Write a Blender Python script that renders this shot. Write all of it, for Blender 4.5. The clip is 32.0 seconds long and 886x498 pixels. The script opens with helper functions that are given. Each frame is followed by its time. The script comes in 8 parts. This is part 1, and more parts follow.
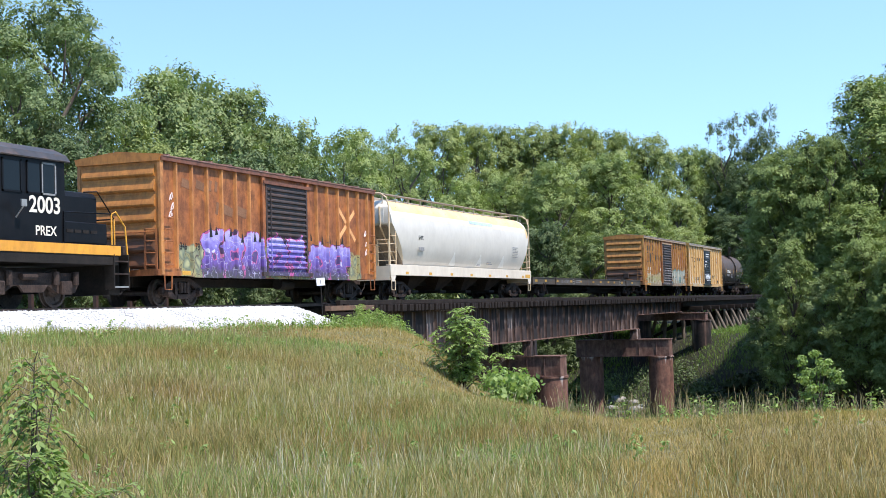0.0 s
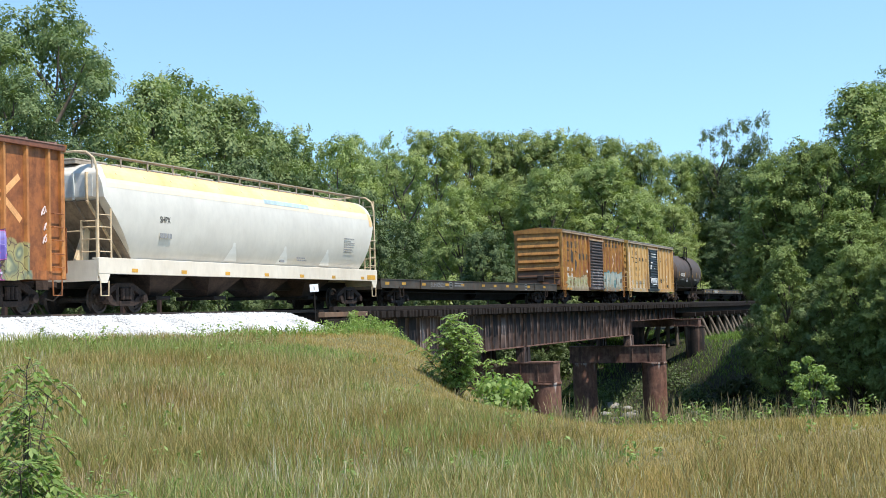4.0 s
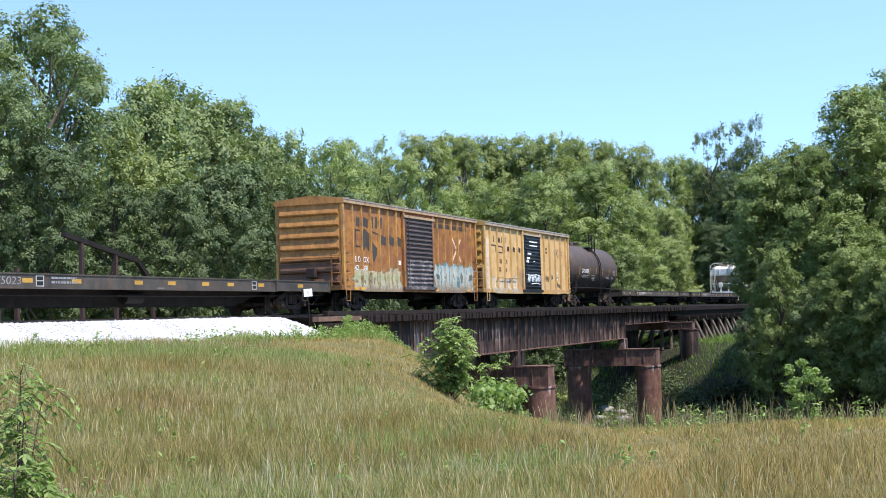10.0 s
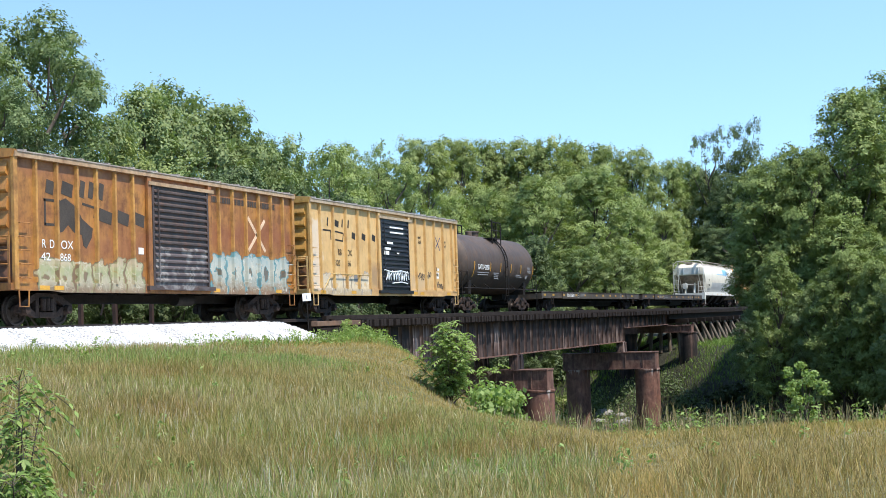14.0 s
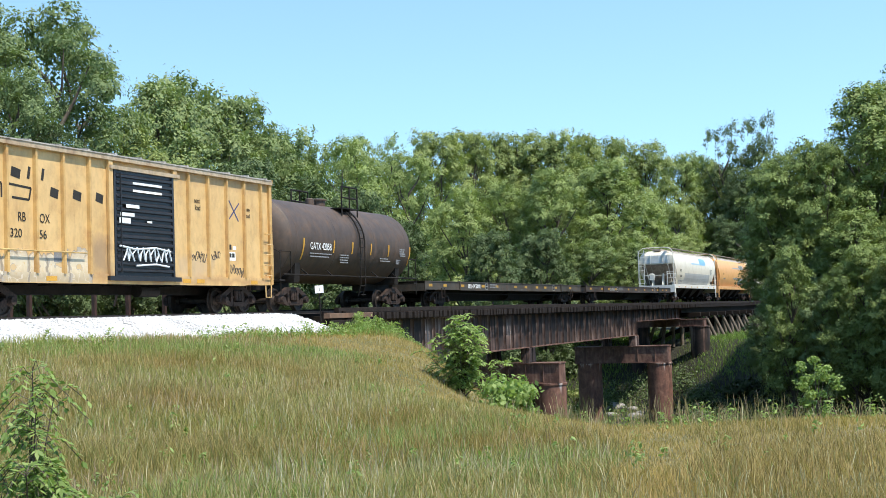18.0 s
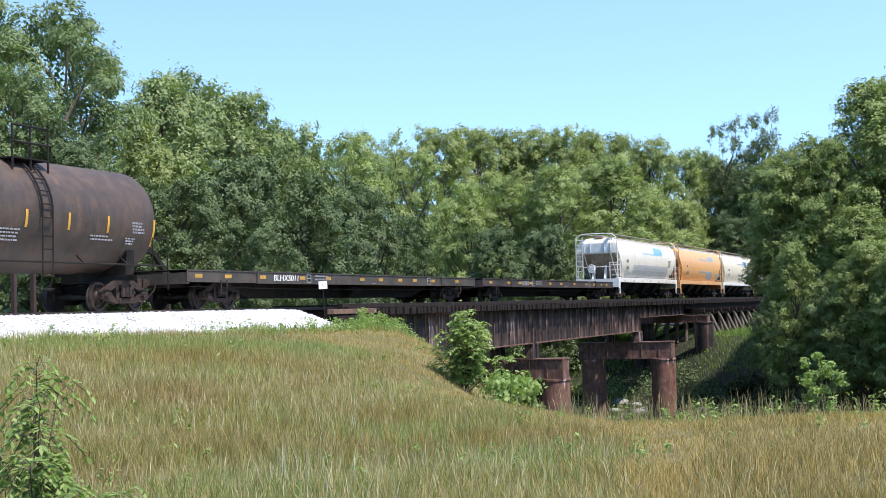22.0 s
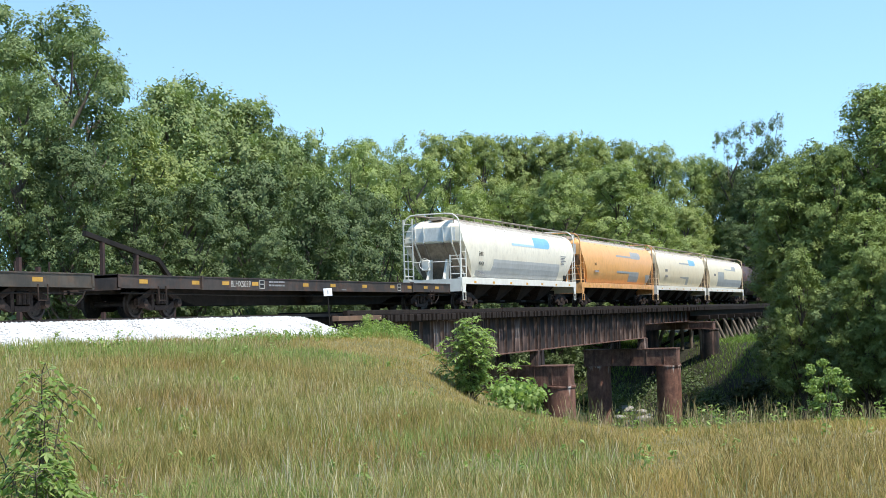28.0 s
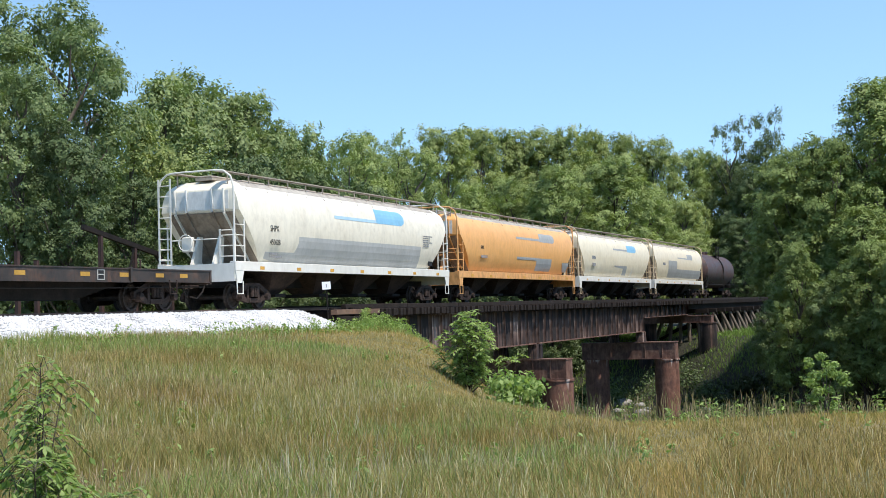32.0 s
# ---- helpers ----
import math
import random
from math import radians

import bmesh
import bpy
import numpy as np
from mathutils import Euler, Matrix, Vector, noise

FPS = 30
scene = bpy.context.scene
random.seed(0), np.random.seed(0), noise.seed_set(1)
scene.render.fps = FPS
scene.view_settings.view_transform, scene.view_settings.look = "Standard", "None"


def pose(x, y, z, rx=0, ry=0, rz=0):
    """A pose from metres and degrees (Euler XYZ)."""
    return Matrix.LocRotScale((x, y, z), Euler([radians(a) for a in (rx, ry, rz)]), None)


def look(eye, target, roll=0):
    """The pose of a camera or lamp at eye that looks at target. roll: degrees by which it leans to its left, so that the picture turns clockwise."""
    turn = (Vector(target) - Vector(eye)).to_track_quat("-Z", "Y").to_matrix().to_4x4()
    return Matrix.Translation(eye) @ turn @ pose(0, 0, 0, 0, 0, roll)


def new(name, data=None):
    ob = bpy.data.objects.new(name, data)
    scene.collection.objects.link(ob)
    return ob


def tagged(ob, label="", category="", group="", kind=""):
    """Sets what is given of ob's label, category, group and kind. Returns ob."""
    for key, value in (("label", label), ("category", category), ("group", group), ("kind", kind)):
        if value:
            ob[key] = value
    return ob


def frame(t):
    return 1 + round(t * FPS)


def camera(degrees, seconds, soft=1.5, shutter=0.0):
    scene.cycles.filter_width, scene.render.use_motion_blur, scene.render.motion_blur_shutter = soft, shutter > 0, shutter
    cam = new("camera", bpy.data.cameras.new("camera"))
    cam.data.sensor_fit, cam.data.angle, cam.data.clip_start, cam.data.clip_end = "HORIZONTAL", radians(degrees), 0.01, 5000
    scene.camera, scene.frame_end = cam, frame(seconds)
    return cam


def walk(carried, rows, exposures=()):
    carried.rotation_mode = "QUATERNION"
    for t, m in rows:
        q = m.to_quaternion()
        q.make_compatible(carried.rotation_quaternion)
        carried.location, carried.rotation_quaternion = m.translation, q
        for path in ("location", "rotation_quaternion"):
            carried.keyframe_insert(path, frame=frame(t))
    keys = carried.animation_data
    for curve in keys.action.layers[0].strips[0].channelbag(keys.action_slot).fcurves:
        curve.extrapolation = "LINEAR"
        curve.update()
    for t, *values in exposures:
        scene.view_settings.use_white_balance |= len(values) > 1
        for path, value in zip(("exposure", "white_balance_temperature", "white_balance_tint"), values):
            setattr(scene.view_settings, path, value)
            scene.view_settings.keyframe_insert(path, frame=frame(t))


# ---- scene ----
# Camera on a tripod beside the line, panning slightly by hand. Track runs along +x, rail top at z = 0.
EYE = (0.0, -24.23, -0.25)
cam = camera(36.61, 32.0, soft=0.75)
walk(cam, [(t, pose(*EYE, rx, ry, rz)) for t, rx, ry, rz in (
    (0, 92.455, 1.611, -68.349),
    (0.5, 92.450, 1.637, -68.395),
    (1, 92.439, 1.639, -68.462),
    (1.5, 92.467, 1.628, -68.500),
    (2, 92.487, 1.563, -68.535),
    (2.5, 92.546, 1.572, -68.573),
    (3, 92.618, 1.609, -68.587),
    (3.5, 92.666, 1.591, -68.613),
    (5.5, 92.857, 1.728, -68.655),
    (6, 92.830, 1.715, -68.672),
    (6.5, 92.842, 1.710, -68.715),
    (7, 92.794, 1.683, -68.766),
    (7.5, 92.769, 1.736, -68.786),
    (8, 92.763, 1.738, -68.836),
    (8.5, 92.802, 1.762, -68.857),
    (9, 92.781, 1.777, -68.873),
    (9.5, 92.835, 1.737, -68.873),
    (10, 92.885, 1.847, -68.882),
    (10.5, 92.938, 1.814, -68.889),
    (11, 92.962, 1.874, -68.909),
    (11.5, 92.981, 1.993, -68.934),
    (12, 92.954, 2.023, -68.972),
    (12.5, 92.949, 1.994, -69.004),
    (13, 92.988, 2.006, -69.008),
    (13.5, 93.057, 1.988, -68.979),
    (14, 93.051, 2.050, -68.934),
    (14.5, 92.988, 2.101, -68.862),
    (16.5, 92.793, 1.806, -68.637),
    (17, 92.787, 1.806, -68.562),
    (17.5, 92.750, 1.721, -68.473),
    (18, 92.757, 1.775, -68.410),
    (18.5, 92.760, 1.846, -68.402),
    (19, 92.772, 1.762, -68.412),
    (19.5, 92.754, 1.674, -68.393),
    (20, 92.705, 1.810, -68.358),
    (20.5, 92.665, 1.881, -68.351),
    (21, 92.631, 1.947, -68.326),
    (21.5, 92.594, 1.842, -68.306),
    (22, 92.587, 1.748, -68.252),
    (22.5, 92.587, 1.671, -68.214),
    (23, 92.603, 1.591, -68.183),
    (23.5, 92.611, 1.624, -68.169),
    (24, 92.658, 1.688, -68.117),
    (24.5, 92.693, 1.686, -68.093),
    (25, 92.724, 1.736, -68.091),
    (25.5, 92.755, 1.783, -68.072),
    (27.5, 92.856, 1.794, -68.031),
    (28, 92.887, 1.787, -68.041),
    (28.5, 92.894, 1.808, -68.077),
    (29, 92.921, 1.819, -68.081),
    (29.5, 92.998, 1.737, -68.078),
    (30, 92.964, 1.723, -68.063),
    (30.5, 92.880, 1.705, -68.064),
    (31, 92.782, 1.712, -68.080),
    (31.5, 92.668, 1.708, -68.077),
    (32, 92.610, 1.788, -68.108),
)], exposures=[(0, 0.59, 6300, 17), (3, 0.46, 6500, 11), (6, 0.45, 6500, 11), (7, 0.54, 6500, 10), (8, 0.56, 6450, 13), (10, 0.61, 6250, 19), (12, 0.60, 6300, 18), (14, 0.55, 6400, 14), (18, 0.55, 6500, 11), (22, 0.63, 6250, 19), (25, 0.62, 6300, 17), (28, 0.54, 6500, 11), (30, 0.44, 6500, 13), (32, 0.31, 6500, 14)])

# ---- light ----
SUN_EL, SUN_AZ = 61.0, -106.0        # degrees above the horizon; direction of the sun in the plan, from +x
world = bpy.data.worlds.new("world")
scene.world = world
world.use_nodes = True
wn = world.node_tree
sky = wn.nodes.new("ShaderNodeTexSky")
sky.sky_type = "NISHITA"
sky.sun_disc = False
sky.sun_elevation = radians(SUN_EL)
sky.sun_rotation = radians(90 - SUN_AZ)
sky.air_density, sky.dust_density, sky.ozone_density = 1.0, 0.0, 1.0
# the clear sky is nearly even down to the trees: read it a little higher than the true elevation
sky_way = wn.nodes.new("ShaderNodeTexCoord")
lift = wn.nodes.new("ShaderNodeMapping")
lift.inputs["Location"].default_value = (0, 0, 0.16)
wn.links.new(sky_way.outputs["Generated"], lift.inputs[0])
wn.links.new(lift.outputs[0], sky.inputs[0])
tint = wn.nodes.new("ShaderNodeMix")
tint.data_type, tint.blend_type = "RGBA", "MULTIPLY"
tint.inputs[0].default_value = 1.0
tint.inputs[7].default_value = (0.90, 1.025, 0.965, 1)
wn.links.new(sky.outputs[0], tint.inputs[6])
wn.links.new(tint.outputs[2], wn.nodes["Background"].inputs[0])
wn.nodes["Background"].inputs[1].default_value = 0.220
sun_data = bpy.data.lights.new("sun", "SUN")
sun_data.energy, sun_data.angle, sun_data.color = 4.75, radians(0.53), (1.0, 0.95, 0.86)
sun = new("sun", sun_data)
sun_way = Vector((math.cos(radians(SUN_EL)) * math.cos(radians(SUN_AZ)), math.cos(radians(SUN_EL)) * math.sin(radians(SUN_AZ)), math.sin(radians(SUN_EL))))
sun.matrix_world = look(sun_way * 200, (0, 0, 0))


# ---- materials ----
def mat(name, rough=0.7, metal=0.0):
    m = bpy.data.materials.new(name)
    m.use_nodes = True
    b = m.node_tree.nodes["Principled BSDF"]
    b.inputs["Roughness"].default_value = rough
    b.inputs["Metallic"].default_value = metal
    return m, m.node_tree, b


def node(nt, kind, **values):
    n = nt.nodes.new(kind)
    for key, value in values.items():
        n.inputs[key.replace("_", " ")].default_value = value
    return n


def ramp(nt, src, stops):
    r = nt.nodes.new("ShaderNodeValToRGB")
    while len(r.color_ramp.elements) < len(stops):
        r.color_ramp.elements.new(0.5)
    for e, (p, c) in zip(r.color_ramp.elements, stops):
        e.position = p
        e.color = (*c, 1) if len(c) == 3 else c
    nt.links.new(src, r.inputs[0])
    return r.outputs[0]


def coords(nt, scale=(1, 1, 1), rot=(0, 0, 0)):
    tc = nt.nodes.new("ShaderNodeTexCoord")
    mp = nt.nodes.new("ShaderNodeMapping")
    mp.inputs["Scale"].default_value = scale
    mp.inputs["Rotation"].default_value = rot
    nt.links.new(tc.outputs["Object"], mp.inputs[0])
    return mp.outputs[0]


def xz(nt):
    tc = nt.nodes.new("ShaderNodeTexCoord")
    sp = nt.nodes.new("ShaderNodeSeparateXYZ")
    nt.links.new(tc.outputs["Object"], sp.inputs[0])
    return sp.outputs[0], sp.outputs[2], tc.outputs["Object"]


def noise_tex(nt, vec, scale, detail=4.0, rough=0.55):
    n = node(nt, "ShaderNodeTexNoise", Scale=scale, Detail=detail, Roughness=rough)
    nt.links.new(vec, n.inputs["Vector"])
    return n.outputs["Fac"]


def mixc(nt, fac, a, b, mode="MIX"):
    m = nt.nodes.new("ShaderNodeMix")
    m.data_type, m.blend_type = "RGBA", mode
    for sock, v in ((m.inputs[0], fac), (m.inputs[6], a), (m.inputs[7], b)):
        if isinstance(v, bpy.types.NodeSocket):
            nt.links.new(v, sock)
        elif isinstance(v, (int, float)):
            sock.default_value = v
        else:
            sock.default_value = (*v, 1)
    return m.outputs[2]


def calc(nt, op, a, b=0.0, c=None, clamp=False):
    m = nt.nodes.new("ShaderNodeMath")
    m.operation, m.use_clamp = op, clamp
    for i, v in enumerate((a, b, c)):
        if v is None:
            continue
        if isinstance(v, bpy.types.NodeSocket):
            nt.links.new(v, m.inputs[i])
        else:
            m.inputs[i].default_value = v
    return m.outputs[0]


def bump(nt, b, height, strength=0.4, dist=0.02):
    n = node(nt, "ShaderNodeBump", Strength=strength, Distance=dist)
    nt.links.new(height, n.inputs["Height"])
    nt.links.new(n.outputs[0], b.inputs["Normal"])


def weathered(name, paint, dark, rust=(0.16, 0.065, 0.03), amount=0.5, rough=0.6, streak=0.6, grime=0.35):
    """Painted steel: faded patches, vertical rust streaks and grime, in the vehicle's own metres."""
    m, nt, b = mat(name, rough)
    v = coords(nt)
    sv = coords(nt, (1.0, 1.0, 0.12))
    fade = ramp(nt, noise_tex(nt, v, 0.9, 5), [(0.3, dark), (0.7, paint)])
    streaks = ramp(nt, noise_tex(nt, sv, 5.0, 5, 0.6), [(0.66 - 0.22 * streak, (0, 0, 0)), (0.82, (1, 1, 1))])
    spots = ramp(nt, noise_tex(nt, v, 2.3, 6, 0.7), [(0.62 - 0.25 * amount, (0, 0, 0)), (0.80 - 0.15 * amount, (1, 1, 1))])
    f = calc(nt, "MULTIPLY", calc(nt, "ADD", streaks, spots, clamp=True), amount)
    c = mixc(nt, f, fade, rust)
    g = ramp(nt, noise_tex(nt, coords(nt, (1, 1, 0.55)), 4.5, 6, 0.65), [(0.36, (1 - grime,) * 3), (0.58, (1, 1, 1))])
    c = mixc(nt, 1.0, c, g, "MULTIPLY")
    nt.links.new(c, b.inputs["Base Color"])
    nt.links.new(calc(nt, "ADD", calc(nt, "MULTIPLY", f, 0.3), rough - 0.1), b.inputs["Roughness"])
    bump(nt, b, noise_tex(nt, v, 30.0, 3), 0.15, 0.01)
    return m


def speckled(name, c1, c2, scale=4.0, fine=40.0, rough=0.9, strength=0.4, dist=0.02, stretch=(1, 1, 1), metal=0.0):
    """Rough matter in two tones with coarse patches and fine grain."""
    m, nt, b = mat(name, rough, metal)
    v = coords(nt, stretch)
    f = calc(nt, "MULTIPLY_ADD", noise_tex(nt, v, fine, 3), 0.6, calc(nt, "MULTIPLY", noise_tex(nt, v, scale, 5), 0.7))
    nt.links.new(ramp(nt, f, [(0.45, c1), (0.85, c2)]), b.inputs["Base Color"])
    b.inputs["Specular IOR Level"].default_value = 0.22
    bump(nt, b, noise_tex(nt, v, fine, 4), strength, dist)
    return m


def plain(name, c, rough=0.6, metal=0.0, vary=0.25):
    return speckled(name, tuple(x * (1 - vary) for x in c), tuple(min(1, x * (1 + vary)) for x in c), 2.0, 25.0, rough, 0.12, 0.01, metal=metal)


def leafy(name, stops, trans=0.35, rough=0.6, patches=(), clump=0.0):
    """Leaves and blades: each its own tone, drifting from clump to clump, letting some light through."""
    m, nt, b = mat(name, rough)
    geo = nt.nodes.new("ShaderNodeNewGeometry")
    info = nt.nodes.new("ShaderNodeObjectInfo")
    f = calc(nt, "ADD", calc(nt, "MULTIPLY", geo.outputs["Random Per Island"], 0.75), calc(nt, "MULTIPLY", info.outputs["Random"], 0.25))
    if clump:
        drift = calc(nt, "MULTIPLY_ADD", calc(nt, "SUBTRACT", noise_tex(nt, coords(nt), clump, 3, 0.6), 0.5), 1.9, 0.5, clamp=True)
        f = calc(nt, "ADD", calc(nt, "MULTIPLY", f, 0.45), calc(nt, "MULTIPLY", drift, 0.55))
    c = ramp(nt, f, stops)
    for scale, lo, hi, tone, amount in patches:
        p = ramp(nt, noise_tex(nt, coords(nt), scale, 3), [(lo, (0, 0, 0)), (hi, (1, 1, 1))])
        c = mixc(nt, calc(nt, "MULTIPLY", p, amount), c, mixc(nt, 1.0, c, tone, "MULTIPLY"))
    nt.links.new(c, b.inputs["Base Color"])
    b.inputs["Specular IOR Level"].default_value = 0.16
    t = nt.nodes.new("ShaderNodeBsdfTranslucent")
    nt.links.new(mixc(nt, 1.0, c, (1.0, 1.15, 0.55), "MULTIPLY"), t.inputs[0])
    mx = node(nt, "ShaderNodeMixShader", Fac=trans)
    nt.links.new(b.outputs[0], mx.inputs[1])
    nt.links.new(t.outputs[0], mx.inputs[2])
    nt.links.new(mx.outputs[0], nt.nodes["Material Output"].inputs[0])
    return m




def streaked_steel(name, chalky=0.0):
    """Old girder paint: near black, with narrow rust and chalky runs down the plates."""
    m, nt, b = mat(name, 0.85)
    runs = noise_tex(nt, coords(nt, (3.2, 3.2, 0.08)), 1.25, 6, 0.75)
    patches = noise_tex(nt, coords(nt), 0.35, 3)
    f = calc(nt, "MULTIPLY_ADD", patches, 0.62, calc(nt, "MULTIPLY", runs, 0.68))
    c = ramp(nt, f, [(0.56 - chalky, (0.006, 0.005, 0.005)), (0.66 - chalky, (0.022, 0.014, 0.013)), (0.74 - chalky, (0.14, 0.08, 0.06)), (0.83 - chalky, (0.40, 0.32, 0.28))])
    nt.links.new(mixc(nt, 0.35, c, ramp(nt, noise_tex(nt, coords(nt, (1, 1, 0.5)), 9.0, 5), [(0.40, (0.004, 0.003, 0.003)), (0.75, (0.042, 0.027, 0.023))])), b.inputs["Base Color"])
    bump(nt, b, noise_tex(nt, coords(nt), 12.0, 4), 0.3, 0.01)
    return m


M_RUSTSTEEL = streaked_steel("rusted girder steel")
M_STIFF = streaked_steel("chalky stiffener steel", 0.03)
M_PIER = weathered("rusted pier steel", (0.15, 0.068, 0.046), (0.075, 0.036, 0.028), (0.34, 0.21, 0.15), 0.6, 0.85, 0.9)


def lime_runs(m, top):
    """Chalky runs down a column from under its cap."""
    nt = m.node_tree
    b = nt.nodes["Principled BSDF"]
    under = b.inputs["Base Color"].links[0].from_socket
    x, z, obj = xz(nt)
    fade = calc(nt, "MULTIPLY_ADD", calc(nt, "SUBTRACT", z, top - 1.6), 0.20, 0.0, clamp=True)
    runs = noise_tex(nt, coords(nt, (1, 1, 0.04)), 2.6, 3)
    f = ramp(nt, calc(nt, "ADD", fade, runs), [(0.86, (0, 0, 0)), (0.95, (1, 1, 1))])
    nt.links.new(mixc(nt, calc(nt, "MULTIPLY", f, 0.8), under, (0.46, 0.38, 0.33)), b.inputs["Base Color"])
    return m


M_COLUMN = lime_runs(weathered("rust-red column steel", (0.20, 0.085, 0.052), (0.10, 0.045, 0.033), (0.34, 0.18, 0.12), 0.6, 0.85, 0.9), -4.3)
M_TIMBER = speckled("creosoted timber", (0.008, 0.006, 0.005), (0.034, 0.024, 0.019), 2.0, 18.0, 0.9, 0.5, 0.02)
M_GREYWOOD = speckled("weathered grey timber", (0.08, 0.065, 0.05), (0.22, 0.175, 0.135), 2.0, 18.0, 0.9, 0.5, 0.02, (1, 1, 0.15))
M_RAIL = plain("rail steel", (0.10, 0.07, 0.055), 0.6, 0.3)
M_BALLAST = speckled("white crushed limestone", (0.40, 0.39, 0.38), (0.76, 0.75, 0.73), 1.2, 9.0, 0.95, 0.8, 0.05)
M_DARK = speckled("black running gear", (0.007, 0.006, 0.005), (0.026, 0.020, 0.016), 3.0, 25.0, 0.75, 0.2, 0.01)
M_GEAR = speckled("dusty brown running gear", (0.012, 0.009, 0.008), (0.066, 0.043, 0.033), 3.0, 20.0, 0.8, 0.2, 0.01)
M_WHEEL = speckled("worn wheel steel", (0.022, 0.017, 0.014), (0.075, 0.058, 0.048), 4.0, 20.0, 0.55, 0.1, 0.01, metal=0.4)
M_WHITE = plain("white lettering", (0.75, 0.75, 0.72), 0.6)
M_BLACKPAINT = plain("black lettering", (0.02, 0.02, 0.02), 0.6)
M_CREAM = plain("cream lettering", (0.72, 0.66, 0.55), 0.6)
M_DULLWHITE = plain("dulled white lettering", (0.36, 0.35, 0.32), 0.7)
M_GREYPAINT = plain("grey lettering", (0.22, 0.22, 0.22), 0.7)
M_YELLOW = plain("yellow reflective marking", (0.56, 0.30, 0.05), 0.45)
M_OLDYELLOW = plain("faded yellow reflective marking", (0.42, 0.24, 0.05), 0.55)
M_SIGNWHITE = plain("white sign sheet", (0.80, 0.80, 0.80), 0.5, 0, 0.08)
M_GALV = plain("galvanised steel", (0.30, 0.30, 0.29), 0.5, 0.4)
M_STONE = speckled("pale limestone boulder", (0.20, 0.185, 0.16), (0.40, 0.38, 0.345), 2.5, 14.0, 0.95, 0.6, 0.05)


# ---- mesh building ----
class Shape:
    """Collects faces of one part."""

    def __init__(self):
        self.v, self.f = [], []

    def add(self, verts, faces):
        n = len(self.v)
        self.v.extend(tuple(p) for p in verts)
        self.f.extend(tuple(i + n for i in f) for f in faces)
        return self

    def box(self, x0, x1, y0, y1, z0, z1, ch=0.0):
        if ch <= 0:
            p = [(x, y, z) for x in (x0, x1) for y in (y0, y1) for z in (z0, z1)]
            return self.add(p, [(0, 1, 3, 2), (4, 6, 7, 5), (0, 4, 5, 1), (2, 3, 7, 6), (0, 2, 6, 4), (1, 5, 7, 3)])
        bm = bmesh.new()
        bmesh.ops.create_cube(bm, size=1, matrix=Matrix.LocRotScale(((x0 + x1) / 2, (y0 + y1) / 2, (z0 + z1) / 2), None, (x1 - x0, y1 - y0, z1 - z0)))
        bmesh.ops.bevel(bm, geom=bm.edges[:], offset=ch, segments=1, affect="EDGES")
        bm.verts.index_update()
        self.add([v.co[:] for v in bm.verts], [[v.index for v in f.verts] for f in bm.faces])
        bm.free()
        return self

    def beam(self, a, b, w, h, up=(0, 0, 1)):
        """A bar of w by h from a to b."""
        a, b = Vector(a), Vector(b)
        d = (b - a).normalized()
        u = Vector(up)
        if abs(d.dot(u)) > 0.98:
            u = Vector((0, 1, 0))
        s = d.cross(u).normalized() * w / 2
        t = s.cross(d).normalized() * h / 2
        p = [q + i * s + j * t for q in (a, b) for i, j in ((-1, -1), (1, -1), (1, 1), (-1, 1))]
        return self.add(p, [(0, 3, 2, 1), (4, 5, 6, 7), (0, 1, 5, 4), (1, 2, 6, 5), (2, 3, 7, 6), (3, 0, 4, 7)])

    def tube(self, pts, r, n=8, caps=True):
        """A round bar along a line of points; r may be a list."""
        pts = [Vector(p) for p in pts]
        rs = r if isinstance(r, (list, tuple)) else [r] * len(pts)
        base = len(self.v)
        ref = None
        for i, p in enumerate(pts):
            d = (pts[min(i + 1, len(pts) - 1)] - pts[max(i - 1, 0)]).normalized()
            if ref is None:
                ref = d.orthogonal().normalized()
            ref = (ref - d * ref.dot(d)).normalized()
            o = d.cross(ref)
            for k in range(n):
                a = 2 * math.pi * k / n
                self.v.append(tuple(p + rs[i] * (math.cos(a) * ref + math.sin(a) * o)))
        for i in range(len(pts) - 1):
            for k in range(n):
                self.f.append((base + i * n + k, base + i * n + (k + 1) % n, base + (i + 1) * n + (k + 1) % n, base + (i + 1) * n + k))
        if caps:
            self.f.append(tuple(base + k for k in reversed(range(n))))
            self.f.append(tuple(base + (len(pts) - 1) * n + k for k in range(n)))
        return self

    def lathe(self, profile, axis="y", centre=(0, 0, 0), n=24):
        """profile: (along, radius) pairs turned about an axis."""
        base = len(self.v)
        for al, r in profile:
            for k in range(n):
                a = 2 * math.pi * k / n
                c, s = r * math.cos(a), r * math.sin(a)
                p = {"y": (c, al, s), "x": (al, c, s), "z": (c, s, al)}[axis]
                self.v.append(tuple(p[i] + centre[i] for i in range(3)))
        for i in range(len(profile) - 1):
            for k in range(n):
                self.f.append((base + i * n + k, base + i * n + (k + 1) % n, base + (i + 1) * n + (k + 1) % n, base + (i + 1) * n + k))
        self.f.append(tuple(base + k for k in range(n)))
        self.f.append(tuple(base + (len(profile) - 1) * n + k for k in range(n)))
        return self

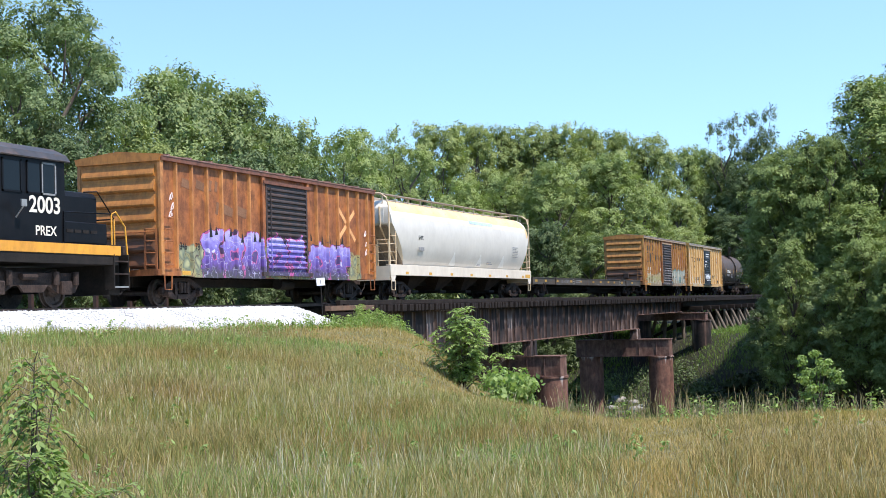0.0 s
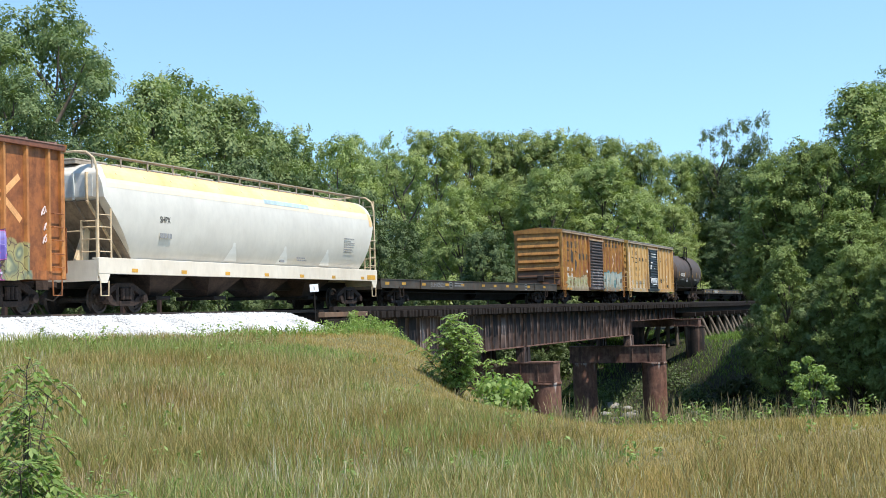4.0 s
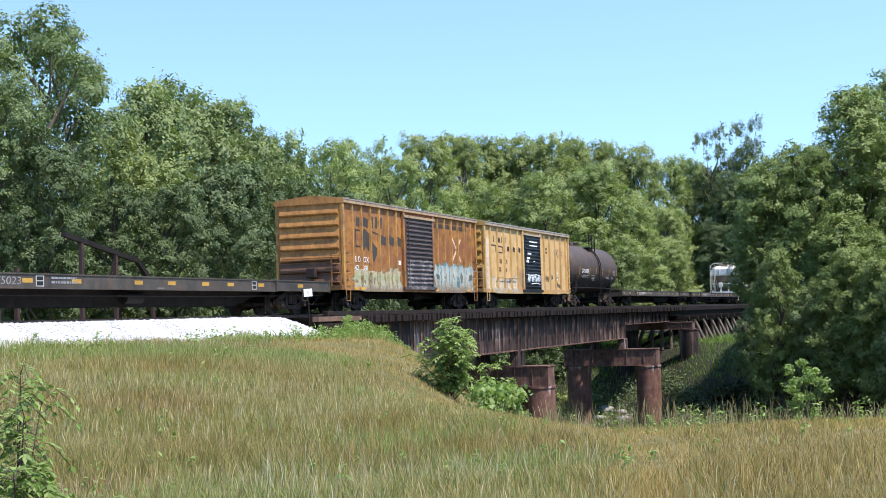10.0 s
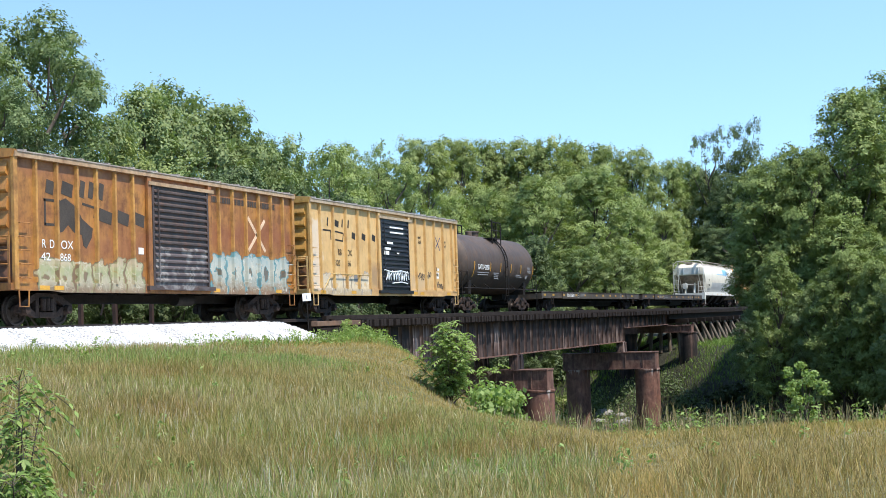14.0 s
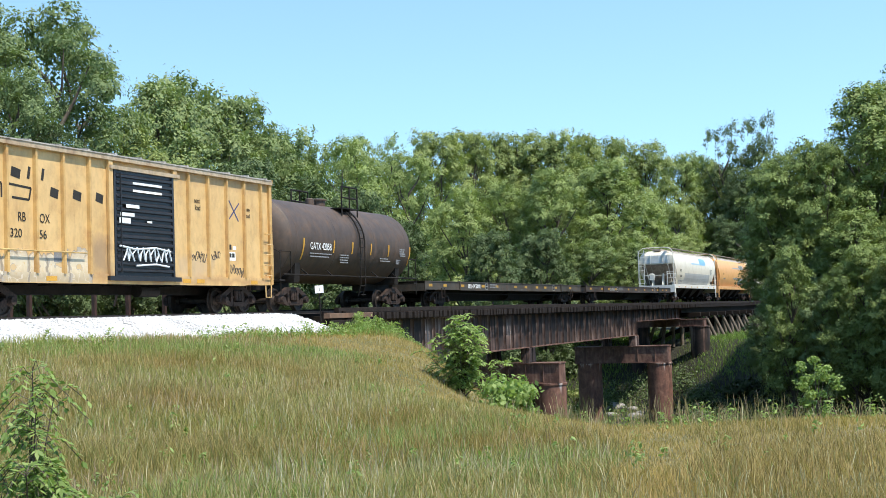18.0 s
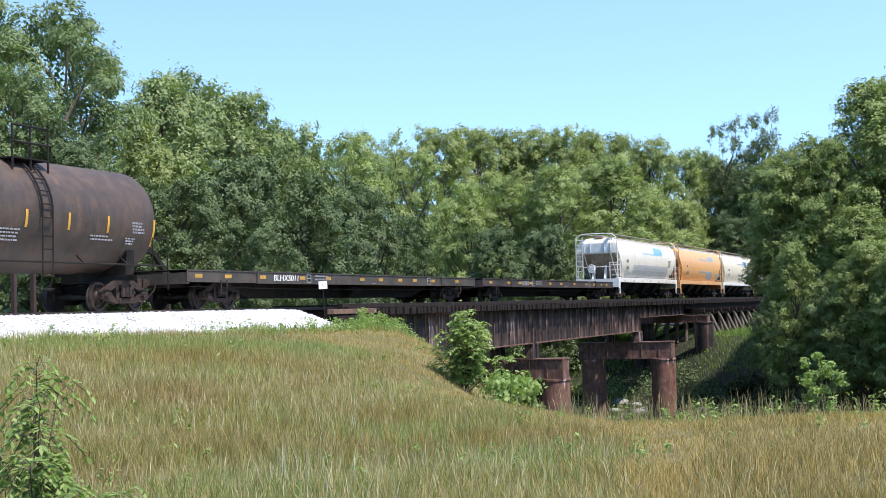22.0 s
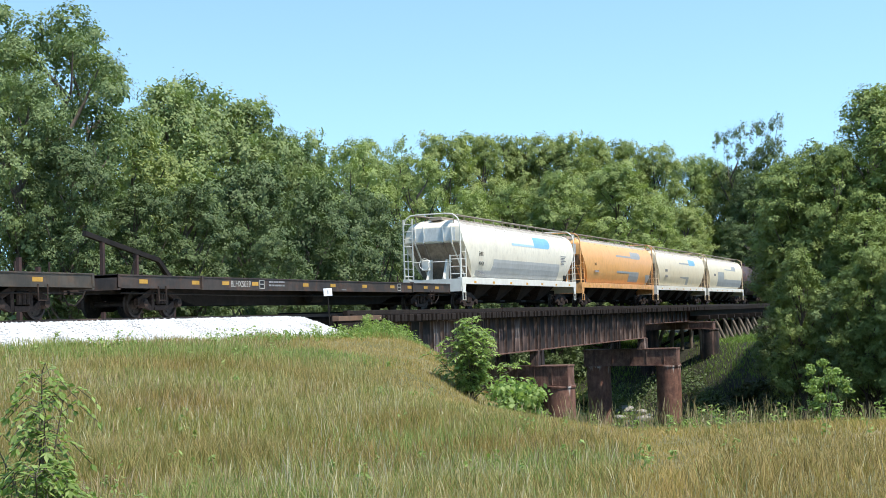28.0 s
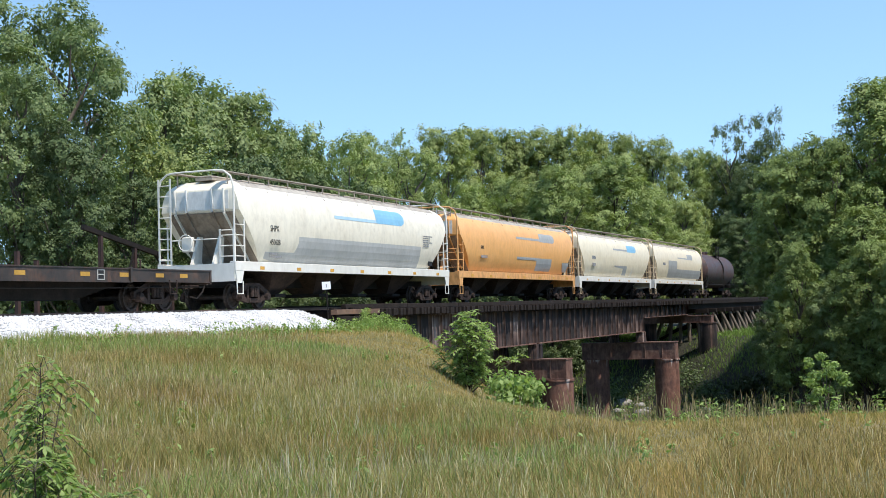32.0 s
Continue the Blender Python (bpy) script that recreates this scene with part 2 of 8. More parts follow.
    def extrude(self, poly, y0, y1, axis="y"):
        """A flat outline given as pairs, thickened along an axis."""
        n = len(poly)
        lift = {"y": lambda a, b, c: (a, c, b), "x": lambda a, b, c: (c, a, b), "z": lambda a, b, c: (a, b, c)}[axis]
        pts = [lift(a, b, y0) for a, b in poly] + [lift(a, b, y1) for a, b in poly]
        return self.add(pts, [tuple(range(n)), tuple(range(2 * n - 1, n - 1, -1))] + [(i, i + n, (i + 1) % n + n, (i + 1) % n) for i in range(n)])

    def mesh(self, name, smooth=False):
        me = bpy.data.meshes.new(name)
        me.from_pydata(self.v, [], self.f)
        bm = bmesh.new()
        bm.from_mesh(me)
        bmesh.ops.recalc_face_normals(bm, faces=bm.faces[:])
        bm.to_mesh(me)
        bm.free()
        if smooth:
            me.shade_smooth()
            me.set_sharp_from_angle(angle=radians(40))
        return me


def part(name, shape, material, parent, label="", smooth=False):
    me = shape if isinstance(shape, bpy.types.Mesh) else shape.mesh(name, smooth)
    if material is not None and not me.materials:
        me.materials.append(material)
    ob = new(name, me)
    ob.parent = parent
    if label:
        ob["label"] = label
    return ob


def thing(name, label, category, group="", kind="", at=(0, 0, 0)):
    ob = new(name)
    ob.location = at
    ob.empty_display_size = 0.2
    return tagged(ob, label, category, group, kind)


def solid(name, shape, material, label, category="", kind="", group="", smooth=False):
    me = shape if isinstance(shape, bpy.types.Mesh) else shape.mesh(name, smooth)
    me.materials.append(material)
    return tagged(new(name, me), label, category, group, kind)


def quads_mesh(name, co, k):
    """A mesh of separate k-cornered faces from an array of corners, made in one go."""
    n = len(co) // k
    me = bpy.data.meshes.new(name)
    me.vertices.add(n * k)
    me.vertices.foreach_set("co", np.asarray(co, dtype=np.float32).ravel())
    me.loops.add(n * k)
    me.loops.foreach_set("vertex_index", np.arange(n * k, dtype=np.int32))
    me.polygons.add(n)
    me.polygons.foreach_set("loop_start", np.arange(0, n * k, k, dtype=np.int32))
    me.update(calc_edges=True)
    return me


def strip_mesh(name, rings):
    """Blades of five corners each: two at the foot, two half-way, one tip."""
    n = len(rings)
    me = bpy.data.meshes.new(name)
    me.vertices.add(n * 5)
    me.vertices.foreach_set("co", np.asarray(rings, dtype=np.float32).ravel())
    i = np.arange(n, dtype=np.int32)[:, None] * 5
    loops = np.concatenate([i + np.array([[0, 1, 3, 2]]), i + np.array([[2, 3, 4]])], 1)
    me.loops.add(n * 7)
    me.loops.foreach_set("vertex_index", loops.ravel().astype(np.int32))
    me.polygons.add(n * 2)
    me.polygons.foreach_set("loop_start", (np.arange(n, dtype=np.int32)[:, None] * 7 + np.array([[0, 4]])).ravel().astype(np.int32))
    me.update(calc_edges=True)
    return me


# ---- ground ----
def ease(t):
    t = np.clip(t, 0.0, 1.0)
    return t * t * (3 - 2 * t)


def ripple(x, y, k, seed):
    """Soft unevenness without a repeat that shows."""
    return (np.sin(x * k + 1.7 * np.sin(y * k * 0.7 + seed)) + np.sin(y * k * 1.3 + 1.3 * np.sin(x * k * 0.6 - seed)) + np.sin((x + y) * k * 0.53 + seed)) / 3


CREEK_BED = -8.6


def past_edge(x, y):
    """Metres past the line along which the field begins to fall to the creek."""
    y = np.minimum(y, -3.5)
    lip = 19.0 + 1.67 * np.maximum(y + 18.2, -0.8) + 0.75 * np.maximum(-19.0 - y, 0.0)
    spur = 1.12 * ease((x - 27.0) / 9.0) * ease((y + 15.0) / 5.0) * (1 - 0.75 * ease((y + 8.0) / 4.0))
    return (x - lip) / 1.946 + np.clip((-4.5 - y) / 4.0, 0, 3.0) * (1 - 0.55 * ease((-13.0 - y) / 4.0)) - spur


def ground_z(x, y):
    x, y = np.asarray(x, float), np.asarray(y, float)
    field = -1.98 + 1.15 * ease((y + 17.5) / 13.5) - 1.6 * ease((y - 4.0) / 7.0)
    field = field + 0.13 * ease((y + 6.0) / 1.8) * (1 - ease((y - 3.0) / 3.0)) * (1 - ease((x - 28.0) / 12.0))
    field = field + 0.07 * ripple(x, y, 0.55, 2.0) + 0.02 * ripple(x, y, 2.1, 5.0)
    fall = ease(past_edge(x, y) / 8.0)
    low = np.maximum(CREEK_BED, -2.0 - 0.118 * np.maximum(x - 14.5, 0))
    z = field + (np.minimum(low, field) - field) * fall
    bank = ease((x - 89.0 - np.clip(y, -30, 0) * 1.0 - 15.0) / 16.0)
    z = z + (-3.2 - z) * bank + 0.25 * ripple(x, y, 0.35, 7.0) * np.maximum(fall * (1 - bank), 0.3 * bank)
    far = np.hypot(x - 60, y)
    return z + 0.8 * ripple(x, y, 0.02, 3.0) * ease((far - 150) / 200)


def spread(lo, hi, step, reach):
    """Grid lines: even inside lo..hi, ever wider outside."""
    inner = list(np.arange(lo, hi + 0.01, step))
    out, d = [], step
    p = 0.0
    while p < reach:
        d *= 1.35
        p += d
        out.append(p)
    return np.array([lo - p for p in reversed(out)] + inner + [hi + p for p in out])


def build_ground():
    xs, ys = spread(-15, 150, 0.75, 3200), spread(-36, 30, 0.75, 3200)
    gx, gy = np.meshgrid(xs, ys, indexing="ij")
    gz = ground_z(gx, gy)
    nx, ny = len(xs), len(ys)
    idx = np.arange(nx * ny).reshape(nx, ny)
    f = np.stack([idx[:-1, :-1], idx[1:, :-1], idx[1:, 1:], idx[:-1, 1:]], -1).reshape(-1, 4)
    me = bpy.data.meshes.new("ground")
    me.from_pydata(np.stack([gx, gy, gz], -1).reshape(-1, 3).tolist(), [], f.tolist())
    me.shade_smooth()
    m, nt, b = mat("grassy soil", 0.95)
    v = coords(nt)
    big = ramp(nt, noise_tex(nt, v, 0.22, 5), [(0.36, (0.17, 0.17, 0.06)), (0.5, (0.30, 0.26, 0.11)), (0.66, (0.40, 0.32, 0.16))])
    fine = ramp(nt, noise_tex(nt, coords(nt, (1, 1, 0.4)), 7.0, 6, 0.7), [(0.3, (0.45, 0.45, 0.4)), (0.7, (1.25, 1.2, 1.1))])
    bump(nt, b, noise_tex(nt, v, 9.0, 6, 0.7), 1.0, 0.15)
    x, z, obj = xz(nt)
    # past x = 48 the shade under the trees is mixed into the floor colour
    shade_mask = ramp(nt, calc(nt, "MULTIPLY", calc(nt, "SUBTRACT", x, 48.0), 0.05, clamp=True), [(0.0, (0, 0, 0)), (1.0, (1, 1, 1))])
    shaded_floor = ramp(nt, noise_tex(nt, v, 0.6, 6, 0.7), [(0.35, (0.014, 0.013, 0.008)), (0.6, (0.034, 0.036, 0.016)), (0.8, (0.06, 0.066, 0.026))])
    nt.links.new(mixc(nt, shade_mask, mixc(nt, 1.0, big, fine, "MULTIPLY"), mixc(nt, 1.0, shaded_floor, fine, "MULTIPLY")), b.inputs["Base Color"])
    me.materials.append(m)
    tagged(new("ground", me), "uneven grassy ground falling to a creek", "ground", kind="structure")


build_ground()

FOOT = (0.0, -24.23)
M_GRASS = leafy("dry meadow grass", [(0.0, (0.123, 0.102, 0.044)), (0.25, (0.364, 0.294, 0.125)), (0.45, (0.239, 0.237, 0.084)), (0.65, (0.518, 0.406, 0.198)), (0.8, (0.364, 0.339, 0.133)), (1.0, (0.799, 0.758, 0.482))], 0.42, 0.7, ((0.30, 0.45, 0.62, (0.900, 0.744, 0.674), 0.9), (0.22, 0.50, 0.66, (0.82, 1.0, 0.8), 0.8)))
M_TANGRASS = leafy("straw-coloured grass", [(0.0, (0.266, 0.180, 0.071)), (0.3, (0.550, 0.379, 0.167)), (0.55, (0.393, 0.306, 0.120)), (0.8, (0.610, 0.432, 0.207)), (1.0, (0.786, 0.648, 0.382))], 0.42, 0.7, ((0.4, 0.45, 0.62, (0.794, 0.837, 0.634), 0.8),))
M_BROWNGRASS = leafy("ripe brown grass", [(0.0, (0.200, 0.145, 0.063)), (0.4, (0.399, 0.290, 0.122)), (0.7, (0.504, 0.380, 0.171)), (1.0, (0.693, 0.560, 0.306))], 0.4, 0.7)
M_STRAWHEAD = leafy("straw seed heads", [(0.0, (0.36, 0.31, 0.16)), (0.5, (0.46, 0.40, 0.22)), (1.0, (0.62, 0.55, 0.36))], 0.3, 0.7)
M_HEAD = leafy("ripe seed heads", [(0.0, (0.20, 0.13, 0.08)), (0.5, (0.34, 0.24, 0.15)), (1.0, (0.50, 0.40, 0.26))], 0.3, 0.7)
M_GREENGRASS = leafy("green grass", [(0.0, (0.132, 0.185, 0.059)), (0.5, (0.274, 0.339, 0.110)), (1.0, (0.497, 0.530, 0.223))], 0.45, 0.6)
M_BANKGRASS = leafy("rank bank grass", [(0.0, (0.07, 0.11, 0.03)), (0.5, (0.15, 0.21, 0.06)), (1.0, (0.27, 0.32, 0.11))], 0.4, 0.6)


# deep shade of the wooded bank is put into this blade colour
M_HERBSHADE = leafy("herbs darkened for shade", [(0.0, (0.014, 0.022, 0.008)), (0.5, (0.030, 0.045, 0.015)), (1.0, (0.060, 0.080, 0.028))], 0.2, 0.6)
M_STALK = leafy("bleached stalks", [(0.0, (0.40, 0.36, 0.27)), (1.0, (0.66, 0.62, 0.50))], 0.3, 0.7)
M_FRESH = leafy("fresh green weeds", [(0.0, (0.10, 0.18, 0.04)), (0.5, (0.19, 0.31, 0.07)), (1.0, (0.36, 0.46, 0.14))], 0.45, 0.6)
M_WEEDS = leafy("seeding weeds", [(0.0, (0.16, 0.17, 0.07)), (0.35, (0.24, 0.24, 0.10)), (0.6, (0.32, 0.22, 0.14)), (1.0, (0.52, 0.44, 0.28))], 0.35, 0.7)


def blades(rng, px, py, h, w, lean=0.35, knee=0.6, belly=0.8, foot_w=1.0):
    """Five corners of each bent blade at the given feet."""
    n = len(px)
    pz = ground_z(px, py) - 0.02
    a = rng.uniform(0, 2 * np.pi, n)
    dx, dy = np.cos(a), np.sin(a)
    b = rng.uniform(0, 2 * np.pi, n)
    ln = lean * h * rng.uniform(0.1, 1.0, n)
    lx, ly = np.cos(b) * ln, np.sin(b) * ln
    foot = np.stack([px, py, pz], -1)
    side = np.stack([dx, dy, np.zeros(n)], -1) * (w / 2)[:, None]
    mid = foot + np.stack([lx * knee ** 2, ly * knee ** 2, h * knee], -1)
    tip = foot + np.stack([lx, ly, h], -1)
    return np.stack([foot - side * foot_w, foot + side * foot_w, mid - side * belly, mid + side * belly, tip], 1)


def patch(x, y, k, seed):
    return ripple(x, y, k, seed) + 0.5 * ripple(x, y, k * 2.7, seed + 4)


def build_grass():
    rng = np.random.default_rng(7)
    n = 400000
    r = 8.5 + 40 * rng.random(n) ** 1.2
    a = np.radians(rng.uniform(-3, 45, n))
    x, y = FOOT[0] + r * np.cos(a), FOOT[1] + r * np.sin(a)
    ok = (y < -4.1) & (past_edge(x, y) < 14)
    x, y = x[ok], y[ok]
    upper = ease((y + 11.0 + 2.6 * patch(x, y, 0.35, 19.0)) / 6.0)
    dry = ease((x - 1.25 * (y + 24.2) - 8.5) / 5) * (1 - 0.45 * upper)
    lush = upper * np.clip(0.15 + 0.75 * ease((x - 22.0) / 8.0) + 0.7 * patch(x, y, 0.5, 26.0), 0.0, 1.25)
    r = np.hypot(x - FOOT[0], y - FOOT[1])
    # a worn strip leads down the field, with ranker brown growth past it
    off = y + 20.9 - 0.24 * (x - 14.8) + 0.12 * np.sin(x * 1.3)
    worn = np.exp(-(off / 0.40) ** 2) * ease((20.5 - x) / 2.5)
    rank = ease((-off - 0.15 + 0.25 * patch(x, y, 1.3, 17.0)) / 0.9) * ease((18.6 - x) / 1.6) * ease((x - 11.0) / 3.0)
    tuft = patch(x, y, 2.4, 12.0)
    h = rng.uniform(0.07, 0.30, len(x)) * (1 + 0.3 * patch(x, y, 0.8, 1.0) + 0.28 * tuft) * (1 - 0.5 * dry) * (1 - 0.25 * worn) * (1 + 0.10 * rank)
    w = rng.uniform(0.004, 0.0095, len(x)) * (1 + np.hypot(x, y + 24.2) / 40)
    jitter = rng.standard_normal(len(x))
    tan = (patch(x, y, 0.35, 9.0) + 2.2 * dry + 4.0 * worn - 1.7 * rank - 0.9 + 0.5 * jitter) > 0.75
    brown = (~tan) & ((patch(x, y, 0.42, 15.0) + 0.5 * patch(x, y, 1.5, 2.0) + 1.5 * rank - 0.9 * lush + 0.6 * rng.standard_normal(len(x))) > 0.85)
    green = (~tan) & (~brown) & ((patch(x, y, 0.5, 3.0) + 0.5 * patch(x, y, 1.3, 7.0) + 1.1 * lush + 0.25 * ease((12.5 - r) / 3.0) * ease((y + 18.5) / 2.0) + 0.6 * rng.standard_normal(len(x))) > 1.0)
    rest = ~(tan | green | brown)
    for name, sel, material, label in (("meadow_grass", rest, M_GRASS, "tall drying meadow grass with brown seed heads"), ("straw_grass", tan, M_TANGRASS, "short straw-coloured grass in the field"), ("brown_grass", brown, M_BROWNGRASS, "purple-brown ripe grass in patches of the meadow"), ("green_grass", green, M_GREENGRASS, "fresh green grass among the dry meadow")):
        me = strip_mesh(name, blades(rng, x[sel], y[sel], h[sel] * (0.75 if name == "straw_grass" else 1.0), w[sel], 0.6))
        me.materials.append(material)
        tagged(new(name, me), label, "grass", kind="stuff")
    # ripe heads on thin stalks above the blades
    n = 52000
    hr, ha = 8.5 + 34 * rng.random(n) ** 1.15, np.radians(rng.uniform(-3, 45, n))
    hx, hy = FOOT[0] + hr * np.cos(ha), FOOT[1] + hr * np.sin(ha)
    off = hy + 20.9 - 0.24 * (hx - 14.8)
    ok = (hy < -4.6) & (past_edge(hx, hy) < 9) & (patch(hx, hy, 0.7, 5.0) + 0.6 * patch(hx, hy, 2.2, 8.0) + 0.8 * rng.standard_normal(n) > 0.1) & (np.exp(-(off / 0.3) ** 2) < rng.random(n)) & (rng.random(n) > 0.85 * ease((hx - 1.25 * (hy + 24.2) - 7.5) / 5))
    hx, hy, hr = hx[ok], hy[ok], hr[ok]
    pale = patch(hx, hy, 0.6, 11.0) + 0.7 * rng.standard_normal(len(hx)) > -0.1
    for name, sel, material, label in (("pale_seed_heads", pale, M_STRAWHEAD, "pale straw-coloured grass heads on thin stalks"), ("ripe_seed_heads", ~pale, M_HEAD, "ripe brown grass heads on thin stalks")):
        me = strip_mesh(name, blades(rng, hx[sel], hy[sel], rng.uniform(0.16, 0.36, int(sel.sum())), rng.uniform(0.0028, 0.0048, int(sel.sum())) * (1 + hr[sel] / 30), 0.5, 0.80, 1.2, 0.3))
        me.materials.append(material)
        tagged(new(name, me), label, "grass", kind="stuff")
    # tall seeding weeds along the lip of the field
    n = 5200
    a = np.radians(rng.uniform(-3, 17, n))
    r = 21.0 + rng.uniform(0, 4.5, n)
    x, y = FOOT[0] + r * np.cos(a), FOOT[1] + r * np.sin(a)
    ok = patch(x, y, 1.1, 3.0) + 0.5 * rng.standard_normal(n) > -0.1
    x, y = x[ok], y[ok]
    n = len(x)
    me = strip_mesh("seeding_weeds", blades(rng, x, y, rng.uniform(0.15, 0.60, n) * (0.65 + 0.45 * patch(x, y, 0.9, 6.0)), rng.uniform(0.005, 0.009, n), 0.45, 0.82, 1.1, 0.4))
    me.materials.append(M_WEEDS)
    tagged(new("seeding_weeds", me), "tall brown-green seeding weeds along the creek lip", "weeds", kind="stuff")
    # fresh weeds where the ballast meets the bridge
    n = 4600
    x = rng.uniform(27, 51, n)
    y = rng.uniform(-5.6, -3.5, n) + 0.5 * patch(x, x * 0.3, 0.8, 2.0)
    keep = (rng.random(n) < np.clip((x - 29) / 13, 0.04, 0.7)) & ((y < -4.15) | (x > 43.2)) & (patch(x, y, 1.6, 9.0) > -0.2)
    x, y = x[keep], y[keep]
    me = strip_mesh("fresh_weeds", blades(rng, x, y, rng.uniform(0.10, 0.45, len(x)) * (0.9 + 0.4 * patch(x, y, 1.1, 4.0)), rng.uniform(0.012, 0.030, len(x)), 0.8))
    me.materials.append(M_FRESH)
    tagged(new("fresh_weeds", me), "fresh bright green weeds along the ballast foot", "weeds", kind="stuff")
    # bleached dead stalks standing in the meadow
    n = 1500
    r, a = 9.5 + 18 * rng.random(n), np.radians(rng.uniform(24, 44, n))
    x, y = FOOT[0] + r * np.cos(a), FOOT[1] + r * np.sin(a)
    ok = (y < -5.0) & (past_edge(x, y) < 2) & (patch(x, y, 0.45, 8.0) > 0.1)
    x, y = x[ok], y[ok]
    me = strip_mesh("dead_stalks", blades(rng, x, y, rng.uniform(0.25, 0.55, len(x)), rng.uniform(0.003, 0.006, len(x)), 0.5))
    me.materials.append(M_STALK)
    tagged(new("dead_stalks", me), "bleached dead stalks standing in the meadow", "weeds", kind="stuff")
    # far banks of the creek and the ground beyond the line
    n = 120000
    x, y = rng.uniform(40, 150, n), rng.uniform(-32, 16, n)
    ok = ((past_edge(x, y) > 12) | (y > 3.6)) & (np.abs(y) > 0.5) & ((y > -3.0) | (x < 74) | ((y > -11.0) & (x > 99 + 0.5 * (y + 10))))
    x, y = x[ok], y[ok]
    # bank herbs whose near-black colour stands in for the shade there
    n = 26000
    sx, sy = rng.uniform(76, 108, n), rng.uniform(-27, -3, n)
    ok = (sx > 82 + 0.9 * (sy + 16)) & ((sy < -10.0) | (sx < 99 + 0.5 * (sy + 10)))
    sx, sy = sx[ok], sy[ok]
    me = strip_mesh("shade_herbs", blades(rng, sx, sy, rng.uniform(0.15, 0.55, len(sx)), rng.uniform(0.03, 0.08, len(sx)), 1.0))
    me.materials.append(M_HERBSHADE)
    tagged(new("shade_herbs", me), "rank herbs on the creek bank with deep shade in their colour", "weeds", kind="stuff")
    n = 34000
    lx, ly = rng.uniform(96, 142, n), rng.uniform(-11, 17, n)
    ok = ((ly > 3.6) | ((ly < -2.8) & (lx > 108 + 0.9 * (ly + 4)))) & (patch(lx, ly, 0.5, 6.0) + rng.standard_normal(n) > -0.8)
    lx, ly = lx[ok], ly[ok]
    me = strip_mesh("lush_grass", blades(rng, lx, ly, rng.uniform(0.15, 0.45, len(lx)), rng.uniform(0.03, 0.06, len(lx)), 0.9))
    me.materials.append(M_FRESH)
    tagged(new("lush_grass", me), "sunlit lush green grass on the far bank", "grass", kind="stuff")
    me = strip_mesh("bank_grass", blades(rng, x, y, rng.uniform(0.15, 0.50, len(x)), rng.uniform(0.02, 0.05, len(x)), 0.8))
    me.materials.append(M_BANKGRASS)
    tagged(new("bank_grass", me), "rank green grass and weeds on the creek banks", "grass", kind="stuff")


build_grass()


def build_ballast():
    prof = [(-4.05, -0.95), (-3.85, -0.70), (-2.35, -0.13), (-1.6, -0.11), (1.6, -0.11), (2.35, -0.13), (3.6, -0.6), (3.6, -1.3), (-4.05, -1.3)]
    s = Shape()
    xs = list(np.arange(-80, 42.6, 0.5)) + [42.8, 43.1]
    rng = np.random.default_rng(3)
    for x in xs:
        sink = 0.45 * max(0, (x - 40.6) / 2.5) ** 2
        for y, z in prof:
            s.v.append((x, y + rng.uniform(-0.04, 0.04), z - sink + rng.uniform(-0.025, 0.025)))
    k = len(prof)
    for i in range(len(xs) - 1):
        for j in range(k):
            s.f.append((i * k + j, i * k + (j + 1) % k, (i + 1) * k + (j + 1) % k, (i + 1) * k + j))
    s.f += [tuple(range(k)), tuple(range((len(xs) - 1) * k, len(xs) * k))]
    bed = solid("ballast_bed", s, M_BALLAST, "white crushed-stone ballast shoulder beside the rails", "ballast", kind="structure")
    # loose stones on the near shoulder
    n = 12000
    x = rng.uniform(8, 43.0, n)
    t = rng.random(n)
    y = -4.15 + 2.45 * t
    z = np.interp(y, [-4.15, -3.85, -2.35, -1.6], [-0.86, -0.70, -0.13, -0.11]) - 0.45 * np.maximum(0, (x - 40.6) / 2.5) ** 2
    octa = np.array([(1, 0, 0), (-1, 0, 0), (0, 1, 0), (0, -1, 0), (0, 0, 1), (0, 0, -1)], float)
    tri = np.array([(0, 2, 4), (2, 1, 4), (1, 3, 4), (3, 0, 4), (2, 0, 5), (1, 2, 5), (3, 1, 5), (0, 3, 5)])
    size = rng.uniform(0.025, 0.06, (n, 1, 1)) * rng.uniform(0.6, 1.3, (n, 6, 1))
    ang = rng.uniform(0, 2 * np.pi, n)
    c, sn = np.cos(ang)[:, None], np.sin(ang)[:, None]
    v = octa[None] * size
    v = np.stack([v[..., 0] * c - v[..., 1] * sn, v[..., 0] * sn + v[..., 1] * c, v[..., 2]], -1) + np.stack([x, y, z + 0.01], -1)[:, None, :]
    me = quads_mesh("ballast_stones", v[:, tri].reshape(-1, 3), 3)
    me.materials.append(M_BALLAST)
    tagged(new("ballast_stones", me), "loose white crushed stones on the shoulder", "ballast", kind="stuff")


build_ballast()


def build_rails():
    for k, y in ((1, -0.755), (2, 0.755)):
        s = Shape()
        s.box(-80, 260, y - 0.035, y + 0.035, -0.04, 0.0)
        s.box(-80, 260, y - 0.01, y + 0.01, -0.085, -0.04)
        s.box(-80, 260, y - 0.07, y + 0.07, -0.10, -0.085)
        solid(f"rail_{k}", s, M_RAIL, "rust-brown steel running rail", "rail", kind="structure")


build_rails()


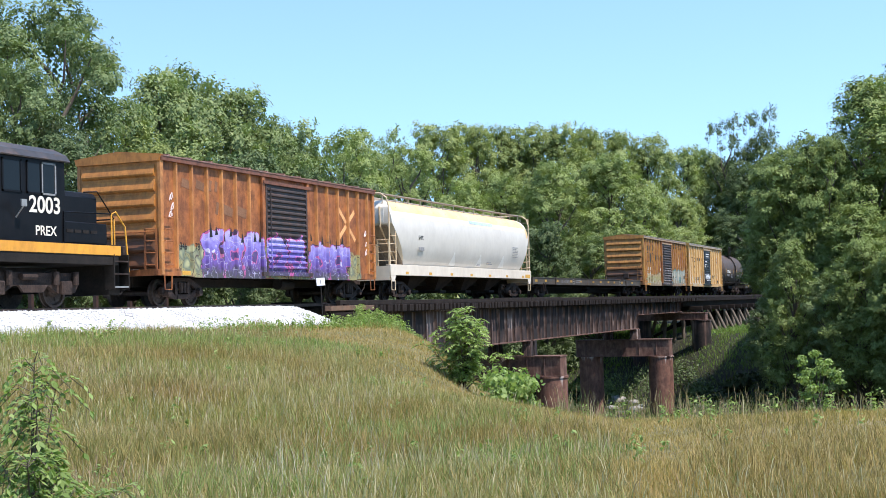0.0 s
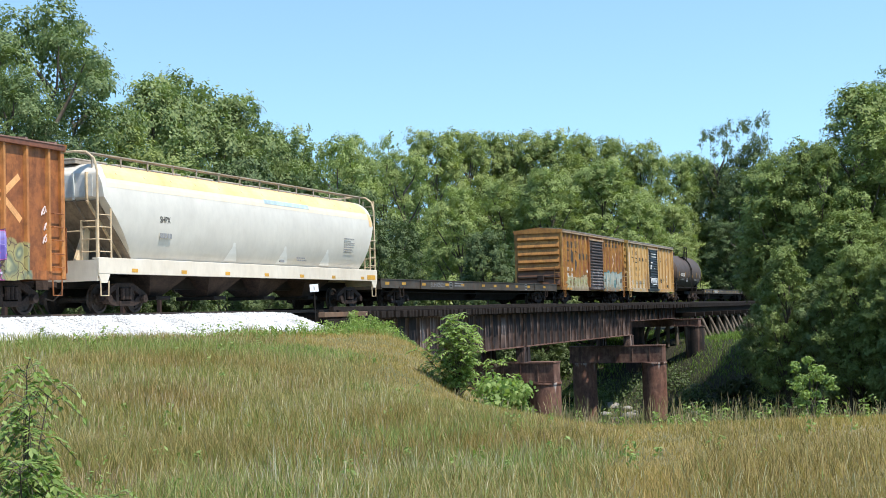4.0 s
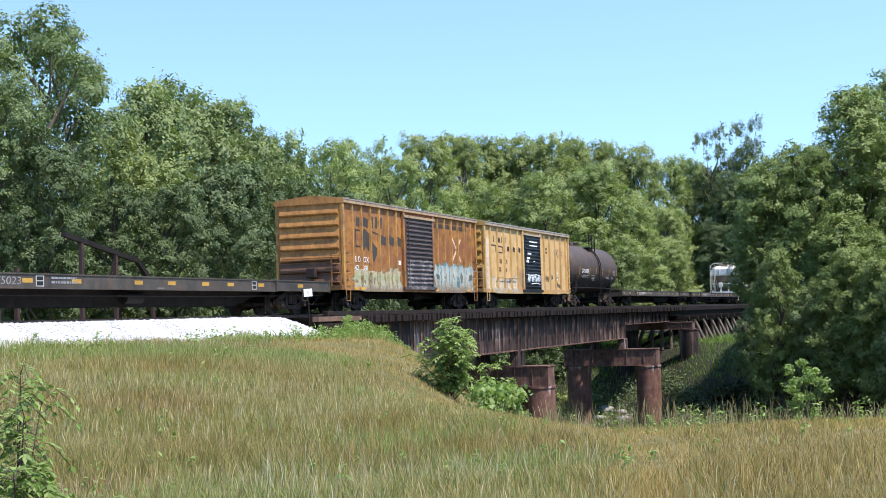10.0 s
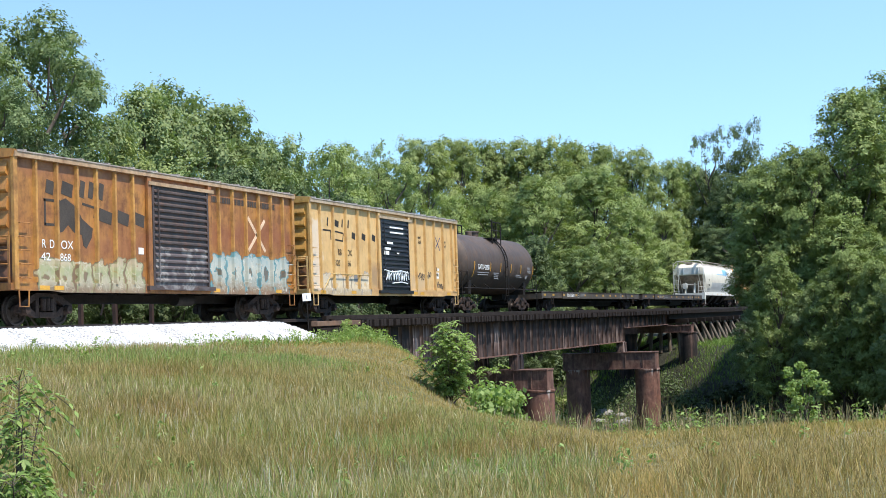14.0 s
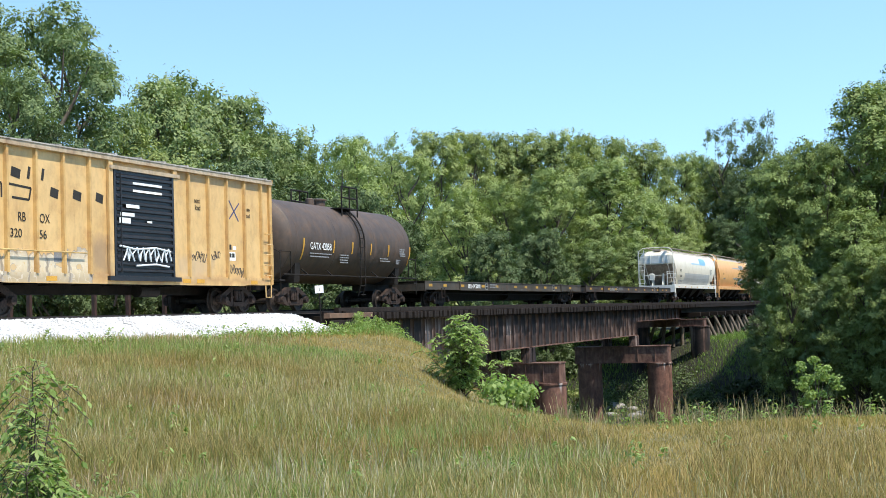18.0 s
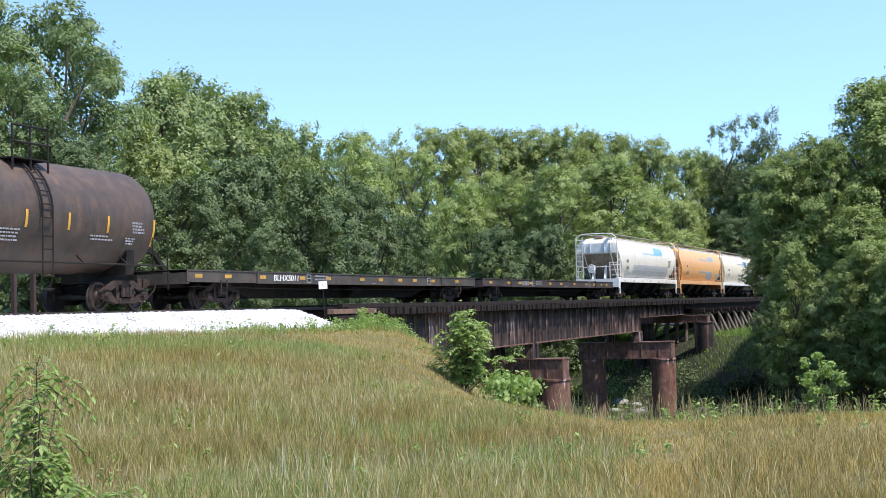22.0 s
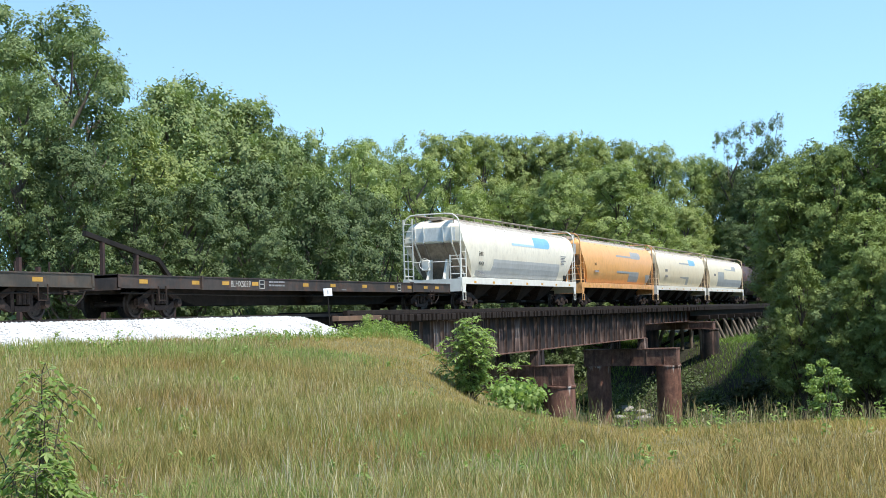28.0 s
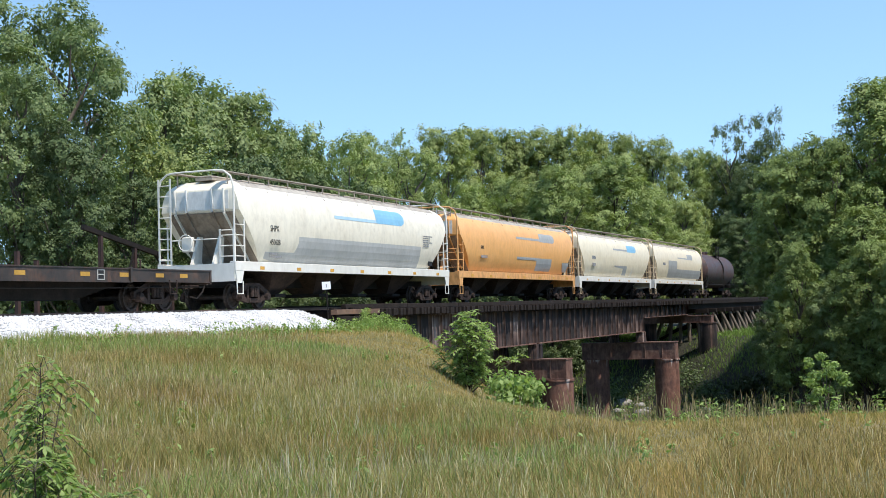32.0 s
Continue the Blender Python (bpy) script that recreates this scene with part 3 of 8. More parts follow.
# ---- bridge ----
def build_span(x0, x1, zb, step):
    """A deck girder span with stiffened webs."""
    span = thing("girder_span", "rusted riveted steel deck girder span carrying the track", "bridge", "girder spans of the bridge")
    zt = -0.40
    for y in (-1.02, 1.02):
        web = part("web", Shape().box(x0, x1, y - 0.012, y + 0.012, zb + 0.05, zt - 0.05), M_RUSTSTEEL, span)
        part("top_flange", Shape().box(x0, x1, y - 0.18, y + 0.18, zt - 0.06, zt), M_RUSTSTEEL, span)
        part("bottom_flange", Shape().box(x0, x1, y - 0.18, y + 0.18, zb, zb + 0.06), M_PIER, span)
        angle = None
        n = int((x1 - x0 - 0.3) / step)
        for i in range(n + 1):
            x = x0 + 0.15 + (x1 - x0 - 0.3) * i / n
            if angle is None:
                sh = Shape()
                for q in (-1, 1):
                    sh.box(-0.07, 0.07, q * 0.014, q * 0.032, zb + 0.06, zt - 0.06)
                    sh.box(-0.014, 0.014, q * 0.032, q * 0.165, zb + 0.06, zt - 0.06)
                angle = sh.mesh("stiffener")
                angle.materials.append(M_STIFF)
            ob = part("stiffener", angle, None, span)
            ob.location = (x, y, 0)
    x = x0 + 0.5
    while x < x1 - 0.3:
        fr = Shape().beam((x, -0.98, zt - 0.2), (x, 0.98, zb + 0.2), 0.09, 0.09)
        fr.beam((x, 0.98, zt - 0.2), (x, -0.98, zb + 0.2), 0.09, 0.09)
        fr.beam((x, -0.98, zb + 0.12), (x, 0.98, zb + 0.12), 0.1, 0.1)
        part("cross_frame", fr, M_RUSTSTEEL, span)
        x += 4.1
    return span


build_span(48.3, 71.15, -2.30, 1.25)
build_span(71.55, 96.9, -2.30, 1.25)
build_span(97.15, 112.6, -1.30, 1.5)


def build_deck():
    deck = thing("bridge_deck", "open bridge deck of dark creosoted timber ties", "bridge deck")
    rng = random.Random(4)
    metas = []
    for k in range(4):
        sh = Shape().box(-0.115, 0.115, -1.62 - 0.03 * k, 1.62 + 0.02 * k, -0.395, -0.105, 0.012)
        me = sh.mesh("tie")
        me.materials.append(M_TIMBER)
        metas.append(me)
    x, far = 47.6, Shape()
    while x < 172:
        if x < 118:
            ob = part("tie", metas[rng.randrange(4)], None, deck)
            ob.location = (x, rng.uniform(-0.04, 0.04), rng.uniform(-0.012, 0.0))
        else:
            far.box(x - 0.115, x + 0.115, -1.62, 1.62, -0.395, -0.105)
        x += 0.385 + rng.uniform(-0.015, 0.015)
    part("far_tie", far, M_TIMBER, deck)["kind"] = "stuff"
    for y in (-1.42, 1.42):
        x = 46.5
        while x < 172:
            part("guard_timber", Shape().box(x, x + 5.96, y - 0.1, y + 0.1, -0.10, 0.09 + rng.uniform(-0.015, 0.015), 0.012), M_TIMBER, deck)
            x += 6.0
    # back wall and wing of old bridge timbers
    wall = thing("abutment_wall", "grey timber back wall at the bridge end", "abutment")
    for i, z in enumerate((-0.20, -0.50, -0.80, -1.10)):
        part("plank", Shape().box(46.9 + 0.02 * i, 47.15, -2.6, 2.6, z - 0.29, z - 0.01, 0.01), M_TIMBER, wall)
    part("wing_plank", Shape().box(43.2, 46.9, -2.78, -2.52, -0.30, -0.12, 0.01), weathered("rust-stained plank", (0.20, 0.12, 0.075), (0.12, 0.07, 0.045), (0.30, 0.14, 0.07), 0.5, 0.85), wall, "rust-stained timber plank")
    part("wing_plank", Shape().box(43.4, 46.9, -2.76, -2.54, -0.66, -0.37, 0.01), M_TIMBER, wall)
    for x in (43.6, 45.2, 46.7):
        part("wing_post", Shape().tube([(x, -2.40, -1.4), (x, -2.40, -0.05)], 0.13, 10), M_TIMBER, wall)


build_deck()


def build_pier(x, ys, cap_y, cap_z, rad, bearing_top, low=-10.0):
    pier = thing("bridge_pier", "rust-red steel pier of two pipe columns and a box cap", "bridge pier", "piers of the bridge")
    c = Shape().box(x - 0.62, x + 0.62, cap_y[0], cap_y[1], cap_z[0], cap_z[1])
    c.box(x - 0.70, x + 0.70, cap_y[0] - 0.03, cap_y[1] + 0.03, cap_z[1] - 0.05, cap_z[1] + 0.02)
    c.box(x - 0.70, x + 0.70, cap_y[0] - 0.03, cap_y[1] + 0.03, cap_z[0] - 0.02, cap_z[0] + 0.05)
    part("cap", c, M_PIER, pier)
    for y in np.linspace(cap_y[0] + 0.9, cap_y[1] - 0.9, 5):
        part("cap_stiffener", Shape().box(x - 0.68, x + 0.68, y - 0.02, y + 0.02, cap_z[0] + 0.05, cap_z[1] - 0.05), M_PIER, pier)
    for y in ys:
        col = Shape().lathe([(low, rad), (cap_z[0] - 0.12, rad), (cap_z[0] - 0.12, rad + 0.05), (cap_z[0] - 0.02, rad + 0.05)], "z", (x, y, 0), 28)
        part("column", col, M_COLUMN if rad > 0.82 else M_RUSTSTEEL, pier, smooth=True)
    for y in (-1.02, 1.02):
        for dx in (-0.35, 0.35):
            b = Shape().extrude([(x + dx - 0.28, cap_z[1] + 0.02), (x + dx + 0.28, cap_z[1] + 0.02), (x + dx + 0.16, bearing_top - 0.08), (x + dx + 0.22, bearing_top - 0.08), (x + dx + 0.22, bearing_top), (x + dx - 0.22, bearing_top), (x + dx - 0.22, bearing_top - 0.08), (x + dx - 0.16, bearing_top - 0.08)], y - 0.25, y + 0.25)
            part("bearing", b, M_RUSTSTEEL, pier)
    return pier


build_pier(71.4, (-2.25, 2.1), (-2.95, 2.9), (-4.25, -3.15), 0.88, -2.30)
build_pier(96.4, (-2.85, 2.35), (-3.6, 3.3), (-4.25, -3.05), 0.88, -2.30)
build_pier(112.9, (-2.75, 2.4), (-3.2, 3.1), (-1.95, -1.38), 0.80, -1.31)


def build_trestle():
    rng = random.Random(11)
    x = 113.2
    # stringers on the bents
    st = thing("trestle_stringers", "dark timber stringers under the trestle deck", "trestle")
    for y in (-0.95, -0.6, 0.6, 0.95):
        part("stringer", Shape().box(113.7, 172, y - 0.11, y + 0.11, -0.85, -0.40), M_TIMBER, st)
    x = 117.0
    while x < 170:
        bent = thing("trestle_bent", "weathered timber pile bent of the trestle", "trestle bent", "bents of the trestle")
        part("cap", Shape().box(x - 0.17, x + 0.17, -2.1, 2.1, -1.22, -0.86, 0.02), M_TIMBER, bent)
        zg = float(ground_z(x, 0)) - 0.6
        for y0, y1 in ((-1.75, -2.9), (-1.05, -1.45), (-0.35, -0.4), (0.35, 0.4), (1.05, 1.45), (1.75, 2.9)):
            j = rng.uniform(-0.06, 0.06)
            part("timber_post", Shape().tube([(x + j, y0, -1.22), (x - j, y1, zg)], [0.15, 0.17], 10), M_GREYWOOD, bent, smooth=True)
        part("brace", Shape().beam((x + 0.2, -2.1, -1.3), (x + 0.2, 2.3, zg + 0.9), 0.07, 0.22), M_TIMBER, bent)
        x += 4.2


build_trestle()


def build_sign():
    s = thing("whistle_sign", "small white sheet sign on a leaning steel post", "track sign", at=(42.24, -2.90, -0.52))
    part("post", Shape().tube([(0, 0, 0), (-0.09, 0, 1.40)], 0.022, 8), M_DARK, s)
    p = part("plate", Shape().box(-0.15, 0.15, -0.02, -0.008, 0, 0.27), M_SIGNWHITE, s, "blank white sheet-metal plate")
    p.matrix_basis = pose(-0.105, -0.02, 1.12, 0, -3, -62)
    g = part("figure", Shape().box(-0.012, 0.012, -0.026, -0.0215, 0.07, 0.19), M_GREYPAINT, s, "worn grey mark")
    g.matrix_basis = pose(-0.105, -0.02, 1.12, 0, -3, -62)


build_sign()


def build_old_frame():
    f = thing("derelict_frame", "rusted steel frame with a sloping beam among the trees", "derelict frame")
    part("sloping_beam", Shape().beam((40.3, 6.0, 3.18), (44.95, 6.0, 2.34), 0.16, 0.18), M_DARK, f)
    part("bent_beam", Shape().beam((44.93, 6.0, 2.36), (46.0, 6.0, 1.45), 0.16, 0.18), M_DARK, f)
    rusty = weathered("rusted post steel", (0.055, 0.024, 0.018), (0.030, 0.016, 0.013), (0.11, 0.05, 0.034), 0.5, 0.85)
    for x, z in ((36.7, 2.2), (37.7, 1.9)):
        part("post", Shape().box(x - 0.07, x + 0.07, 6.0 - 0.07, 6.0 + 0.07, float(ground_z(x, 6.0)) - 0.3, z), rusty, f)
    for x, z in ((41.36, 2.95), (43.5, 2.55), (46.0, 1.4)):
        for y in (6.0,):
            part("post", Shape().box(x - 0.07, x + 0.07, y - 0.07, y + 0.07, float(ground_z(x, y)) - 0.3, z), rusty, f)
    part("cross_beam", Shape().beam((41.4, 6.0, 1.6), (46.0, 6.0, 1.35), 0.08, 0.10), M_DARK, f)
    part("brace", Shape().beam((43.5, 6.0, 2.5), (42.6, 6.0, 0.4), 0.06, 0.06), M_DARK, f)


build_old_frame()


# ---- the train ----
TRAIN = []          # (root, x at the reference moment)


def region(nt, x, z, x0, x1, z0, z1, soft=0.06, ragged=0.35, scale=1.6):
    """Mask of a rectangle of the side with uneven edges."""
    tc = coords(nt)
    n = calc(nt, "MULTIPLY", calc(nt, "SUBTRACT", noise_tex(nt, tc, scale, 4), 0.5), ragged)
    xx, zz = calc(nt, "ADD", x, n), calc(nt, "ADD", z, n)
    k = 1.0 / soft
    a = calc(nt, "MULTIPLY", calc(nt, "SUBTRACT", xx, x0), k, clamp=True)
    b = calc(nt, "MULTIPLY", calc(nt, "SUBTRACT", x1, xx), k, clamp=True)
    c = calc(nt, "MULTIPLY", calc(nt, "SUBTRACT", zz, z0), k, clamp=True)
    d = calc(nt, "MULTIPLY", calc(nt, "SUBTRACT", z1, zz), k, clamp=True)
    return calc(nt, "MULTIPLY", calc(nt, "MULTIPLY", a, b), calc(nt, "MULTIPLY", c, d))


def spray(m, x0, x1, z0, z1, stops, cell=1.3, line=(0.02, 0.02, 0.03), width=0.06, ragged=0.45, amount=0.95):
    """Sprayed lettering over a paint: fat rounded cells with dark outlines inside a ragged patch."""
    nt = m.node_tree
    b = nt.nodes["Principled BSDF"]
    under = b.inputs["Base Color"].links[0].from_socket
    x, z, obj = xz(nt)
    mask = region(nt, x, z, x0, x1, z0, z1, 0.05, ragged)
    v = nt.nodes.new("ShaderNodeMapping")
    v.inputs["Scale"].default_value = (1.0, 0.0, 0.8)
    nt.links.new(obj, v.inputs[0])
    warp = node(nt, "ShaderNodeTexNoise", Scale=1.4, Detail=2.0)
    nt.links.new(v.outputs[0], warp.inputs["Vector"])
    add = nt.nodes.new("ShaderNodeMix")
    add.data_type, add.blend_type = "RGBA", "ADD"
    add.inputs[0].default_value = 0.7
    nt.links.new(v.outputs[0], add.inputs[6])
    nt.links.new(warp.outputs["Color"], add.inputs[7])
    vo = node(nt, "ShaderNodeTexVoronoi", Scale=cell)
    vo.feature = "DISTANCE_TO_EDGE"
    nt.links.new(add.outputs[2], vo.inputs["Vector"])
    vc = node(nt, "ShaderNodeTexVoronoi", Scale=cell)
    nt.links.new(add.outputs[2], vc.inputs["Vector"])
    tone = calc(nt, "MULTIPLY_ADD", vc.outputs["Distance"], 0.5, calc(nt, "MULTIPLY", noise_tex(nt, v.outputs[0], 1.1, 3), 0.75))
    col = ramp(nt, tone, stops)
    edge = calc(nt, "LESS_THAN", vo.outputs["Distance"], width)
    col = mixc(nt, calc(nt, "MULTIPLY", edge, 0.85), col, line)
    nt.links.new(mixc(nt, calc(nt, "MULTIPLY", mask, amount), under, col), b.inputs["Base Color"])
    return m


VIOLET = dict(body=[(0.06, (0.05, 0.05, 0.06)), (0.20, (0.07, 0.05, 0.12)), (0.34, (0.13, 0.07, 0.30)), (0.58, (0.16, 0.12, 0.44)), (0.78, (0.26, 0.22, 0.58)), (0.92, (0.40, 0.36, 0.66))], glow=(0.50, 0.10, 0.28), line=(0.05, 0.03, 0.08), hole=(0.07, 0.04, 0.16), pale=(0.55, 0.52, 0.70))
TEAL = dict(body=[(0.10, (0.22, 0.17, 0.11)), (0.35, (0.34, 0.40, 0.36)), (0.6, (0.46, 0.50, 0.44)), (0.9, (0.30, 0.42, 0.42))], glow=(0.08, 0.30, 0.34), line=(0.06, 0.22, 0.25), hole=(0.10, 0.12, 0.11), pale=(0.58, 0.58, 0.50))
CHALK = dict(body=[(0.10, (0.20, 0.20, 0.14)), (0.4, (0.44, 0.44, 0.33)), (0.65, (0.32, 0.40, 0.22)), (0.9, (0.50, 0.46, 0.32))], glow=(0.24, 0.30, 0.16), line=(0.13, 0.11, 0.08), hole=(0.16, 0.14, 0.10), pale=(0.60, 0.58, 0.46))
DUST = dict(body=[(0.10, (0.40, 0.33, 0.22)), (0.5, (0.62, 0.55, 0.40)), (0.9, (0.50, 0.46, 0.38))], glow=(0.34, 0.33, 0.30), line=(0.20, 0.19, 0.17), hole=(0.55, 0.40, 0.22), pale=(0.66, 0.62, 0.52))


def bubble_letters(m, x0, x1, n, z0, z1, tones=VIOLET, amount=0.95):
    """Fat sprayed letters that lean on one another: dark rims with a glow, bodies that pale upwards, uneven holes."""
    nt = m.node_tree
    b = nt.nodes["Principled BSDF"]
    under = b.inputs["Base Color"].links[0].from_socket
    x, z, obj = xz(nt)
    flat = nt.nodes.new("ShaderNodeMapping")
    flat.inputs["Scale"].default_value = (1.0, 0.0, 1.0)
    nt.links.new(obj, flat.inputs[0])
    wob = calc(nt, "SUBTRACT", noise_tex(nt, flat.outputs[0], 0.9, 3), 0.5)
    wob2 = calc(nt, "SUBTRACT", noise_tex(nt, flat.outputs[0], 1.9, 2), 0.5)
    fine = calc(nt, "SUBTRACT", noise_tex(nt, flat.outputs[0], 4.5, 3), 0.5)
    p = (x1 - x0) / n
    xw = calc(nt, "MULTIPLY_ADD", wob, 0.95 * p, calc(nt, "MULTIPLY_ADD", wob2, 0.5 * p, x))
    zw = calc(nt, "MULTIPLY_ADD", wob2, 0.8, z)
    u = calc(nt, "FRACT", calc(nt, "DIVIDE", calc(nt, "SUBTRACT", xw, x0), p))
    c = calc(nt, "ABSOLUTE", calc(nt, "MULTIPLY_ADD", u, 2.0, -1.0))
    dz = calc(nt, "SUBTRACT", calc(nt, "MULTIPLY_ADD", calc(nt, "POWER", c, 3.0), -0.16 * (z1 - z0), z1), zw)
    side = calc(nt, "MULTIPLY", calc(nt, "SUBTRACT", 1.0, c), p / 2)
    rim = calc(nt, "MINIMUM", dz, side)
    span = calc(nt, "MULTIPLY", calc(nt, "GREATER_THAN", xw, x0), calc(nt, "LESS_THAN", xw, x1))
    inside = calc(nt, "MULTIPLY", calc(nt, "GREATER_THAN", dz, 0.0), calc(nt, "MULTIPLY", span, calc(nt, "GREATER_THAN", z, z0)))
    up = calc(nt, "MULTIPLY_ADD", fine, 0.6, calc(nt, "DIVIDE", calc(nt, "SUBTRACT", z, z0), z1 - z0))
    col = ramp(nt, up, tones["body"])
    ridge = calc(nt, "ABSOLUTE", wob2)
    col = mixc(nt, calc(nt, "MULTIPLY", calc(nt, "LESS_THAN", ridge, 0.008), 0.6), col, tones["pale"])
    hole = calc(nt, "ADD", calc(nt, "POWER", calc(nt, "DIVIDE", c, 0.30), 2.0), calc(nt, "POWER", calc(nt, "DIVIDE", calc(nt, "SUBTRACT", zw, z0 + 0.50 * (z1 - z0)), 0.13 * (z1 - z0)), 2.0))
    hole = calc(nt, "MULTIPLY_ADD", fine, 2.2, hole)
    col = mixc(nt, calc(nt, "LESS_THAN", hole, 1.0), col, tones["glow"])
    col = mixc(nt, calc(nt, "LESS_THAN", hole, 0.6), col, tones["hole"])
    col = mixc(nt, calc(nt, "LESS_THAN", rim, calc(nt, "MULTIPLY_ADD", fine, 0.30, 0.07)), col, tones["glow"])
    col = mixc(nt, calc(nt, "LESS_THAN", rim, calc(nt, "MULTIPLY_ADD", wob2, 0.16, 0.035)), col, tones["line"])
    flecks = calc(nt, "GREATER_THAN", noise_tex(nt, flat.outputs[0], 3.1, 1), 0.70)
    col = mixc(nt, flecks, col, tones["pale"])
    worn = ramp(nt, noise_tex(nt, flat.outputs[0], 7.0, 5, 0.7), [(0.30, (0, 0, 0)), (0.42, (1, 1, 1))])
    nt.links.new(mixc(nt, calc(nt, "MULTIPLY", calc(nt, "MULTIPLY", inside, worn), amount), under, col), b.inputs["Base Color"])
    return m


def stain(m, x0, x1, z0, z1, colour, amount=0.7, ragged=0.6, scale=1.6, soft=0.2):
    nt = m.node_tree
    b = nt.nodes["Principled BSDF"]
    under = b.inputs["Base Color"].links[0].from_socket
    x, z, obj = xz(nt)
    nt.links.new(mixc(nt, calc(nt, "MULTIPLY", region(nt, x, z, x0, x1, z0, z1, soft, ragged, scale), amount), under, colour), b.inputs["Base Color"])
    return m


def text(parent, words, x, z, h, material, y=-1.432, squeeze=0.8, label="", rot=0, fit=0.0, slant=0.0, bold=0.0):
    cu = bpy.data.curves.new("lettering", "FONT")
    cu.body, cu.size, cu.extrude, cu.shear, cu.offset = words, h * 1.38, 0.002, slant, bold
    tmp = new("lettering", cu)
    bpy.context.view_layer.update()
    me = bpy.data.meshes.new_from_object(tmp.evaluated_get(bpy.context.evaluated_depsgraph_get()))
    bpy.data.objects.remove(tmp)
    me.name = "lettering"
    me.materials.clear()
    me.materials.append(material)
    if fit:
        squeeze = fit / max(v.co.x for v in me.vertices)
    ob = new("lettering", me)
    ob.parent = parent
    ob.matrix_basis = pose(x, y, z, 90, 0, rot) @ Matrix.Diagonal((squeeze, 1, 1, 1))
    if label:
        ob["label"] = label
    return ob


def bars(parent, x, z, rows, w, h, gap, material, y=-1.432, seed=1):
    """Small stencilled lines too small to read."""
    rng = random.Random(seed)
    s = Shape()
    for i in range(rows):
        xx, end = x, x + w * rng.uniform(0.6, 1.0)
        while xx < end:
            d = rng.uniform(0.05, 0.16)
            s.box(xx, min(xx + d, end), y - 0.004, y, z - i * (h + gap) - h, z - i * (h + gap))
            xx += d + 0.03
    ob = part("stencilling", s, material, parent)
    ob["kind"] = "stuff"
    return ob


# running gear, one set of meshes for every car
def truck_meshes():
    fr = Shape()
    for q in (-1, 1):
        fr.extrude([(q * 1.14, 0.36), (q * 1.14, 0.56), (q * 0.98, 0.64), (q * 0.42, 0.88), (q * 0.28, 0.88), (q * 0.28, 0.76), (q * 0.72, 0.56), (q * 0.74, 0.44), (q * 0.86, 0.34)], -0.07, 0.07)
        fr.extrude([(q * 0.98, 0.36), (q * 0.80, 0.50), (q * 0.66, 0.48), (q * 0.42, 0.33), (q * 0.26, 0.33), (q * 0.26, 0.21), (q * 0.46, 0.21)], -0.065, 0.065)
        fr.extrude([(q * 0.44, 0.30), (q * 0.44, 0.80), (q * 0.30, 0.80), (q * 0.30, 0.30)], -0.075, 0.075)
    fr.box(-0.30, 0.30, -0.07, 0.07, 0.76, 0.88)
    fr.box(-0.30, 0.30, -0.09, 0.09, 0.21, 0.36, 0.01)
    for x in (-0.16, 0.0, 0.16):
        fr.tube([(x, -0.10, 0.40), (x, -0.10, 0.72)], 0.075, 8)
    for x in (-0.89, 0.89):
        fr.lathe([(-0.19, 0.06), (-0.19, 0.115), (-0.05, 0.14), (0.05, 0.14)], "y", (x, 0, 0.42), 12)
    ws = Shape()
    ws.tube([(0, -0.95, 0), (0, 0.95, 0)], 0.085, 10)
    for q in (-1, 1):
        ws.lathe([(q * 0.62, 0.12), (q * 0.68, 0.16), (q * 0.70, 0.34), (q * 0.68, 0.445), (q * 0.71, 0.445), (q * 0.73, 0.42), (q * 0.82, 0.415), (q * 0.82, 0.355), (q * 0.77, 0.32), (q * 0.76, 0.17), (q * 0.83, 0.13), (q * 0.83, 0.08)], "y", (0, 0, 0), 28)
        for k in range(5):
            a = 2 * math.pi * k / 5
            ws.tube([(0.24 * math.cos(a), q * 0.75, 0.24 * math.sin(a)), (0.24 * math.cos(a), q * 0.785, 0.24 * math.sin(a))], 0.03, 6)
    bo = Shape().box(-0.2, 0.2, -1.1, 1.1, 0.55, 0.78, 0.03)
    bo.box(-0.5, 0.5, -0.45, 0.45, 0.50, 0.66, 0.02)
    bo.tube([(0, 0, 0.7), (0, 0, 0.92)], 0.22, 12)
    for x in (-0.5, 0.5):
        bo.beam((x, -0.95, 0.42), (x, 0.95, 0.42), 0.08, 0.14)
    out = []
    for name, sh, m, sm in (("sideframe", fr, M_GEAR, False), ("wheelset", ws, M_WHEEL, True), ("bolster", bo, M_DARK, False)):
        me = sh.mesh(name, sm)
        me.materials.append(m)
        out.append(me)
    return out


FRAME_ME, WHEEL_ME, BOLSTER_ME = truck_meshes()
WHEELS = []


def add_truck(parent, x):
    t = part("truck", BOLSTER_ME, None, parent)
    t.location = (x, 0, 0)
    for y, rz in ((-1.02, 0), (1.02, 180)):
        f = part("sideframe", FRAME_ME, None, t)
        f.matrix_basis = pose(0, y, 0, 0, 0, rz)
    for k, dx in enumerate((-0.89, 0.89)):
        w = part("wheelset", WHEEL_ME, None, t)
        w.location = (dx, 0, 0.42)
        WHEELS.append((w, dx))
    return t


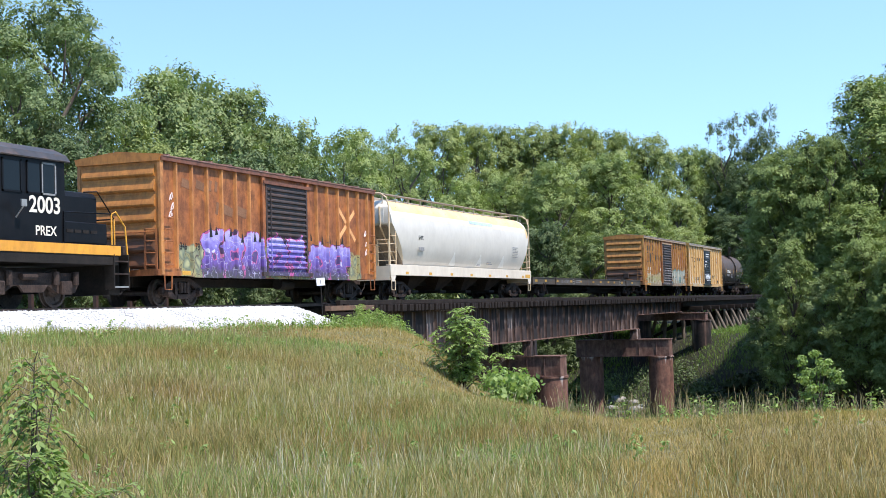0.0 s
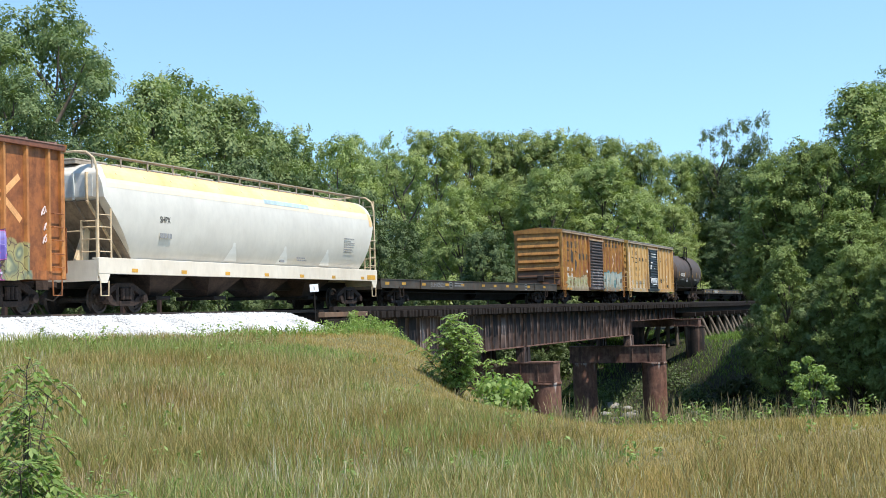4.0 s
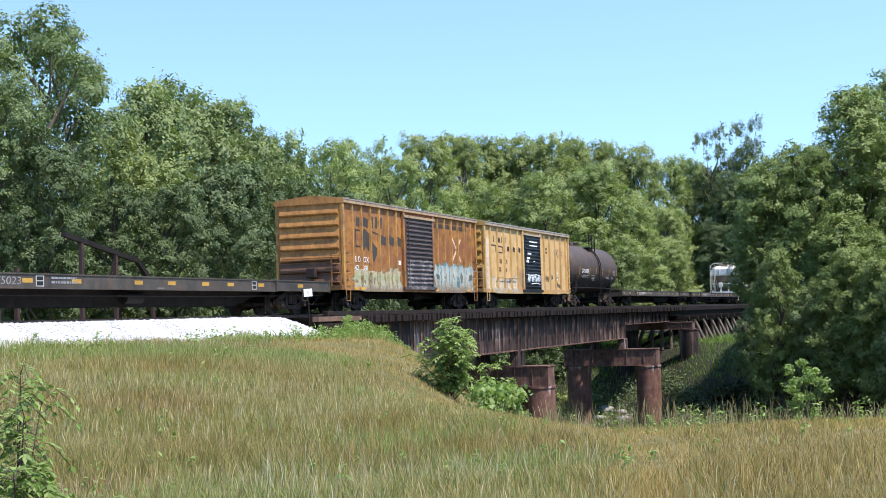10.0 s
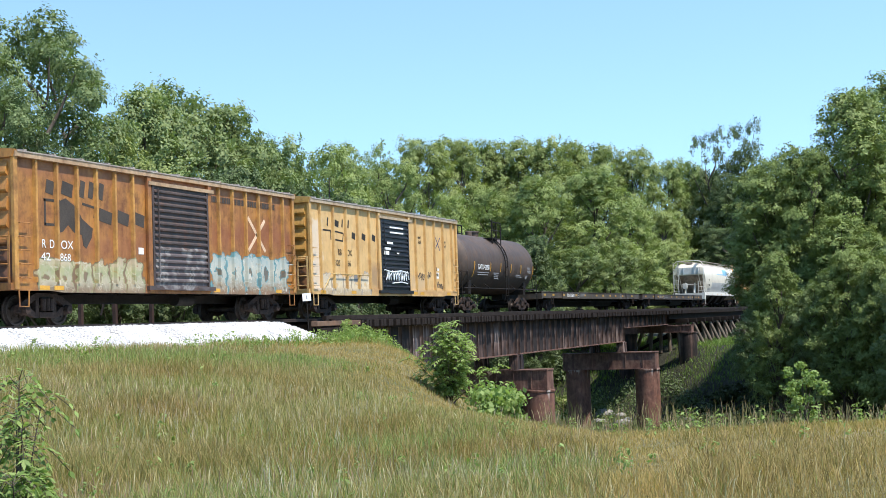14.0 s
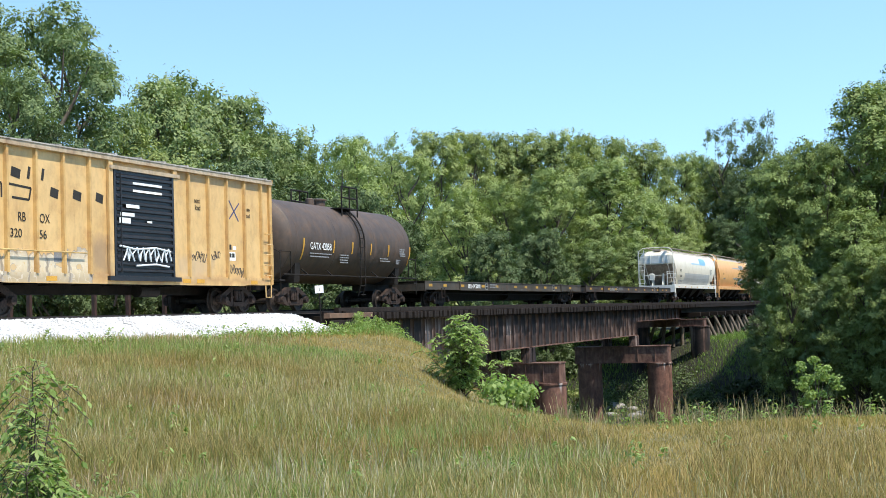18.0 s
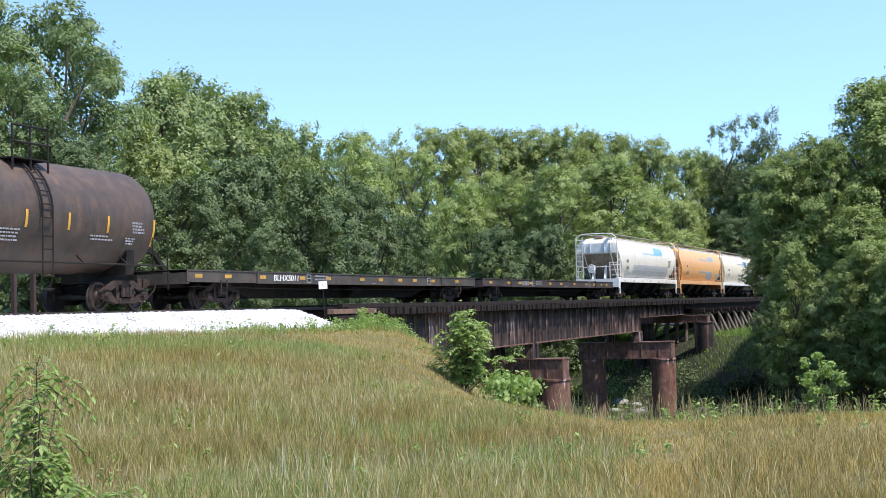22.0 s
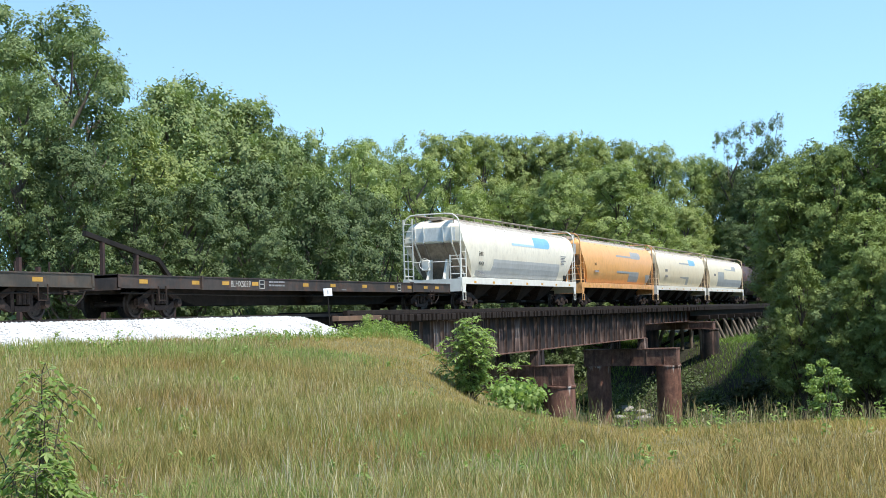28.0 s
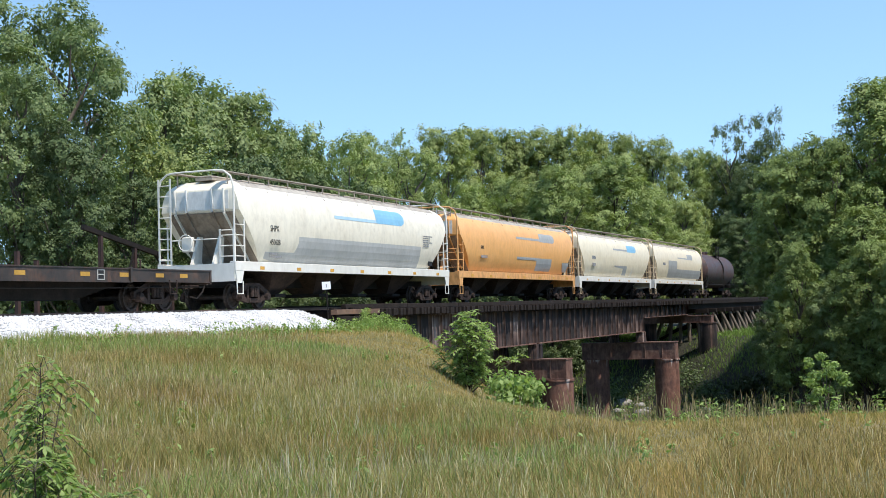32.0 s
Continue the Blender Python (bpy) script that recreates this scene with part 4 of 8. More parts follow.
def add_coupler(parent, x, way):
    s = Shape().box(min(x, x + way * 0.55), max(x, x + way * 0.55), -0.09, 0.09, 0.76, 0.94, 0.02)
    xe = x + way * 0.62
    s.extrude([(xe - 0.16, -0.16), (xe + 0.13, -0.16), (xe + 0.16, -0.05), (xe + 0.02, 0.0), (xe + 0.05, 0.14), (xe - 0.14, 0.17)], 0.70, 0.99, "z")
    part("coupler", s, M_GEAR, parent)
    hose = Shape().tube([(x, -0.3, 0.8), (x + way * 0.15, -0.32, 0.6), (x + way * 0.4, -0.25, 0.38), (x + way * 0.62, -0.12, 0.45)], 0.025, 6)
    part("brake_hose", hose, M_DARK, parent)


def ladder(parent, x0, x1, y, zs, material):
    """Rungs standing off the side."""
    back = -0.07 if y > 0 else 0.07
    for z in zs:
        part("ladder_rung", Shape().tube([(x0, y + back, z), (x0, y, z), (x1, y, z), (x1, y + back, z)], 0.016, 6), material, parent)


def end_ladder(parent, x, y0, y1, zs, material, ends):
    s = Shape()
    for z in zs:
        s.tube([(x, y0, z), (x, y1, z)], 0.018, 6)
    for y in (y0, y1):
        s.box(x - 0.012, x + 0.012, y - 0.03, y + 0.03, ends[0], ends[1])
    return part("ladder", s, material, parent)


def stirrup(parent, x, y, material):
    s = Shape().tube([(x - 0.2, y, 0.92), (x - 0.18, y, 0.50), (x + 0.18, y, 0.50), (x + 0.2, y, 0.92)], 0.022, 6)
    return part("stirrup_step", s, material, parent)


def boxcar(name_label, u, length, side, roofm, endm, doorm, trim, door, first, pitch, n1, after, n2, postm):
    L = length
    car = thing("boxcar", name_label, "boxcar", "boxcars of the train")
    TRAIN.append((car, u))
    for sgn, nm in ((-1, "side_sheet"), (1, "side_sheet")):
        y0, y1 = sorted((sgn * 1.36, sgn * 1.42))
        s = Shape()
        s.box(0.04, door[0] - 0.1, y0, y1, 1.02, 4.46)
        s.box(door[1] + 0.1, L - 0.04, y0, y1, 1.02, 4.46)
        s.box(door[0] - 0.1, door[1] + 0.1, y0, y1, 4.10, 4.46)
        part(nm, s, side, car)
        sill = Shape()
        sill.extrude([(0.0, 0.92), (1.6, 0.92), (2.0, 0.88), (L - 2.0, 0.88), (L - 1.6, 0.92), (L, 0.92), (L, 1.16), (0, 1.16)], *sorted((sgn * 1.425, sgn * 1.475)))
        part("side_sill", sill, side, car)
        plate = Shape().box(-0.02, L + 0.02, *sorted((sgn * 1.40, sgn * 1.56)), 4.42, 4.56)
        part("eave_plate", plate, trim, car)
        xs = [first + pitch * i for i in range(n1)] + [after + pitch * i for i in range(n2)]
        for x in xs:
            p = Shape().extrude([(x - 0.065, sgn * 1.421), (x - 0.04, sgn * 1.515), (x + 0.04, sgn * 1.515), (x + 0.065, sgn * 1.421)], 1.14, 4.43, "z")
            part("side_post", p, postm, car)
        for x in (0.06, L - 0.06):
            part("corner_post", Shape().box(x - 0.08, x + 0.08, *sorted((sgn * 1.40, sgn * 1.52)), 0.94, 4.47, 0.015), postm, car)
        # door
        yo = sgn * 1.50
        d = Shape().box(door[0], door[1], *sorted((sgn * 1.43, yo)), 1.12, 4.16)
        dr = part("door", d, doorm, car)
        for i in range(15):
            zz = 1.22 + i * 0.195
            part("door_rib", Shape().extrude([(yo, zz), (yo + sgn * 0.055, zz + 0.03), (yo + sgn * 0.055, zz + 0.075), (yo, zz + 0.125)], door[0] + 0.1, door[1] - 0.1, "x"), doorm, dr)
        for x in (door[0] + 0.05, door[1] - 0.05):
            part("door_edge", Shape().box(x - 0.05, x + 0.05, *sorted((yo, yo + sgn * 0.04)), 1.10, 4.18), doorm, dr)
        part("lock_bar", Shape().tube([(door[0] + 0.28, yo + sgn * 0.075, 1.2), (door[0] + 0.28, yo + sgn * 0.075, 4.1)], 0.02, 6), doorm, dr)
        for x in (door[0] - 0.12, door[1] + 0.12):
            part("door_post", Shape().box(x - 0.1, x + 0.1, *sorted((sgn * 1.425, sgn * 1.535)), 0.96, 4.43, 0.012), side, car)
        for z0, z1 in ((0.98, 1.11), (4.17, 4.28)):
            part("door_track", Shape().box(door[0] - 0.2 if z0 > 2 else door[0] - 0.3, door[1] + 0.3, *sorted((sgn * 1.43, sgn * 1.575)), z0, z1), trim if z0 > 2 else doorm, car)
        ladder(car, 0.12, 0.55, sgn * 1.57, [1.25 + 0.36 * i for i in range(5)], trim if sgn > 0 else side)
        ladder(car, L - 0.55, L - 0.12, sgn * 1.57, [1.25 + 0.36 * i for i in range(5)], side)
        for x in (0.33, L - 0.33):
            stirrup(car, x, sgn * 1.5, side)
    for x, w in ((0.0, -1), (L, 1)):
        e = part("end_sheet", Shape().box(*sorted((x - w * 0.10, x)), -1.40, 1.40, 1.0, 4.42), endm, car)
        for i in range(7):
            z = 1.16 + i * 0.462
            prof = [(x, z), (x + w * 0.085, z + 0.05), (x + w * 0.10, z + 0.09), (x + w * 0.085, z + 0.15), (x + w * 0.015, z + 0.36), (x, z + 0.38)]
            part("end_rib", Shape().extrude(prof, -1.31, 1.31), endm, e)
        g = Shape().extrude([(-1.50, 4.40), (1.50, 4.40), (1.56, 4.60), (0, 4.76), (-1.56, 4.60)], *sorted((x - w * 0.06, x + w * 0.09)), "x")
        part("gable", g, endm, car)
        end_ladder(car, x + w * 0.16, -1.42, -1.02, [1.25 + 0.36 * i for i in range(4)], side, (1.1, 2.35))
        gr = Shape().tube([(x + w * 0.05, -1.35, 2.25), (x + w * 0.17, -1.35, 2.25), (x + w * 0.17, 1.2, 2.25), (x + w * 0.05, 1.2, 2.25)], 0.018, 6)
        part("grab_iron", gr, side, car)
        part("end_sill", Shape().box(*sorted((x - w * 0.05, x + w * 0.12)), -1.45, 1.45, 0.93, 1.12), side, car)
        st = Shape().box(*sorted((x + w * 0.10, x + w * 0.42)), -0.75, 0.75, 1.10, 1.14)
        part("crossover_step", st, M_GEAR, car)
    hb = Shape().box(-0.30, -0.10, -0.35, 0.05, 1.45, 1.85, 0.03)
    part("brake_housing", hb, M_GEAR, car)
    rf = Shape().extrude([(-1.58, 4.55), (1.58, 4.55), (1.58, 4.585), (0, 4.74), (-1.58, 4.585)], 0.07, L - 0.07, "x")
    part("roof", rf, roofm, car)
    n = 13
    for i in range(n):
        x = 0.4 + (L - 0.8) * i / (n - 1)
        part("roof_rib", Shape().extrude([(-1.57, 4.582), (0, 4.737), (1.57, 4.582), (1.57, 4.63), (0, 4.785), (-1.57, 4.63)], x - 0.05, x + 0.05, "x"), roofm, car)
    fl = Shape().box(0.1, L - 0.1, -1.36, 1.36, 1.03, 1.12).box(0.3, L - 0.3, -0.22, 0.22, 0.62, 1.03)
    for x in np.arange(2.0, L - 1.5, 1.45):
        fl.box(x - 0.05, x + 0.05, -1.36, 1.36, 0.86, 1.03)
    part("underframe", fl, M_DARK, car)
    part("air_reservoir", Shape().lathe([(L * 0.55, 0.05), (L * 0.55, 0.2), (L * 0.55 + 1.0, 0.2), (L * 0.55 + 1.0, 0.05)], "x", (0, -0.75, 0.72), 14), M_DARK, car)
    for x in (1.75, L - 1.75):
        add_truck(car, x)
    add_coupler(car, 0.0, -1)
    add_coupler(car, L, 1)
    return car


HOPPER_Z = [1.50, 1.7, 1.9, 2.15, 2.4, 2.7, 3.0, 3.3, 3.6, 3.75, 3.9, 4.03, 4.15, 4.25, 4.33, 4.40]
HOPPER_Y = [1.17, 1.28, 1.365, 1.445, 1.495, 1.525, 1.53, 1.515, 1.465, 1.425, 1.365, 1.295, 1.205, 1.095, 0.96, 0.72]


def hopper_halfwidth(z):
    return float(np.interp(z, HOPPER_Z, HOPPER_Y))


def skin_y(z):
    """Just outside the hopper side at a height."""
    return round(max(hopper_halfwidth(z), hopper_halfwidth(z + 0.22)) + 0.008, 3)


def hopper(name_label, u, body, roofm, trim, sillm, L=19.1, patches=(), edge=None, low=1.26, far=1.0):
    car = thing("covered_hopper", name_label, "hopper car", "covered hoppers of the train")
    TRAIN.append((car, u))
    zs = HOPPER_Z
    end = [(0.30, 3.32, 4.00), (0.36, 3.26, 4.10), (0.55, 3.06, 4.24), (0.85, 2.75, 4.36), (1.25, 2.34, 4.40), (1.65, 1.93, 4.40), (2.05, 1.52, 4.40), (2.15, 1.50, 4.40)]
    st = end + [(x, 1.50, 4.40) for x in np.linspace(4, L - 4, 8)] + [(L - 0.30 - (x - 0.30) * far, a, b) for x, a, b in reversed(end)]
    s = Shape()
    k = 2 * len(zs)
    for x, zl, zh in st:
        ring = [(x, -hopper_halfwidth(min(max(z, zl), zh)), min(max(z, zl), zh)) for z in zs]
        ring += [(x, hopper_halfwidth(min(max(z, zl), zh)), min(max(z, zl), zh)) for z in reversed(zs)]
        s.v += ring
    for i in range(len(st) - 1):
        for j in range(k):
            s.f.append((i * k + j, i * k + (j + 1) % k, (i + 1) * k + (j + 1) % k, (i + 1) * k + j))
    s.f += [tuple(range(k)), tuple(range((len(st) - 1) * k, len(st) * k))]
    part("body", s, body, car, smooth=True)
    for x, w in ((0.0, 1), (L, -1)):
        part("slope_sheet", Shape().beam((x + w * 0.345, 0, 3.245), (x + w * 2.0, 0, 1.545), 2.5, 0.03, (1, 0, 0)), SLOPE_GRIME, car, "grimy brown slope sheet")
        part("end_panel", Shape().box(*sorted((x + w * 0.285, x + w * 0.298)), -1.12, 1.12, 3.36, 3.98), END_SHADE, car, "upper end panel with cool shade in its paint")
    roofline = Shape()
    for z0, z1 in ((4.15, 4.25), (4.25, 4.33), (4.33, 4.40)):
        for q in (-1, 1):
            ya, yb = q * (hopper_halfwidth(z0) + 0.005), q * (hopper_halfwidth(z1) + 0.005)
            roofline.add([(1.0, ya, z0), (L - 1.0, ya, z0), (L - 1.0, yb, z1), (1.0, yb, z1)], [(0, 1, 2, 3)])
    part("roof_edge_sheet", roofline, edge or ROOF_DUST, car, "stained roof edge")
    for x in np.arange(1.2, L - 1.0, 1.45):
        part("roof_seam", Shape().beam((x, -hopper_halfwidth(4.03) - 0.012, 4.03), (x, -hopper_halfwidth(4.33) - 0.012, 4.33), 0.03, 0.02, (1, 0, 0)), edge or ROOF_DUST, car)

    def skin(nm, outline, material, label="", lift=0.006):
        """A painted patch lying on the curved side, from a function x range by height."""
        p = Shape()
        rows = []
        hs, lo, hi = zip(*outline)
        for z in sorted(set(hs) | {k for k in HOPPER_Z if hs[0] < k < hs[-1]}):
            x0, x1 = float(np.interp(z, hs, lo)), float(np.interp(z, hs, hi))
            y = -hopper_halfwidth(z) - lift
            rows.append(((x0, y, z), (x1, y, z)))
        for (a, b), (c, d) in zip(rows, rows[1:]):
            p.add([a, b, d, c], [(0, 1, 2, 3)])
        return part(nm, p, material, car, label, smooth=True)

    for layer, (nm, outline, material, label) in enumerate(patches):
        skin(nm, outline, material, label, 0.005 + 0.003 * layer)
    # roof walk
    tr = Shape().box(0.6, L - 0.6, -0.33, 0.33, 4.38, 4.47)
    part("hatch_trough", tr, roofm, car)
    for sgn in (-1, 1):
        w = Shape().box(0.15, L - 0.15, *sorted((sgn * 0.72, sgn * 1.02)), 4.60, 4.635)
        part("running_board", w, roofm, car, "rusty grated walkway")
        for x in np.arange(0.5, L - 0.3, 1.4):
            part("walk_bracket", Shape().beam((x, sgn * 0.98, 4.61), (x, sgn * 0.98, 4.05), 0.03, 0.05, (1, 0, 0)), roofm, car)
    for i in range(9):
        x = 1.4 + (L - 2.8) * i / 8
        part("hatch_cover", Shape().box(x - 0.8, x + 0.8, -0.30, 0.30, 4.472, 4.54, 0.02), roofm, car)
    for sgn in (-1, 1):
        sl = Shape().box(0.0, L, *sorted((sgn * 1.46, sgn * 1.52)), low, 1.58, 0.012)
        sl.box(0.0, L, *sorted((sgn * 1.30, sgn * 1.46)), 1.53, 1.58)
        part("side_sill", sl, sillm, car)
        for x in np.arange(1.6, L - 1, 2.65):
            part("reflector", Shape().box(x, x + 0.3, *sorted((sgn * 1.521, sgn * 1.526)), low + 0.06, low + 0.17), M_YELLOW, car, "yellow reflective strip")
    for x, w in ((0.0, 1), (L, -1)):
        part("end_platform", Shape().box(*sorted((x, x + w * 1.9)), -1.46, 1.46, 1.46, 1.52), sillm, car)
        part("end_sill", Shape().box(*sorted((x, x + w * 0.12)), -1.46, 1.46, 0.92, 1.46), sillm, car)
        for y in (-0.95, -0.5, 0.5, 0.95):
            rb = Shape().beam((x + w * 0.27, y, 3.26), (x + w * 1.98, y, 1.56), 0.05, 0.12)
            part("slope_rib", rb, SLOPE_GRIME if abs(y) < 0.9 else trim, car)
            part("end_rib", Shape().box(*sorted((x + w * 0.21, x + w * 0.31)), y - 0.025, y + 0.025, 3.28, 4.05), END_SHADE if abs(y) < 0.9 else trim, car)
        for y in (-0.42, 0.42):
            part("end_leg", Shape().extrude([(x + w * 0.35, 1.5), (x + w * 0.95, 1.5), (x + w * 1.05, 2.5), (x + w * 0.85, 2.5)], y - 0.05, y + 0.05), trim, car)
        for sgn in (-1, 1):
            post = Shape().tube([(x + w * 0.06, sgn * 1.46, 1.0), (x + w * 0.06, sgn * 1.46, 4.05), (x + w * 0.06, sgn * 1.36, 4.40), (x + w * 0.06, sgn * 1.10, 4.60), (x + w * 0.06, sgn * 0.7, 4.64)], 0.035, 8)
            part("corner_post", post, trim, car)
            post = Shape().tube([(x + w * 0.62, sgn * 1.50, 1.55), (x + w * 0.62, sgn * 1.50, 3.0)], 0.03, 8)
            part("ladder_stile", post, trim, car)
            ladder(car, *sorted((x + w * 0.06, x + w * 0.62)), sgn * 1.50, [1.75, 2.1, 2.45, 2.8], trim)
            if sgn < 0 and w > 0:
                end_ladder(car, x + w * 0.03, sgn * 0.92, sgn * 1.44, [1.75, 2.1, 2.45, 2.62], trim, (1.0, 2.66))
            else:
                end_ladder(car, x + w * 0.03, sgn * 0.98, sgn * 1.44, [1.7 + 0.36 * i for i in range(8)], trim, (1.5, 4.45))
            gus = Shape().extrude([(x + w * 0.0, low), (x + w * 0.55, low), (x + w * 0.40, 0.86), (x + w * 0.12, 0.86)], *sorted((sgn * 1.47, sgn * 1.51)))
            part("jacking_pad", gus, sillm, car)
            stirrup(car, x + w * 0.3, sgn * 1.49, trim)
        part("top_rail", Shape().tube([(x + w * 0.06, -0.7, 4.64), (x + w * 0.06, 0.7, 4.64)], 0.03, 8), trim, car)
        part("grab_iron", Shape().tube([(x + w * 0.05, -1.0, 2.35), (x + w * 0.05, 1.0, 2.35)], 0.02, 6), trim, car)
        add_truck(car, x + w * 1.85)
        add_coupler(car, x, -w)
    bw = Shape().tube([(-0.06, 0.35 + 0.27 * math.cos(a), 2.25 + 0.27 * math.sin(a)) for a in np.linspace(0, 2 * math.pi, 17)], 0.02, 6, False)
    bw.box(0.0, 0.18, 0.15, 0.55, 1.95, 2.45, 0.03)
    part("brake_wheel", bw, trim, car)
    # discharge bays
    for i in range(4):
        xc = 4.4 + (L - 8.8) * i / 3
        b = Shape()
        t = [(xc - 1.45, -1.28, 1.48), (xc + 1.45, -1.28, 1.48), (xc + 1.45, 1.28, 1.48), (xc - 1.45, 1.28, 1.48)]
        lo = [(xc - 0.35, -0.45, 0.52), (xc + 0.35, -0.45, 0.52), (xc + 0.35, 0.45, 0.52), (xc - 0.35, 0.45, 0.52)]
        b.add(t + lo, [(0, 1, 5, 4), (1, 2, 6, 5), (2, 3, 7, 6), (3, 0, 4, 7), (4, 5, 6, 7), (0, 3, 2, 1)])
        part("discharge_bay", b, M_GEAR, car)
        part("outlet_gate", Shape().box(xc - 0.4, xc + 0.4, -0.75, 0.75, 0.40, 0.52, 0.02), M_DARK, car)
    part("centre_sill", Shape().box(0.3, L - 0.3, -0.2, 0.2, 0.75, 1.10), M_DARK, car)
    return car


def tank_car(name_label, u, shell, L=12.6, r=1.56, zc=2.64, marks=True):
    car = thing("tank_car", name_label, "tank car", "tank cars of the train")
    TRAIN.append((car, u))
    x0, x1 = 0.75, L - 0.75
    prof = [(x0 - 0.42, 0.02), (x0 - 0.40, 0.45), (x0 - 0.32, 0.85), (x0 - 0.18, 1.2), (x0 - 0.05, 1.4), (x0 + 0.12, r)]
    prof += [(x, r) for x in np.linspace(x0 + 1.2, x1 - 1.2, 6)]
    prof += [(x1 - 0.12, r), (x1 + 0.05, 1.4), (x1 + 0.18, 1.2), (x1 + 0.32, 0.85), (x1 + 0.40, 0.45), (x1 + 0.42, 0.02)]
    part("shell", Shape().lathe(prof, "x", (0, 0, zc), 48), shell, car, smooth=True)
    for x in (x0 + 0.55, L * 0.36, L * 0.64, x1 - 0.55):
        part("weld_band", Shape().lathe([(x - 0.04, r - 0.004), (x - 0.02, r + 0.003), (x + 0.02, r + 0.003), (x + 0.04, r - 0.004)], "x", (0, 0, zc), 48), shell, car, smooth=True)
    xm = L * 0.53
    top = zc + r
    part("manway", Shape().lathe([(top - 0.08, 0.30), (top + 0.20, 0.30), (top + 0.20, 0.36), (top + 0.25, 0.36), (top + 0.29, 0.2)], "z", (xm - 0.6, 0, 0), 18), shell, car, smooth=True)
    part("valve_housing", Shape().lathe([(top - 0.08, 0.18), (top + 0.22, 0.18), (top + 0.26, 0.12)], "z", (xm - 1.3, 0, 0), 14), shell, car, smooth=True)
    for sgn in (-1, 1):
        part("top_platform", Shape().box(xm - 0.75, xm + 0.75, *sorted((sgn * 0.45, sgn * 1.15)), top - 0.16, top - 0.12), M_DARK, car)
        rail = Shape()
        for x in (xm - 0.72, xm, xm + 0.72):
            rail.tube([(x, sgn * 1.12, top - 0.45), (x, sgn * 1.12, top + 0.72)], 0.032, 6)
        for z in (top + 0.28, top + 0.72):
            rail.tube([(xm - 0.72, sgn * 1.12, z), (xm + 0.72, sgn * 1.12, z)], 0.032, 6)
        part("safety_rail", rail, M_DARK, car)
        la = Shape()
        for x in (xm - 0.21, xm + 0.21):
            la.tube([(x, sgn * (r + 0.09) * math.cos(a), zc + (r + 0.09) * math.sin(a)) for a in np.linspace(-0.1, 1.05, 8)] , 0.034, 6)
            la.tube([(x, sgn * (r + 0.09), zc - 0.15), (x, sgn * (r + 0.07), 1.05), (x, sgn * 1.5, 0.55)], 0.022, 6)
        for a in np.linspace(-0.1, 1.0, 6):
            la.tube([(xm - 0.21, sgn * (r + 0.09) * math.cos(a), zc + (r + 0.09) * math.sin(a)), (xm + 0.21, sgn * (r + 0.09) * math.cos(a), zc + (r + 0.09) * math.sin(a))], 0.018, 6)
        for z in (0.6, 0.95, 1.3, 1.65, 2.0):
            la.tube([(xm - 0.21, sgn * (r + 0.06), z), (xm + 0.21, sgn * (r + 0.06), z)], 0.018, 6)
        part("side_ladder", la, M_DARK, car)
        part("running_rail", Shape().tube([(0.3, sgn * 1.50, 1.32), (L - 0.3, sgn * 1.50, 1.32)], 0.028, 6), M_DARK, car)
        for x in (2.2, 4.2, L - 4.2, L - 2.2):
            part("rail_bracket", Shape().beam((x, sgn * 1.50, 1.32), (x + 0.05, sgn * 1.2, 1.55), 0.04, 0.04), M_DARK, car)
    for x, w in ((0.0, 1), (L, -1)):
        part("stub_sill", Shape().box(*sorted((x, x + w * 2.9)), -0.3, 0.3, 0.80, 1.12), M_DARK, car)
        part("saddle", Shape().extrude([(-1.25, 1.05), (1.25, 1.05), (1.30, 1.75), (0.8, 1.5), (0, 1.30), (-0.8, 1.5), (-1.30, 1.75)], *sorted((x + w * 1.55, x + w * 1.95)), "x"), M_DARK, car)
        part("end_platform", Shape().box(*sorted((x, x + w * 0.4)), -1.5, 1.5, 1.08, 1.14), M_DARK, car)
        hr = Shape()
        for sgn in (-1, 1):
            hr.tube([(x + w * 0.1, sgn * 1.48, 0.6), (x + w * 0.1, sgn * 1.48, 2.1), (x + w * 0.1, sgn * 1.3, 2.2)], 0.02, 6)
            hr.tube([(x + w * 0.9, sgn * 1.48, 1.3), (x + w * 0.9, sgn * 1.48, 2.15), (x + w * 0.1, sgn * 1.48, 2.15)], 0.02, 6)
        hr.tube([(x + w * 0.1, -1.3, 2.2), (x + w * 0.1, 1.3, 2.2)], 0.02, 6)
        part("end_rail", hr, M_DARK, car)
        add_truck(car, x + w * 1.75)
        add_coupler(car, x, -w)
    if marks:
        for i, x in enumerate((1.75, 4.25, 5.9, 7.65, 9.4, 11.65)):
            long = i in (0, 5)
            p = Shape()
            aa = np.linspace(-0.50 if long else -0.28, 0.02, 6)
            rows = [((x, -(r + 0.014) * math.cos(a), zc + (r + 0.014) * math.sin(a)), (x + 0.10, -(r + 0.014) * math.cos(a), zc + (r + 0.014) * math.sin(a))) for a in aa]
            for (a, b), (c, d) in zip(rows, rows[1:]):
                p.add([a, b, d, c], [(0, 1, 2, 3)])
            part("reflector", p, M_YELLOW, car, "yellow reflective strip")
    return car


